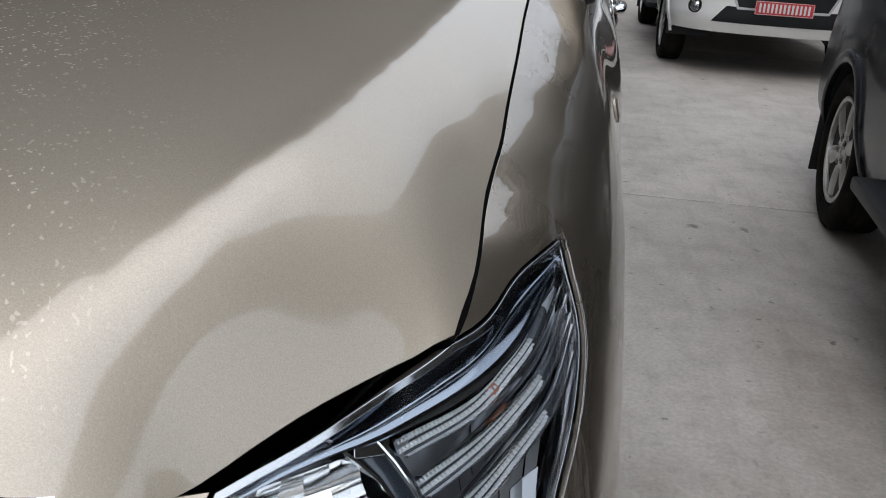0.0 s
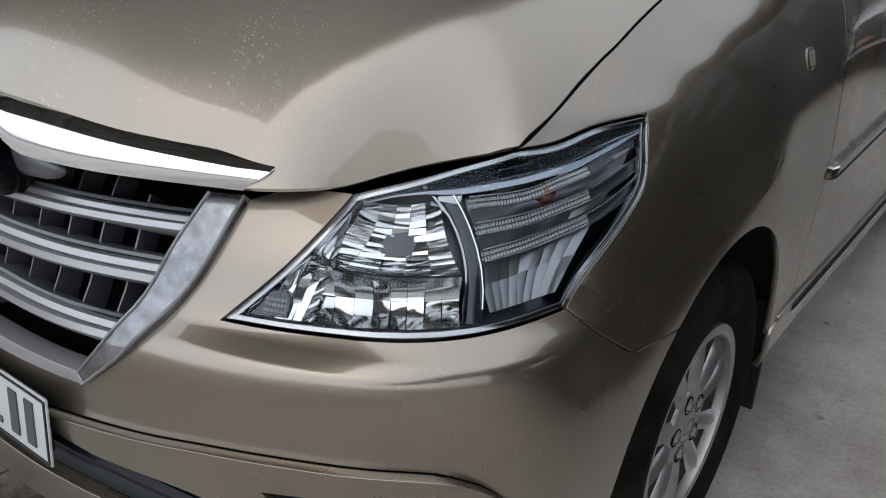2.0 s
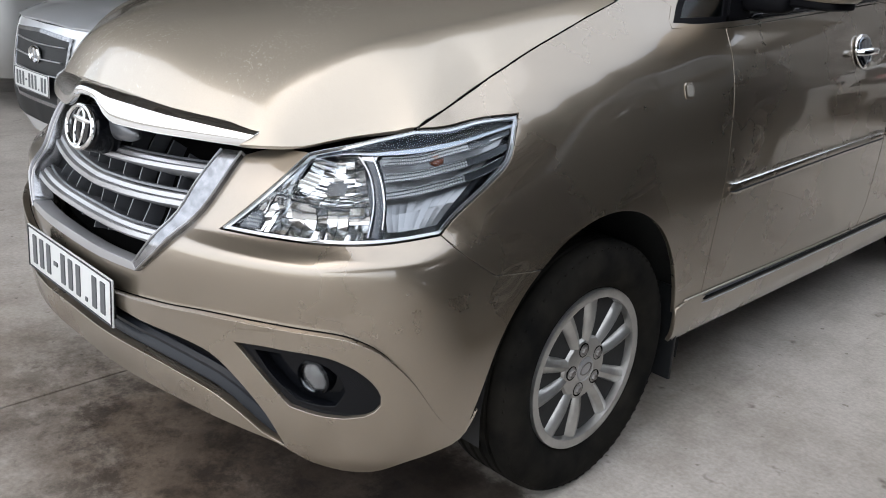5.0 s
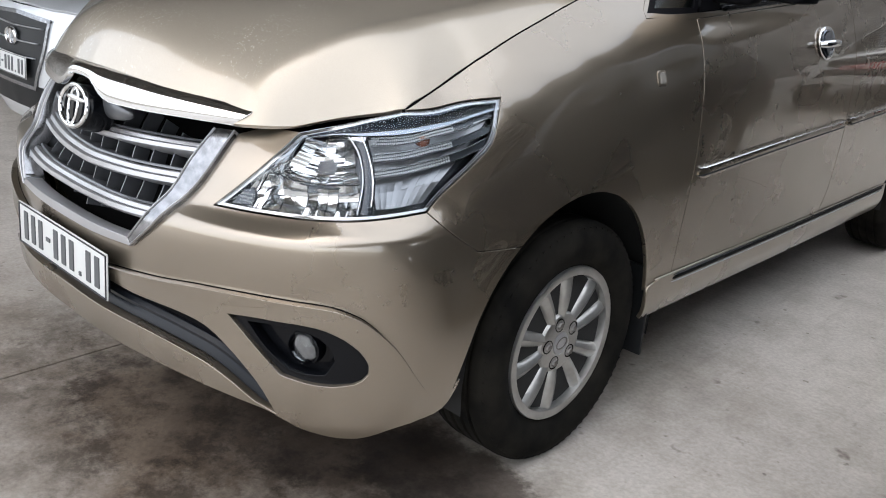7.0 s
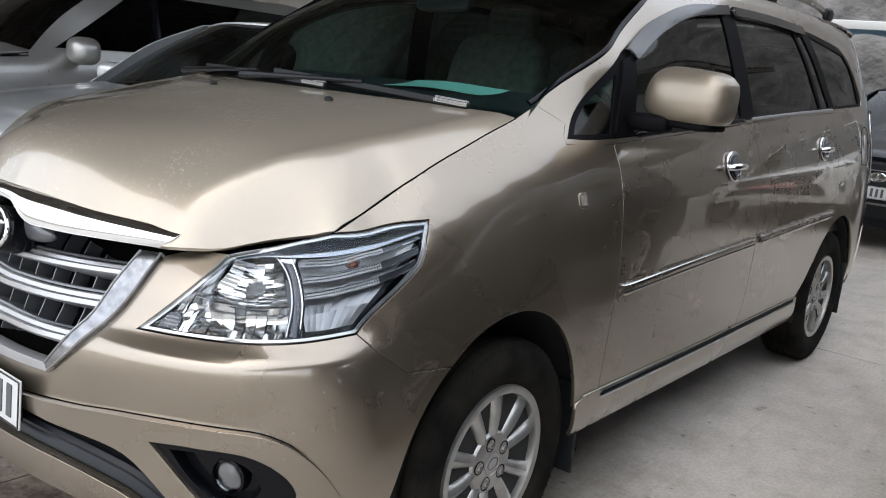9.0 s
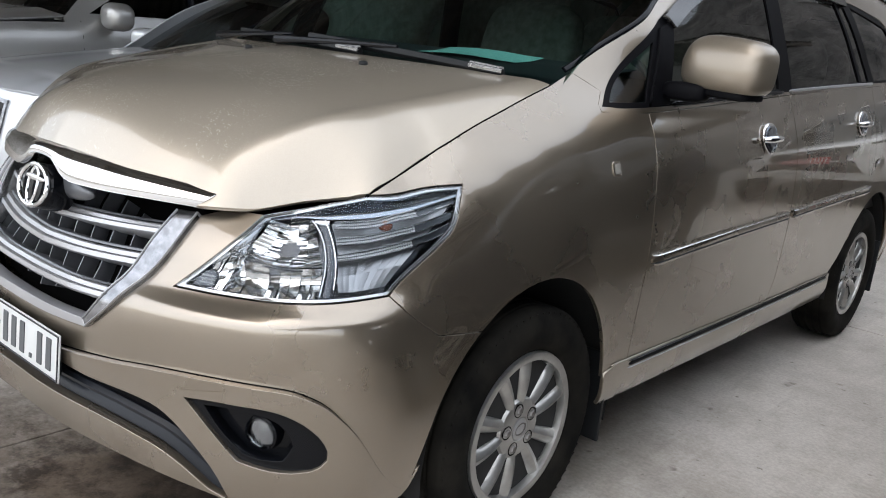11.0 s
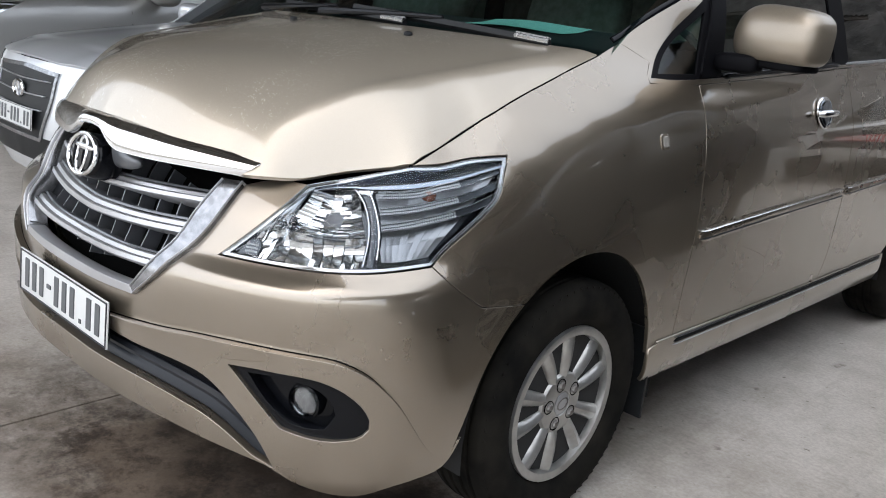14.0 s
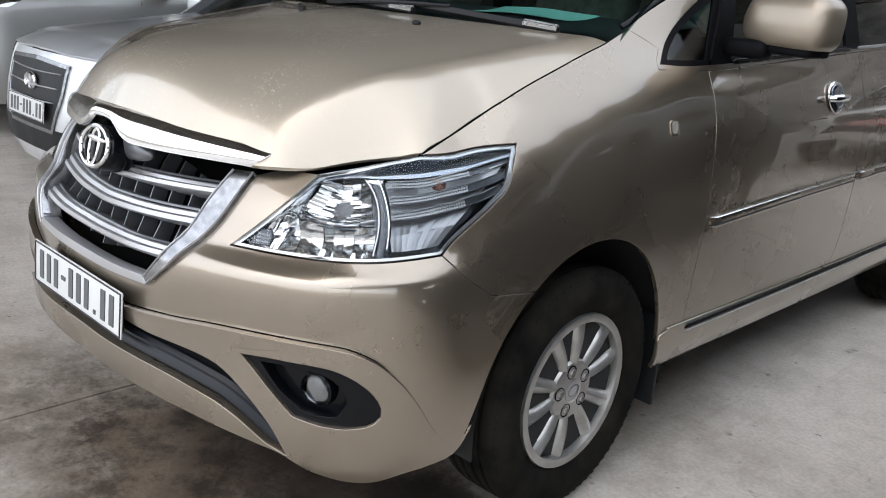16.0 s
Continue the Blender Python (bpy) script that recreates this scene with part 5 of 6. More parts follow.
# headlights
for sgn in (1, -1):
    lamp = new("headlight")
    lamp.parent = car
    fl = sgn < 0
    mir = Matrix.Diagonal((sgn, 1, 1, 1))
    HB = grow(HEADLIGHT, -.003)
    HI = grow(HEADLIGHT, -.0072)
    panel("bezel", HB, SH.surf, BEZEL, lamp, "thin chrome edge", off=-.003, thick=.05, holes=[HI], step=.02, flip=fl)
    panel("housing", HB, SH.surf, LAMP_DARK, lamp, off=-.052, thick=0, flip=fl)
    panel("lens", grow(HEADLIGHT, -.0035), SH.surf, LENS, lamp, "clear polycarbonate lens", off=.003, thick=.004, step=.02, flip=fl).visible_shadow = False
    top_e = [(.655, .884), (.700, .896), (.775, .907), (.86, .918), (.985, .934), (1.08, .949), (1.156, .958), (1.222, .963)]
    low_e = [(.660, .876), (.705, .884), (.765, .889), (.84, .890), (.955, .897), (1.05, .911), (1.13, .926), (1.230, .946)]
    # rolled dark chrome strip along the top
    tc, lc = curve(top_e, 8), curve(low_e, 8)
    bm = bmesh.new()
    prev = None
    for qa, qb in zip(tc, lc):
        ws = np.linspace(0, 1, 9)
        q = qa[None] * (1 - ws)[:, None] + qb[None] * ws[:, None]
        p, n = place(SH.surf, q)
        p = (p + n * (-.034 + .029 * np.sin(np.pi * np.clip(ws * .55, 0, 1)))[:, None]) * (sgn, 1, 1)
        row = [bm.verts.new(v) for v in p]
        if prev:
            for k in range(8):
                bm.faces.new((prev[k], row[k], row[k + 1], prev[k + 1]))
        prev = row
    part("upper_reflector", bm, NAVY_CHROME, lamp, "dark blue chrome strip", 60)
    # two arcs between the bowl and the outer lamps: a fine bright one, a broad dark one with a chrome back
    arc = [(.763, .900), (.811, .869), (.831, .837), (.834, .801), (.822, .752)]
    for pts, prof, mat, nm, o in ((arc, [(-.0013, -.04), (.0013, -.04), (.0013, 0), (-.0013, 0)], BEZEL, "divider_edge", -.010),
                                  ([(.805, .897), (.838, .868), (.851, .835), (.853, .80), (.843, .752)], d_profile(.024, .008, -.03), DIVIDER, "divider", -.020),
                                  ([(.826, .890), (.847, .866), (.860, .835), (.863, .80), (.857, .766)], d_profile(.004, .005, -.02), CHROME, "divider_edge", -.014)):
        p, n = place(SH.surf, along(pts), o)
        bm = bmesh.new()
        sweep(bm, p * (sgn, 1, 1), n * (sgn, 1, 1), prof)
        part(nm, bm, mat, lamp)

    block = loop([(.792, .884), (.836, .880)], [(.836, .880), (.846, .893)], [(.846, .893), (.800, .899)], [(.800, .899), (.792, .884)], step=.006)
    panel("divider_cap", block, SH.surf, BEZEL, lamp, "small bright chrome cap", off=-.010, thick=.01, step=.01, flip=fl)

    def facets(name, corners, nu, nv, depth, tilt, bulge, seed, label=""):
        """A mirror bowl of separate bulging facets between four corners; depth and tilt in metres."""
        rnd = random.Random(seed)
        bm = bmesh.new()
        (a, b_, c_, d_) = [np.array(v) for v in corners]
        for i in range(nu):
            for j in range(nv):
                ta, tb = rnd.uniform(-tilt, tilt), rnd.uniform(-tilt, tilt)
                grid = []
                for y_ in range(4):
                    row = []
                    for x_ in range(4):
                        fu, fv = (i + x_ / 3) / nu, (j + y_ / 3) / nv
                        q = (a * (1 - fu) + b_ * fu) * (1 - fv) + (d_ * (1 - fu) + c_ * fu) * fv
                        w = (x_ / 3 - .5, y_ / 3 - .5)
                        dd = depth * (1 - .55 * ((2 * fu - 1) ** 2 + (2 * fv - 1) ** 2)) + ta * w[0] + tb * w[1] - bulge * (.5 - w[0] ** 2 - w[1] ** 2)
                        p, n = place(SH.surf, [q], -.014 - max(dd, 0))
                        row.append(bm.verts.new(p[0] * (sgn, 1, 1)))
                    grid.append(row)
                for y_ in range(3):
                    for x_ in range(3):
                        bm.faces.new((grid[y_][x_], grid[y_][x_ + 1], grid[y_ + 1][x_ + 1], grid[y_ + 1][x_]))
        part(name, bm, FLUTED if name == "indicator_reflector" else REFLECTOR, lamp, label, 60)
    # bowl above its shelf in flat facets, below it in upright ones; the wedge towards the tip in flutes
    facets("bowl", ((.585, .806), (.826, .806), (.795, .886), (.655, .880)), 5, 11, .042, .0030, .0022, 5, "faceted chrome reflector")
    facets("lower_bowl", ((.600, .741), (.818, .749), (.828, .804), (.588, .802)), 8, 2, .034, .0042, .003, 8, "faceted chrome reflector")
    facets("inner_reflector", ((.556, .740), (.600, .742), (.640, .876), (.590, .822)), 3, 5, .014, .004, .003, 13)
    facets("tip_reflector", ((.512, .740), (.556, .740), (.590, .822), (.545, .775)), 3, 2, .006, .006, .003, 21)
    p, n = place(SH.surf, along([(.585, .808), (.66, .802), (.74, .800), (.824, .806)]), -.030)
    bm = bmesh.new()
    sweep(bm, p * (sgn, 1, 1), n * (sgn, 1, 1), [(-.003, -.03), (.003, -.03), (.003, 0), (-.001, .003), (-.003, 0)])
    part("bowl_shelf", bm, LAMP_DARK, lamp)
    tiny = loop([(.518, .741), (.566, .743)], [(.566, .743), (.568, .762), (.560, .770)], [(.560, .770), (.540, .768)], [(.540, .768), (.518, .741)], step=.006)
    panel("parking_lamp", tiny, SH.surf, LAMP_DARK, lamp, "small dark parking lamp", off=-.009, thick=.02, step=.01, flip=fl)
    bm = bmesh.new()
    for i in range(7):
        for j in range(3):
            c, nn = place(SH.surf, [(.536 + i * .0045, .747 + j * .0065)], -.008)
            super_blob(bm, c[0] * (sgn, 1, 1), (.0018, .0018, .0026), 2, 6, 4)
    part("parking_lens", bm, PRISM, lamp, "fine beaded lens")
    # outer section: three ribbed light strips with chrome lines, and the indicator behind
    facets("indicator_reflector", ((.870, .762), (.990, .772), (1.19, .930), (.850, .885)), 9, 4, .024, .0020, .0016, 31)
    bc, _ = place(SH.surf, [(1.015, .893)], -.030)
    bm = bmesh.new()
    super_blob(bm, Vector(bc[0] * (sgn, 1, 1)), (.016, .016, .013), 2.4, 14, 8)
    part("indicator_bulb", bm, AMBER, lamp, "dull amber indicator bulb")
    for pts in ([(.858, .881), (.968, .888), (1.049, .905), (1.127, .920), (1.226, .943)], [(.866, .853), (.962, .861), (1.041, .875), (1.11, .889), (1.204, .914)], [(.870, .825), (.957, .834), (1.035, .847), (1.097, .861), (1.178, .886)]):
        for dz in (.0068, -.0068):
            p, n = place(SH.surf, along([(u, z + dz) for u, z in pts]), -.007)
            bm = bmesh.new()
            sweep(bm, p * (sgn, 1, 1), n * (sgn, 1, 1), [(-.0011, -.010), (.0011, -.010), (.0011, -.001), (0, .0006), (-.0011, -.001)])
            part("chrome_line", bm, CHROME, lamp)
        p, n = place(SH.surf, along(pts), -.017)
        bm = bmesh.new()
        sweep(bm, p * (sgn, 1, 1), n * (sgn, 1, 1), [(-.007, -.006), (.007, -.006), (.007, 0), (-.007, 0)])
        part("strip_tray", bm, LAMP_DARK, lamp)
        path = along(pts, .0062)
        path = path[:int(len(path) * .66)]
        bm = bmesh.new()
        for r in (-.0028, .0028):
            for u, z in path:
                c, nn = place(SH.surf, [(u, z + r)], -.016)
                e, _ = place(SH.surf, [(u + .0026, z + r)], -.016)
                c, nn, e = c[0], nn[0], e[0]
                t = (e - c)
                b = np.cross(nn, t / np.linalg.norm(t)) * .0025
                vs = [bm.verts.new((c + s1 * t + s2 * b) * (sgn, 1, 1)) for s1, s2 in ((-1, -1), (1, -1), (1, 1), (-1, 1))]
                top = bm.verts.new((c + nn * .0045) * (sgn, 1, 1))
                for k in range(4):
                    bm.faces.new((vs[k], vs[(k + 1) % 4], top))
        part("light_strip", bm, PRISM, lamp, "row of small prisms", 1)

# dark spaces behind the panels: engine bay, arch liners, underbody
bm = bmesh.new()
box(bm, 0, -.20, .58, 1.10, .62, .40)
part("engine_bay", bm, GAP, car)
bm = bmesh.new()
box(bm, 0, 1.45, .36, 1.44, 3.9, .10, .03)
part("underbody", bm, LINER, car, "dark dirty underbody")
bm = bmesh.new()
box(bm, 0, -.60, .42, 1.0, .30, .14, .03)
part("front_crossmember", bm, LINER, car)
for yc in (.02, 2.765):
    for sgn in (1, -1):
        bm = bmesh.new()
        rings = []
        for a in range(-12, 193, 10):
            yy, zz = yc + .405 * math.cos(radians(a)), .318 + .425 * math.sin(radians(a))
            rings.append([bm.verts.new((sgn * x, yy, zz)) for x in (.50, .70, .846)])
        for r0, r1 in zip(rings, rings[1:]):
            for k in range(2):
                bm.faces.new((r0[k], r0[k + 1], r1[k + 1], r1[k]))
        mid = bm.verts.new((sgn * .5, yc, .318))
        for r0, r1 in zip(rings, rings[1:]):
            bm.faces.new((r0[0], r1[0], mid))
        part("arch_liner", bm, LINER, car)
for yc, fl in ((.405, .305), (3.13, .30)):
    for sgn in (1, -1):
        bm = bmesh.new()
        box(bm, sgn * .775, yc - .03, .315, .17, .012, .27, .004, Matrix.Translation((0, 0, 0)))
        part("mud_flap", bm, DARK_PLASTIC, car, "black rubber mud flap")
for yc in (0, 2.75):
    for sgn in (1, -1):
        wheel(car, (sgn * .757, yc, .325), sgn, turn=(14 if yc == 0 else 31))

# side mouldings: grey body, bright edges
for y0, y1, z0, z1 in ((.495, 1.545, .712, .742), (1.585, 2.575, .744, .768)):
    pts = [Y(y0, z0), Y((y0 + y1) / 2, (z0 + z1) / 2 + .002), Y(y1, z1)]
    strip("side_moulding", pts, d_profile(.038, .012), GOLD, car, "body-coloured door moulding", ends=.03)
    for dz in (.0165, -.006):
        strip("moulding_edge", [(u, z + dz) for u, z in pts], d_profile(.0035 if dz > 0 else .007, .0145), CHROME if dz > 0 else DARK_PLASTIC, car, "bright edge" if dz > 0 else "black inset", ends=.02)
strip("sill_moulding", [Y(.46, .404), Y(1.2, .398), Y(2.23, .398)], d_profile(.014, .009), SEAL, car, "black sill moulding with a thin bright edge", ends=.02)
strip("sill_edge", [Y(.46, .4145), Y(1.2, .4085), Y(2.23, .4085)], d_profile(.003, .0105), GLOSS_BLACK, car, ends=.02)
strip("sill_edge", [Y(.46, .393), Y(1.2, .387), Y(2.23, .387)], d_profile(.0022, .0105), SATIN, car, ends=.02)

# belt mouldings
strip("belt_moulding", [Y(.60, 1.1455), Y(1.0, 1.167), Y(1.43, 1.190)], d_profile(.016, .010), GLOSS_BLACK, car, "black window seal", ends=.01)
strip("belt_moulding", [Y(1.50, 1.196), Y(2.0, 1.220), Y(2.50, 1.240)], d_profile(.012, .010), SATIN, car, "bright window seal", ends=.01)

# door handles: bowl, cover and grip
for yh, zh in ((1.262, 1.038), (2.325, 1.073)):
    for sgn in (1, -1):
        h = new("door_handle")
        h.parent = car
        p, n = place(SH.surf, [(SH.sy(yh), zh)], 0)
        c, nn = Vector(p[0] * (sgn, 1, 1)), Vector(n[0] * (sgn, 1, 1))
        M = Matrix.Translation(c) @ nn.to_track_quat("X", "Z").to_matrix().to_4x4()

        def shield(v):
            return Vector((v.x, v.y * (1 - .42 * min(1, -v.z / .06) ** 1.5 if v.z < 0 else 1), v.z))
        bm = bmesh.new()
        super_blob(bm, (.006, 0, -.003), (.010, .060, .054), 2.6, 40, 20, M, shield)
        part("bowl_cover", bm, CHROME, h, "chrome handle surround")
        bm = bmesh.new()
        super_blob(bm, (.0125, 0, -.003), (.0050, .049, .044), 2.6, 36, 16, M, shield)
        part("bowl", bm, NAVY_CHROME, h)
        bm = bmesh.new()
        tube(bm, [M @ Vector((.010 + .022 * math.sin(math.pi * t) ** .35, -.062 + .124 * t, -.006)) for t in np.linspace(0, 1, 13)], [.009] + [.0125] * 11 + [.009], 12)
        part("grip", bm, CHROME, h)

# side marker lamp on the wing
for sgn in (1, -1):
    p, n = place(SH.surf, [(SH.sy(.285), .982)], 0)
    c, nn = Vector(p[0] * (sgn, 1, 1)), Vector(n[0] * (sgn, 1, 1))
    m = Matrix.Translation(c) @ nn.to_track_quat("X", "Z").to_matrix().to_4x4()
    mk = new("side_marker")
    mk.parent = car
    bm = bmesh.new()
    super_blob(bm, (0, 0, 0), (.004, .020, .021), 4, m=m)
    part("surround", bm, GOLD, mk)
    bm = bmesh.new()
    super_blob(bm, (.002, 0, 0), (.0030, .0145, .0155), 4, m=m)
    part("marker_lens", bm, FROSTED, mk, "frosted clear lens")

# door mirrors
for sgn in (1, -1):
    mir = new("door_mirror")
    mir.parent = car
    # the right-hand mirror is folded back
    m = Matrix.Diagonal((sgn, 1, 1, 1)) @ (Matrix.Translation((.957, .615, 1.268)) @ Matrix.Rotation(radians(-10), 4, "Z") if sgn > 0 else Matrix.Translation((.905, .74, 1.270)) @ Matrix.Rotation(radians(72), 4, "Z")) @ Matrix.Rotation(radians(2), 4, "Y")

    def cap_shape(v):
        k = (v.x + .12) / .24
        up = max(v.z, 0) / .082
        return Vector((v.x + .016 * up * (1 - k), v.y * (1 - .12 * k) * (1 - .18 * up) if v.y < 0 else min(v.y, .035), v.z * (1.0 - .08 * k) if v.z > 0 else max(v.z, -.066)))
    bm = bmesh.new()
    super_blob(bm, (0, 0, 0), (.126, .085, .082), 3.4, 52, 32, m, cap_shape)
    part("mirror_cap", bm, MIRROR_PAINT, mir)
    bm = bmesh.new()
    super_blob(bm, (-.012, .004, -.074), (.110, .064, .014), 4.0, 32, 12, m)
    part("mirror_base", bm, SEAL, mir, "matt black underside")
    bm = bmesh.new()
    super_blob(bm, (.005, .037, .0), (.108, .006, .056), 4, 28, 10, m)
    part("mirror_glass", bm, CHROME, mir, "mirror glass")
    bm = bmesh.new()
    super_blob(bm, (sgn * .862, .575, 1.188), (.065, .034, .026), 4.0, 20, 10)
    part("mirror_arm", bm, SEAL, mir)
    post = loop([Y(.49, 1.14), Y(.585, 1.146)], [Y(.585, 1.146), Y(.64, 1.375)], [Y(.64, 1.375), Y(.565, 1.35)], [Y(.565, 1.35), Y(.49, 1.14)])
    panel("mirror_post", post, SH.surf, SEAL, mir, "matt black corner post", off=.004, thick=.012, flip=sgn < 0)

# smoked rain guards over the door windows
v1 = loop([Y(.60, 1.385), Y(.80, 1.482), Y(1.05, 1.545), Y(1.375, 1.578)], [Y(1.375, 1.578), Y(1.37, 1.548)], [Y(1.37, 1.548), Y(1.08, 1.516), Y(.85, 1.455), Y(.635, 1.355)], [Y(.635, 1.355), Y(.60, 1.385)])
v2 = loop([Y(1.42, 1.578), Y(1.8, 1.582), Y(2.19, 1.572)], [Y(2.19, 1.572), Y(2.20, 1.540)], [Y(2.20, 1.540), Y(1.8, 1.552), Y(1.43, 1.550)], [Y(1.43, 1.550), Y(1.42, 1.578)])
for v in (v1, v2):
    both("rain_guard", v, VISOR, "smoked acrylic rain guard", off=.014, thick=.014)

# roof rails
for sgn in (1, -1):
    rr = new("roof_rail")
    rr.parent = car
    ys = np.linspace(1.25, 2.95, 20)
    bm = bmesh.new()
    tube(bm, [(sgn * (.605 - .02 * ((y - 2.1) / .85) ** 2), y, 1.725 - .035 * abs((y - 2.1) / .85) ** 6) for y in ys], .014, 10, squash=1.3)
    part("rail", bm, GOLD, rr)
    for yy in (1.27, 2.1, 2.93):
        bm = bmesh.new()
        super_blob(bm, (sgn * .60, yy, 1.69), (.018, .055, .032), 2.8)
        part("rail_foot", bm, DARK_PLASTIC, rr)

# cowl, wipers and washer jets
bm = bmesh.new()
rows = []
for x in np.linspace(-.665, .665, 29):
    k = (x / .72) ** 2
    yb = .030 + .115 * k
    rows.append([bm.verts.new((x, yb + d, z - .018 * k)) for d, z in ((-.03, 1.150), (.0, 1.176), (.05, 1.180), (.075, 1.198), (.12, 1.205))])
for a, b in zip(rows, rows[1:]):
    for k in range(4):
        bm.faces.new((a[k], b[k], b[k + 1], a[k + 1]))
part("cowl", bm, DARK_PLASTIC, car, "matt black scuttle panel")
for x0, x1, xp in ((-.16, .565, -.02), (-.60, .10, -.50)):
    wp = new("wiper")
    wp.parent = car
    xs = np.linspace(x0, x1, 16)
    q = np.stack([xs, np.linspace(-.002, -.044, 16)], 1)
    p, n = place(screen_surf, q, .024)
    bm = bmesh.new()
    sweep(bm, p, n, [(-.007, -.012), (.007, -.012), (.010, .002), (0, .012), (-.010, .002)])
    part("blade", bm, DARK_PLASTIC, wp)
    pa, na = place(screen_surf, np.stack([np.linspace(x0 - .12, xs[8], 8), np.linspace(-.050, -.020, 8)], 1), .036)
    bm = bmesh.new()
    tube(bm, pa, [.013, .012, .010, .009, .008, .008, .007, .006], 8)
    part("arm", bm, GLOSS_BLACK, wp)
    bm = bmesh.new()
    sweep(bm, p[-3:], n[-3:], [(-.009, .004), (.009, .004), (.008, .011), (-.008, .011)])
    part("wiper_sticker", bm, STICKER, wp, "worn silver label")
for x in (.252, -.252):
    bm = bmesh.new()
    b_ = bonnet_surf(np.array([[x, -.083]]))[0]
    super_blob(bm, (x, -.083, b_[2] + .003), (.013, .010, .008), 2.5, 16, 8)
    part("washer_jet", bm, DARK_PLASTIC, car)

# cabin: dashboard, wheel, seats, mirror, lining
bm = bmesh.new()
prev = None
for x in np.linspace(-.655, .655, 15):
    k = (x / .72) ** 2
    row = [bm.verts.new((x, y + .08 * k * (y < .4), z)) for y, z in ((.13, 1.165), (.35, 1.185), (.52, 1.212), (.66, 1.228), (.74, 1.20), (.78, 1.10), (.76, .85))]
    if prev:
        for a in range(6):
            bm.faces.new((prev[a], row[a], row[a + 1], prev[a + 1]))
    prev = row
part("dashboard", bm, DASH, car)
bm = bmesh.new()
wm = Matrix.Translation((.37, .93, 1.10)) @ Matrix.Rotation(radians(-90), 4, "Z") @ Matrix.Rotation(radians(-28), 4, "Y")
pr = [(.185 + .014 * math.cos(a), .014 * math.sin(a)) for a in (2 * math.pi * k / 8 for k in range(8))]
lathe(bm, pr, 32, wm, True)
super_blob(bm, (0, 0, 0), (.03, .07, .06), 2.5, 16, 10, wm)
box(bm, 0, .1, 0, .012, .14, .03, .004, wm)
box(bm, 0, -.1, 0, .012, .14, .03, .004, wm)
part("steering_wheel", bm, DASH, car)


def car_seat(x, y, w=.50):
    s = new("car_seat")
    s.parent = car
    bm = bmesh.new()
    super_blob(bm, (x, y - .22, .80), (w / 2, .26, .09), 4)
    part("seat_cushion", bm, SEAT, s)
    bm = bmesh.new()
    super_blob(bm, (0, 0, .31), (w / 2, .075, .33), 4.5, m=Matrix.Translation((x, y, .82)) @ Matrix.Rotation(radians(-14), 4, "X"))
    part("seat_back", bm, SEAT, s)
    bm = bmesh.new()
    super_blob(bm, (x, y + .20, 1.50), (.125, .05, .085), 3.5)
    part("headrest", bm, SEAT, s)
    bm = bmesh.new()
    for dx in (-.05, .05):
        tube(bm, [(x + dx, y + .17, 1.38), (x + dx, y + .195, 1.46)], .006, 6)
    part("headrest_posts", bm, STEEL, s)


for xx, yy, ww in ((.37, 1.42, .5), (-.37, 1.42, .5), (.34, 2.25, .62), (-.34, 2.25, .62), (0, 2.95, 1.1)):
    car_seat(xx, yy, ww)
bm = bmesh.new()
super_blob(bm, (0, .66, 1.50), (.115, .018, .034), 3.5)
tube(bm, [(0, .68, 1.51), (0, .72, 1.60)], .008, 6)
part("cabin_mirror", bm, DASH, car)
panel("headlining", loop([(-.60, 1.10), (.60, 1.10)], [(.60, 1.10), (.60, 3.35)], [(.60, 3.35), (-.60, 3.35)], [(-.60, 3.35), (-.60, 1.10)], step=.1), lambda q: roof_surf(q) - (0, 0, .035), SEAT, car, step=.15, thick=0)
bm = bmesh.new()
box(bm, 0, 1.9, .66, 1.60, 2.6, .06)
part("cabin_floor", bm, DASH, car)
for sgn in (1, -1):
    bm = bmesh.new()
    box(bm, sgn * .775, 1.75, .90, .03, 2.4, .44, .01)
    part("door_trim", bm, SEAT, car)

# rear: lamps, spoiler, fuel flap
both("tail_lamp", loop([Y(3.36, .86), Y(3.47, .86)], [Y(3.47, .86), Y(3.46, 1.22)], [Y(3.46, 1.22), Y(3.37, 1.24)], [Y(3.37, 1.24), Y(3.34, 1.05), Y(3.36, .86)]), LENS, "clear and red tail lamp", off=.010, thick=.012)
both("tail_lamp_back", loop([Y(3.365, .87), Y(3.465, .87)], [Y(3.465, .87), Y(3.455, 1.21)], [Y(3.455, 1.21), Y(3.375, 1.23)], [Y(3.375, 1.23), Y(3.345, 1.05), Y(3.365, .87)]), REFLECTOR, off=.003)
strip("fuel_flap_line", [Y(2.99, .98), Y(3.13, .98), Y(3.13, 1.14), Y(2.99, 1.14), Y(2.99, .98)], [(-.0015, 0), (.0015, 0), (.0015, .0012), (-.0015, .0012)], GAP, car, mirror=False)
bm = bmesh.new()
super_blob(bm, (0, 3.44, 1.685), (.60, .13, .022), 3.2, 40, 10, None, lambda v: Vector((v.x, v.y, v.z - .05 * (abs(v.x) / .6) ** 3)))
part("rear_spoiler", bm, GOLD, car)
rw = loop([(SH.sy(3.42) + .12, 1.12), (SH.len, 1.12)], [(SH.len, 1.12), (SH.len, 1.55)], [(SH.len, 1.55), (SH.sy(3.42) + .12, 1.53)], [(SH.sy(3.42) + .12, 1.53), (SH.sy(3.42) + .12, 1.12)], step=.05)
both("rear_window", rw, TINTED, off=.006, step=.08)
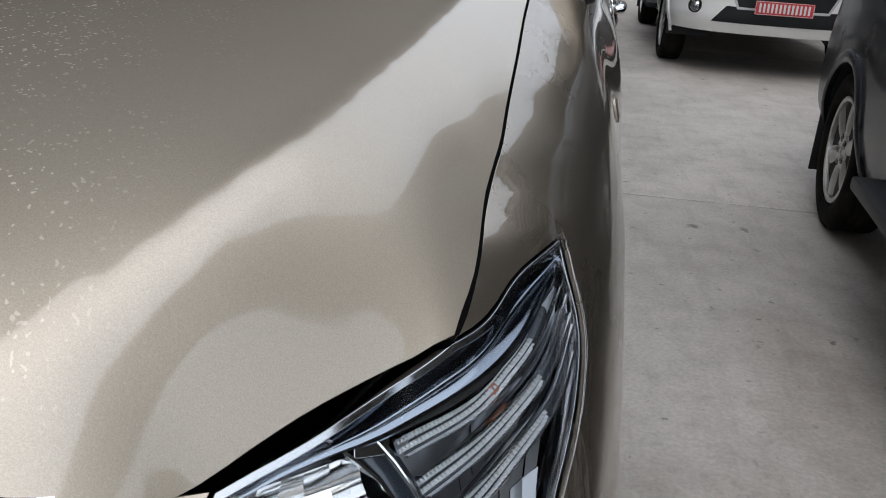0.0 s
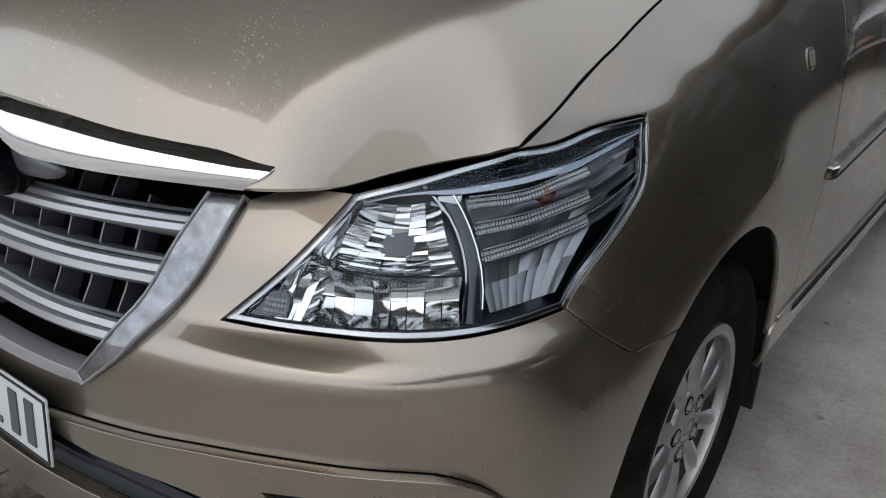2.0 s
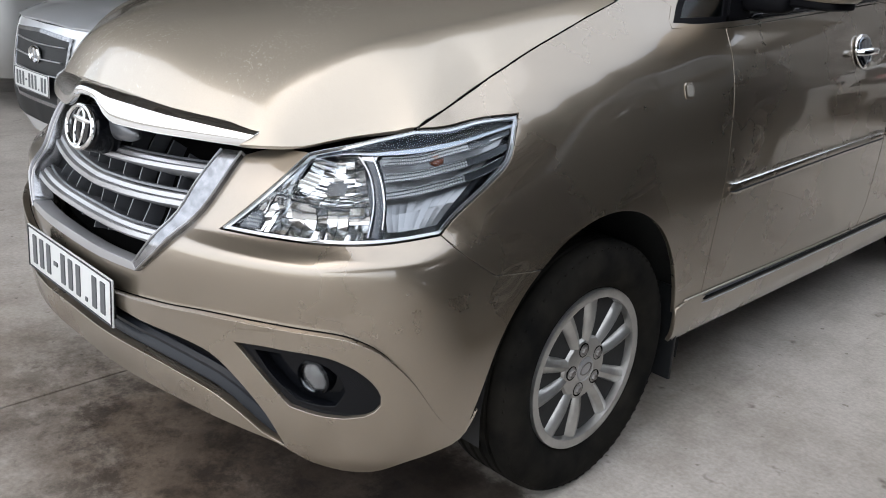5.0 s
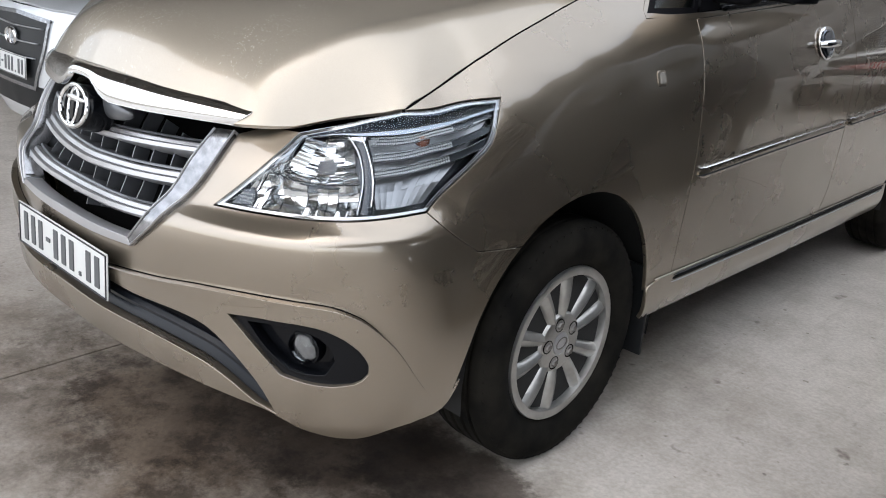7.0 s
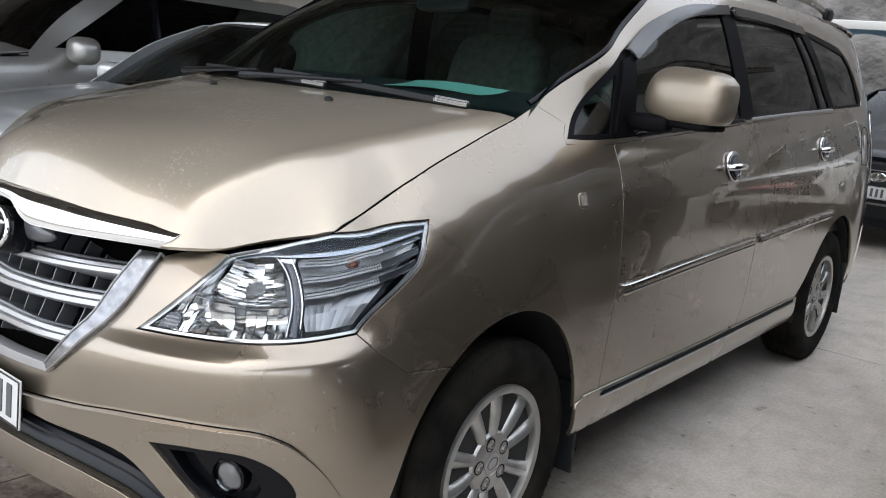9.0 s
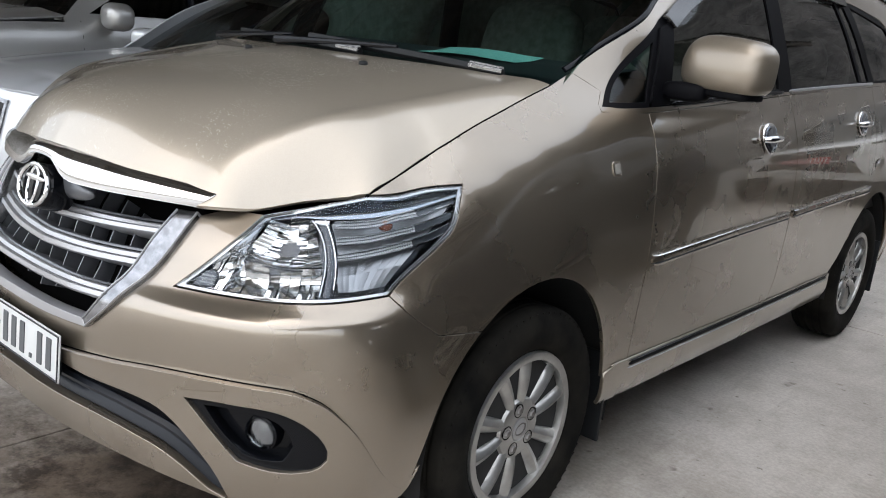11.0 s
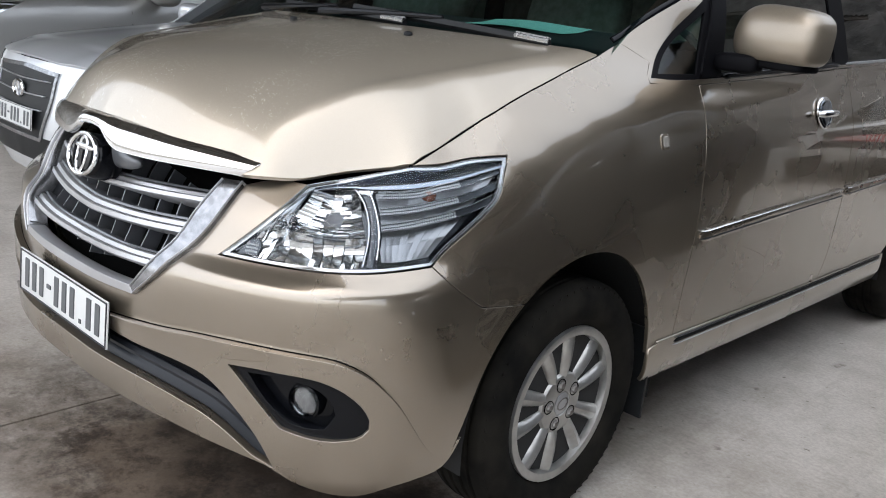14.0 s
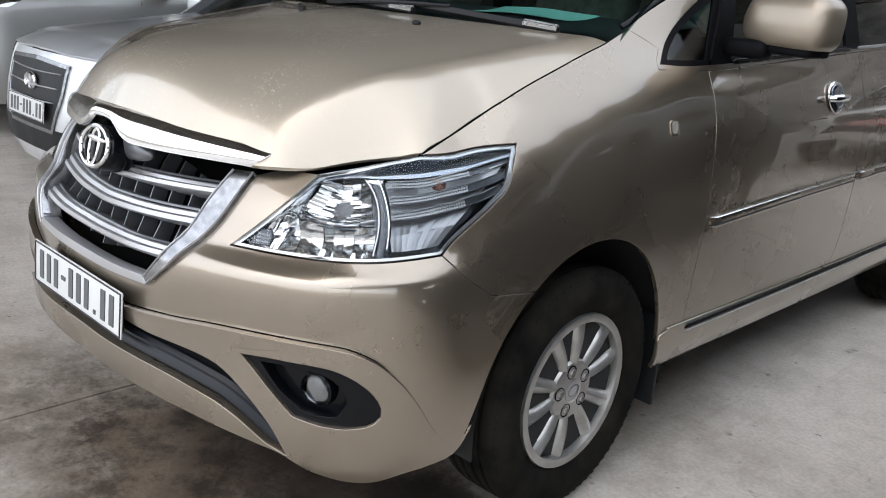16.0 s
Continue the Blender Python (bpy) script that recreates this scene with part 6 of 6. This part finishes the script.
strip("pillar_seal", [Y(.22, 1.220), Y(.28, 1.247), Y(.46, 1.348), Y(.82, 1.553), Y(1.06, 1.640)], d_profile(.016, .005), GLOSS_BLACK, car, "black windscreen seal", off=-.002)

# a sheet of paper on the dashboard, and a note beside it
bm = bmesh.new()
vs = [bm.verts.new(c) for c in ((-.075, .475, 1.2085), (.325, .485, 1.2105), (.345, .615, 1.2325), (-.045, .605, 1.2325))]
bm.faces.new(vs)
bmesh.ops.subdivide_edges(bm, edges=bm.edges[:], cuts=6, use_grid_fill=True)
for v in bm.verts:
    v.co.z += .004 + .004 * math.sin(v.co.x * 14) + .003 * math.sin(v.co.y * 31)
bmesh.ops.solidify(bm, geom=bm.faces[:], thickness=.0008)
tagged(part("paper_sheet", bm, PAPER, None), label="pale green printed sheet lying on the dashboard", category="paper")

# the dark joint between bonnet and wing, and the scuttle corners
strip("bonnet_joint", JOINT_UZ, [(-.0025, -.03), (.0035, -.03), (.0035, -.0015), (-.0025, .0003)], GAP, car, "black joint")


# ---- the other parked cars ----
def parked_car(name, at, rz, paint, dims, label, group="", wheels=(), nose=.0, style="saloon", glass=None, glyph="000-000.00", plate_paint=None, plate_ink=None, alloy=None):
    """A car with its nose at y = 0 pointing to -y. dims: length, width, height, wheelbase, front overhang, bonnet height, belt height, tyre radius, clearance."""
    L, W, H, WB, FO, HB, BELT, TR, CL = dims
    w = W / 2
    ob = thing(name, at, rz, label, "car", group)
    tall = style != "saloon"
    plan = [(0, 0), (w * .35, .015), (w * .62, .07), (w * .82, .17), (w * .95, .34), (w * .985, .6), (w, 1.0), (w, L * .5), (w * .995, L - .8), (w * .96, L - .35), (w * .82, L - .1), (w * .5, L - .02), (0, L)]
    tum = (H - BELT) * .36
    lowp = [(CL, .05), (CL + .12, .012), (.55, 0), (BELT * .8, .006)]
    side = lowp + [(BELT, .05), (BELT + .05, .065), (H - .12, .05 + tum * .8), (H - .03, .09 + tum)]
    nz = HB - .10
    front = [(CL, .06), (CL + .10, .015), (.45, 0), (nz * .82, .03), (nz, .075), (nz + .06, .14), (HB + .05, .25)]
    frside = [(CL, .03), (CL + .12, .005), (.5, 0), (nz * .85, .012), (nz, .04), (HB - .01, .10), (HB + .06, .18)]
    mid = lowp + [(HB - .02, .035), (HB + .05, .085), (BELT + .08, .15), (H, .5)]
    rear = [(CL, .05), (CL + .1, .01), (.6, 0), (BELT, .06), (H - .3, .16 if tall else .5), (H - .05, .30 if tall else 1.0)]
    sh = Shell(plan, [((0, 0), front), ((w * .82, .17), front), ((w * .97, .45), frside), ((w, FO + .35), mid), ((w, FO + .95), side), ((w, L - 1.2), side), ((w * .96, L - .35), rear), ((0, L), rear)], .02)
    y_ = lambda y, z: (sh.sy(y), z)
    f_ = lambda x, y, z: (sh.at(x, y), z)

    def pan(nm, out, mat, lab="", flips=(False, True), **kw):
        return [panel(nm, out, sh.surf, mat, ob, lab, flip=fl, **kw) for fl in flips]
    yw1, yw2, ar = FO, FO + WB, TR + .055
    arcs = [[y_(yc + ar * math.cos(radians(a)), TR + ar * math.sin(radians(a))) for a in range(-6, 187, 12)] for yc in (yw1, yw2)]
    ys0 = FO + .42
    top = [y_(ys0, HB + .015), y_(FO * .8, HB - .02), f_(w * .9, .33, HB - .07)]
    hl = loop([f_(w * .60, .06, nz - .06), f_(w * .80, .16, nz - .075), f_(w * .97, .45, nz - .05)], [f_(w * .97, .45, nz - .05), f_(w * .985, .62, nz + .045)], [f_(w * .985, .62, nz + .045), f_(w * .9, .28, nz + .035), f_(w * .66, .08, nz + .0)], [f_(w * .66, .08, nz + .0), f_(w * .60, .06, nz - .06)])
    belt = [y_(ys0, BELT - .02), y_(L * .5, BELT + .0), y_(L - .5, BELT + .03)]
    u_r = sh.sy(L - .45)
    body = loop([(0, CL), f_(w * .82, .17, CL), y_(yw1 - ar - .02, CL)], [y_(yw1 - ar - .02, CL), arcs[0][-1]], arcs[0][::-1], [arcs[0][0], y_(yw1 + ar + .02, CL)], [y_(yw1 + ar + .02, CL), y_(yw2 - ar - .02, CL)],
                [y_(yw2 - ar - .02, CL), arcs[1][-1]], arcs[1][::-1], [arcs[1][0], (u_r, CL + .06)], [(u_r, CL + .06), (sh.len, CL + .06)], [(sh.len, CL + .06), (sh.len, BELT)], [(sh.len, BELT), (u_r, BELT + .03)],
                belt[::-1], [y_(ys0, BELT - .02), y_(ys0, HB + .015)], top, [f_(w * .9, .33, HB - .07), f_(w * .5, .04, nz), (0, nz - .005)], [(0, nz - .005), (0, CL)], step=.04)
    gr_w, gr_t, gr_b = (w * .40, nz - .05, .42) if style == "saloon" else (w * .52, nz - .02, .42 if style != "suv" else .58)
    grl = loop([(0, gr_t), f_(gr_w, .03, gr_t - .015)], [f_(gr_w, .03, gr_t - .015), f_(gr_w * .95, .03, (gr_t + gr_b) / 2), f_(gr_w * .75, .02, gr_b)], [f_(gr_w * .75, .02, gr_b), (0, gr_b)], [(0, gr_b), (0, gr_t)], step=.03)
    pan("body_side", body, paint, holes=[hl], step=.06, thick=.02)
    for fl in (False, True):
        lamp = new("headlight")
        lamp.parent = ob
        panel("lamp_back", hl, sh.surf, REFLECTOR, lamp, off=-.03, thick=0, step=.05, flip=fl)
        panel("lamp_lens", hl, sh.surf, LENS, lamp, "clear headlight lens", off=.003, thick=.006, step=.05, flip=fl)
    gl = new("grille")
    gl.parent = ob
    full = grl[grl[:, 0] > .001]
    full = np.vstack([full, (full * (-1, 1))[::-1]])
    panel("grille_back", full, sh.surf, DARK_PLASTIC, gl, off=.006, thick=.02, step=.05)
    ring = grow(full, .018)
    panel("grille_frame", ring, sh.surf, GREY_CHROME if style == "saloon" else SATIN, gl, "bright grille frame", off=.010, thick=.02, holes=[full], step=.05)
    bars_ = 3
    for k in range(bars_):
        z = gr_t - (gr_t - gr_b) * (k + .75) / (bars_ + 1.5)
        g = gr_w * (.93 - .20 * k / bars_)
        p, n = place(sh.surf, along([(-g, z + .008), (0, z), (g, z + .008)], .04), .008)
        bm = bmesh.new()
        sweep(bm, p, n, d_profile(.007 if style == "saloon" else .012, .010))
        part("grille_slat", bm, SATIN if style == "saloon" else GLOSS_BLACK, gl)
    bz = gr_t - (gr_t - gr_b) * .34
    p, n = place(sh.surf, [(0, bz)], .016)
    bm = bmesh.new()
    lathe(bm, [(.046, -.006), (.046, .002), (.041, .008), (.036, .002), (.035, -.004)], 28, Matrix.Translation(p[0]) @ Matrix.Rotation(radians(-90), 4, "Z") @ Matrix.Diagonal((1, 1.55, 1, 1)))
    box(bm, 0, 0, 0, .018, .012, .066, .003, Matrix.Translation(p[0]) @ Matrix.Rotation(radians(18), 4, "Y"))
    part("badge", bm, CHROME, gl, "plain chrome oval badge")
    # lower intake, fog lamps, lip
    li = loop([f_(w * .50, .03, CL + .22), (0, CL + .22)], [(0, CL + .22), (0, CL + .09)], [(0, CL + .09), f_(w * .62, .07, CL + .09)], [f_(w * .62, .07, CL + .09), f_(w * .50, .03, CL + .22)], step=.03)
    pan("lower_intake", li, DARK_PLASTIC, off=.004, thick=.012, step=.05)
    for sgn in (1, -1):
        p, n = place(sh.surf, [(sh.at(w * .78, .14), CL + .20)], .002)
        c, nn = Vector(p[0] * (sgn, 1, 1)), Vector(n[0] * (sgn, 1, 1))
        m = Matrix.Translation(c) @ nn.to_track_quat("X", "Z").to_matrix().to_4x4()
        fog = new("fog_lamp")
        fog.parent = ob
        bm = bmesh.new()
        lathe(bm, [(.062, -.004), (.058, .008), (.048, .004), (.042, -.01)], 28, m)
        part("fog_ring", bm, DARK_PLASTIC, fog)
        bm = bmesh.new()
        lathe(bm, [(.046, -.006), (.036, .004), (.0005, .008)], 24, m)
        part("fog_lens", bm, REFLECTOR, fog)
    pz = (gr_b + .01) if style == "suv" else gr_b + .085
    p, n = place(sh.surf, [(0, pz)], .022)
    bars_plate(ob, tuple(p[0]), 0, .47, .11, -4, plate_paint, plate_ink, glyph)

    # bonnet, windscreen, roof
    def bon(q):
        x, y = np.abs(q[:, 0]) / (w * .86), q[:, 1]
        zc = HB - .12 + .19 * np.clip((y + .02) / (ys0 + .1), 0, 1.2) ** .75 - .048 * np.exp(-np.clip(y - .06 - .12 * x ** 3, 0, 1) / .09)
        cr = .022 * np.exp(-((x - .62) / .12) ** 2)
        return np.stack([q[:, 0], y, zc + .045 - (.055 + .03 * (y < .3)) * x ** 2.6 + cr * .5], 1)
    bh = loop([(0, .075), (w * .4, .09), (w * .66, .17), (w * .84, .40)], [(w * .84, .40), (w * .86, .7), (w * .85, ys0 + .05)], [(w * .85, ys0 + .05), (w * .4, ys0 - .06), (0, ys0 - .09)], step=.04)
    bh = bh[bh[:, 0] > .001]
    panel("bonnet", np.vstack([bh, (bh * (-1, 1))[::-1]]), bon, paint, ob, step=.05)
    rl = .75 if not tall else .70
    yr0, yr1 = ys0 + rl, (L - .28 if tall else L - 1.35)

    def ws(q):
        x, v = q[:, 0], q[:, 1]
        k = (x / w) ** 2
        return np.stack([x * (1 - .14 * v), ys0 - .06 + .16 * k + (rl + .02) * v, HB + .045 - .03 * k + (H - .04 - HB - .045) * v + .03 * np.sin(np.pi * v) - .02 * k * v], 1)
    panel("windscreen", loop([(-w * .84, 0), (w * .84, 0)], [(w * .84, 0), (w * .84, 1)], [(w * .84, 1), (-w * .84, 1)], [(-w * .84, 1), (-w * .84, 0)], step=.06), ws, glass or TINTED, ob, thick=0, step=.08)
    rw = w - .09 - tum

    def rf(q):
        return np.stack([q[:, 0], q[:, 1], H - .05 * (np.abs(q[:, 0]) / rw) ** 2.4 - .03 * np.clip((yr0 + .3 - q[:, 1]) / .4, 0, 1) ** 2 - .06 * np.clip((q[:, 1] - yr1 + .4) / .5, 0, 1.2) ** 2], 1)
    panel("roof", loop([(-rw, yr0 + .08), (0, yr0 - .04), (rw, yr0 + .08)], [(rw, yr0 + .08), (rw, yr1)], [(rw, yr1), (-rw, yr1)], [(-rw, yr1), (-rw, yr0 + .08)], step=.08), rf, paint, ob, step=.12)
    # side frame with windows
    fr = loop([y_(ys0 - .02, HB + .03), y_(ys0 + rl * .5, (HB + H) / 2 + .03), y_(yr0 + .05, H - .055)], [y_(yr0 + .05, H - .055), y_(L * .55, H - .03), y_(yr1, H - .06)], [y_(yr1, H - .06), y_(L - .47, BELT + .025)], [(sh.sy(L - .47), BELT + .025), y_(L * .5, BELT - .004), y_(ys0, BELT - .022), y_(ys0 - .02, HB + .03)], step=.05)
    wi = loop([y_(ys0 + .20, BELT + .03), y_(L * .5, BELT + .04), y_(L - .85, BELT + .06)], [y_(L - .85, BELT + .06), y_(yr1 - .12, H - .15)], [y_(yr1 - .12, H - .15), y_(L * .5, H - .105), y_(yr0 + .20, H - .13)], [y_(yr0 + .20, H - .13), y_(ys0 + .20, BELT + .03)], step=.05)
    pan("side_frame", fr, paint, holes=[wi], step=.08)
    pan("side_window", wi, glass or TINTED, "dark tinted glass", off=-.006, thick=0, step=.1)
    for sgn in (1, -1):
        bm = bmesh.new()
        ym = L * .5 + .10
        p0, p1 = sh.surf(np.array([(sh.sy(ym - .05), BELT + .03), (sh.sy(ym), H - .11)]))
        tube(bm, [p0 * (sgn, 1, 1), p1 * (sgn, 1, 1)], .035, 8)
        part("door_pillar", bm, GLOSS_BLACK, ob)
        mr = new("door_mirror")
        mr.parent = ob
        bm = bmesh.new()
        mm = Matrix.Translation((sgn * (w + .115), ys0 + .32, BELT + .075)) @ Matrix.Rotation(radians(-8 * sgn), 4, "Z")
        big = 1.4 if style == "mpv" else 1.0
        super_blob(bm, (0, 0, -.05 * (big > 1)), (.115 * big, .075 * big, .075 * big), 2.8, m=mm)
        part("mirror_cap", bm, paint, mr)
        bm = bmesh.new()
        box(bm, 0, -.070, .015, .06, .014, .020, .005, mm)
        part("mirror_indicator", bm, PLATE, mr)
        bm = bmesh.new()
        tube(bm, [(sgn * (w - .08), ys0 + .34, BELT - .0), (sgn * (w + .06), ys0 + .33, BELT + .035)], .026, 8)
        part("mirror_arm", bm, DARK_PLASTIC, mr)
        for yh in (L * .5 - .12, L * .5 + .85):
            p, n = place(sh.surf, [(sh.sy(yh), BELT - .10)], .012)
            bm = bmesh.new()
            super_blob(bm, p[0] * (sgn, 1, 1), (.014, .085, .016), 3, 16, 8)
            part("door_handle", bm, paint, ob)
        for yd in (ys0 + .12, L * .5 + .08, L * .5 + 1.05):
            if yd < yw2 - ar:
                p, n = place(sh.surf, along([(sh.sy(yd), CL + .10), (sh.sy(yd), BELT - .03)], .1), .0)
                bm = bmesh.new()
                sweep(bm, p * (sgn, 1, 1), n * (sgn, 1, 1), [(-.002, -.002), (.002, -.002), (.002, .0008), (-.002, .0008)])
                part("door_gap", bm, GAP, ob)
        for yc in (yw1, yw2):
            wheel(ob, (sgn * (w - .125), yc, TR), sgn, TR, .21, TR * .66, 6 if tall else 8, alloy, turn=20)
            bm = bmesh.new()
            rings = []
            for a in range(-10, 191, 20):
                yy, zz = yc + (ar + .01) * math.cos(radians(a)), TR + (ar + .01) * math.sin(radians(a))
                rings.append([bm.verts.new((sgn * x, yy, zz)) for x in (w - .42, w - .03)])
            for r0, r1 in zip(rings, rings[1:]):
                bm.faces.new((r0[0], r0[1], r1[1], r1[0]))
            hubv = bm.verts.new((sgn * (w - .42), yc, TR))
            for r0, r1 in zip(rings, rings[1:]):
                bm.faces.new((r0[0], r1[0], hubv))
            part("arch_liner", bm, LINER, ob)
        if style == "suv":
            bm = bmesh.new()
            box(bm, sgn * (w + .01), (yw1 + yw2) / 2 - .12, CL + .06, .15, WB - 2 * ar - .50, .05, .015)
            part("side_step", bm, DARK_PLASTIC, ob, "black side step")
            for yc, arc in ((yw1, arcs[0]), (yw2, arcs[1])):
                p, n = place(sh.surf, along(arc, .06), .0)
                bm = bmesh.new()
                sweep(bm, p * (sgn, 1, 1), n * (sgn, 1, 1), d_profile(.055, .018))
                part("arch_flare", bm, paint, ob)
            bm = bmesh.new()
            box(bm, sgn * (w - .12), yw2 + ar - .01, .33, .22, .015, .36, .004)
            part("mud_flap", bm, DARK_PLASTIC, ob)
    for cx, cy, cz, sx, sy, sz in ((0, L * .5, CL + .09, W - .5, L - .5, .14), (0, FO * .9, HB - .22, W - .32, FO, .2), (0, L * .55, BELT - .28, W - .26, L * .5, .3)):
        bm = bmesh.new()
        box(bm, cx, cy, cz, sx, sy, sz, .02)
        part("dark_interior", bm, DASH, ob)
    for sx_, sy_ in ((.36, 2.05), (-.36, 2.05), (.34, 2.9), (-.34, 2.9)):
        bm = bmesh.new()
        super_blob(bm, (sx_, sy_, BELT + .05), (.24, .09, .30), 3.5, 16, 10)
        part("seat_back", bm, DASH, ob)
    return ob


#                     length width height wheelbase overhang bonnet belt tyre clearance
SALOON = (4.44, 1.73, 1.46, 2.60, .84, .90, .95, .305, .20)
MPV = (4.60, 1.78, 1.74, 2.75, .86, 1.06, 1.12, .325, .24)
SUV = (4.55, 1.82, 1.78, 2.66, .82, 1.08, 1.16, .350, .36)
parked_car("silver_saloon", (-2.77, .03, 0), 0, SILVER, SALOON, "silver saloon parked nose out beside the people carrier", "parked cars")
parked_car("grey_people_carrier", (-5.35, .12, 0), 0, GREY, MPV, "warm grey people carrier with dark windows, parked in the shed", "parked cars", style="mpv", glass=clear_glass("almost_black_glass", (0.05, 0.055, 0.06)))
parked_car("white_off_roader", (2.52, 6.55, 0), 0, WHITE, SUV, "white off-roader with a red front plate facing the yard", "parked cars", style="suv", glyph="0000000000000", plate_paint=material("plate_red", (0.45, 0.03, 0.035), 0.4), plate_ink=PLATE)
parked_car("black_off_roader", (2.60, -.72, 0), -4.5, BLACK, SUV, "glossy black off-roader with side steps and flared arches", "parked cars", style="suv")
parked_car("black_saloon", (.20, 6.5, 0), 0, BLACK, SALOON, "glossy black saloon parked behind the people carrier", "parked cars")


# ---- what stands behind the yard ----
LEAF = vary(material("foliage", (0.06, 0.09, 0.04), 0.7), 14, (0.030, 0.048, 0.022), (0.085, 0.115, 0.055))
BARK = vary(material("bark", (0.12, 0.09, 0.07), 0.9), 20, (0.07, 0.055, 0.04), (0.15, 0.12, 0.09))
TARP = grain(vary(material("grey_tarpaulin", (0.12, 0.115, 0.11), 0.8), 1.6, (0.06, 0.058, 0.055), (0.16, 0.15, 0.14)), 3, 0.8, 0.2)


def tree(x, y, h, seed):
    rnd = random.Random(seed)
    t = thing("tree", (x, y, -.16), 0, "leafy tree behind the yard", "tree", "trees behind the yard")
    bm = bmesh.new()
    tube(bm, [(0, 0, 0), (.1, .05, h * .25), (-.05, .1, h * .5), (.05, 0, h * .8)], [.2, .15, .11, .04], 9)
    tips = []
    for k in range(9):
        a, z = rnd.uniform(0, 6.28), h * rnd.uniform(.3, .7)
        r = h * rnd.uniform(.18, .34)
        tip = (r * math.cos(a), r * math.sin(a), z + r * rnd.uniform(.3, .9))
        tube(bm, [(0, .05, z), (tip[0] * .5, tip[1] * .5, (z + tip[2]) / 2 + .1), tip], [.06, .04, .015], 6)
        tips.append(tip)
    part("trunk", bm, BARK, t)
    vs, fs = [], []
    for tip in tips + [(0, 0, h * .9)] * 2:
        for _ in range(620):
            c = Vector(tip) + Vector((rnd.gauss(0, 1), rnd.gauss(0, 1), rnd.gauss(0, .8))) * h * .10
            m = Euler((rnd.uniform(0, 6), rnd.uniform(0, 6), rnd.uniform(0, 6))).to_matrix()
            s = rnd.uniform(.05, .11)
            i = len(vs)
            vs += [c + m @ Vector(p) * s for p in ((-1, 0, 0), (0, -.45, .1), (1, 0, 0), (0, .45, .1))]
            fs.append((i, i + 1, i + 2, i + 3))
    mesh_object("crown", vs, fs, LEAF, t, smooth=False)


rt = random.Random(11)
for k in range(17):
    tree(-26 + k * 3.1 + rt.uniform(-.8, .8), 24 + rt.uniform(-2, 4), rt.uniform(11.0, 14.0), k)
# a tarpaulin-covered heap and a small pale blue hut at the back of the yard
bm = bmesh.new()
bmesh.ops.create_grid(bm, x_segments=70, y_segments=24, size=.5, matrix=Matrix.Diagonal((52, 9, 1, 1)))
for v in bm.verts:
    k = max(0.0, 1 - (v.co.y / 4.5) ** 2)
    v.co.z = k * (9.5 + 2.2 * noise.noise(Vector((v.co.x * .25, v.co.y * .3, 3)))) + .25 * noise.noise(Vector((v.co.x * 1.3, v.co.y * 1.3, 7))) - .25
heap = tagged(part("tarpaulin_mound", bm, TARP, None, smooth_angle=60), label="long mound under a grey tarpaulin behind the yard", category="mound")
heap.location = (2, 19.5, 0)
bm = bmesh.new()
super_blob(bm, (0, 0, 0), (2.1, .8, 2.15), 2.8, 60, 40)
for v in bm.verts:
    v.co.z += .16 * noise.noise(v.co * 1.1) + .06 * noise.noise(v.co * 3.5)
    v.co.y += .14 * noise.noise(v.co * 1.4 + Vector((5, 2, 1)))
bmesh.ops.bisect_plane(bm, geom=bm.verts[:] + bm.edges[:] + bm.faces[:], plane_co=(0, 0, -.1), plane_no=(0, 0, -1), clear_outer=True)
stack = tagged(part("covered_stack", bm, TARP, None, smooth_angle=60), label="stack under a grey tarpaulin in front of the hut", category="stack")
stack.location = (-.9, 11.7, -.06)
HUT_BLUE = vary(material("pale_blue_sheet", (0.35, 0.55, 0.75), 0.6), 3, (0.30, 0.50, 0.70), (0.42, 0.62, 0.80))
hut = thing("hut", (-.7, 13.4, -.16), 8, "small pale blue hut with a white roof", "hut")
bm = bmesh.new()
box(bm, 0, 0, 1.25, 3.0, 1.8, 2.5)
part("wall", bm, HUT_BLUE, hut)
bm = bmesh.new()
box(bm, 0, 0, 2.58, 3.4, 2.2, .12, .02, Matrix.Rotation(radians(5), 4, "X"))
part("roof", bm, WHITE, hut, "white sheet roof")
bm = bmesh.new()
box(bm, -.7, -.91, .86, .72, .04, 1.66, .01)
part("door", bm, SLATE, hut)
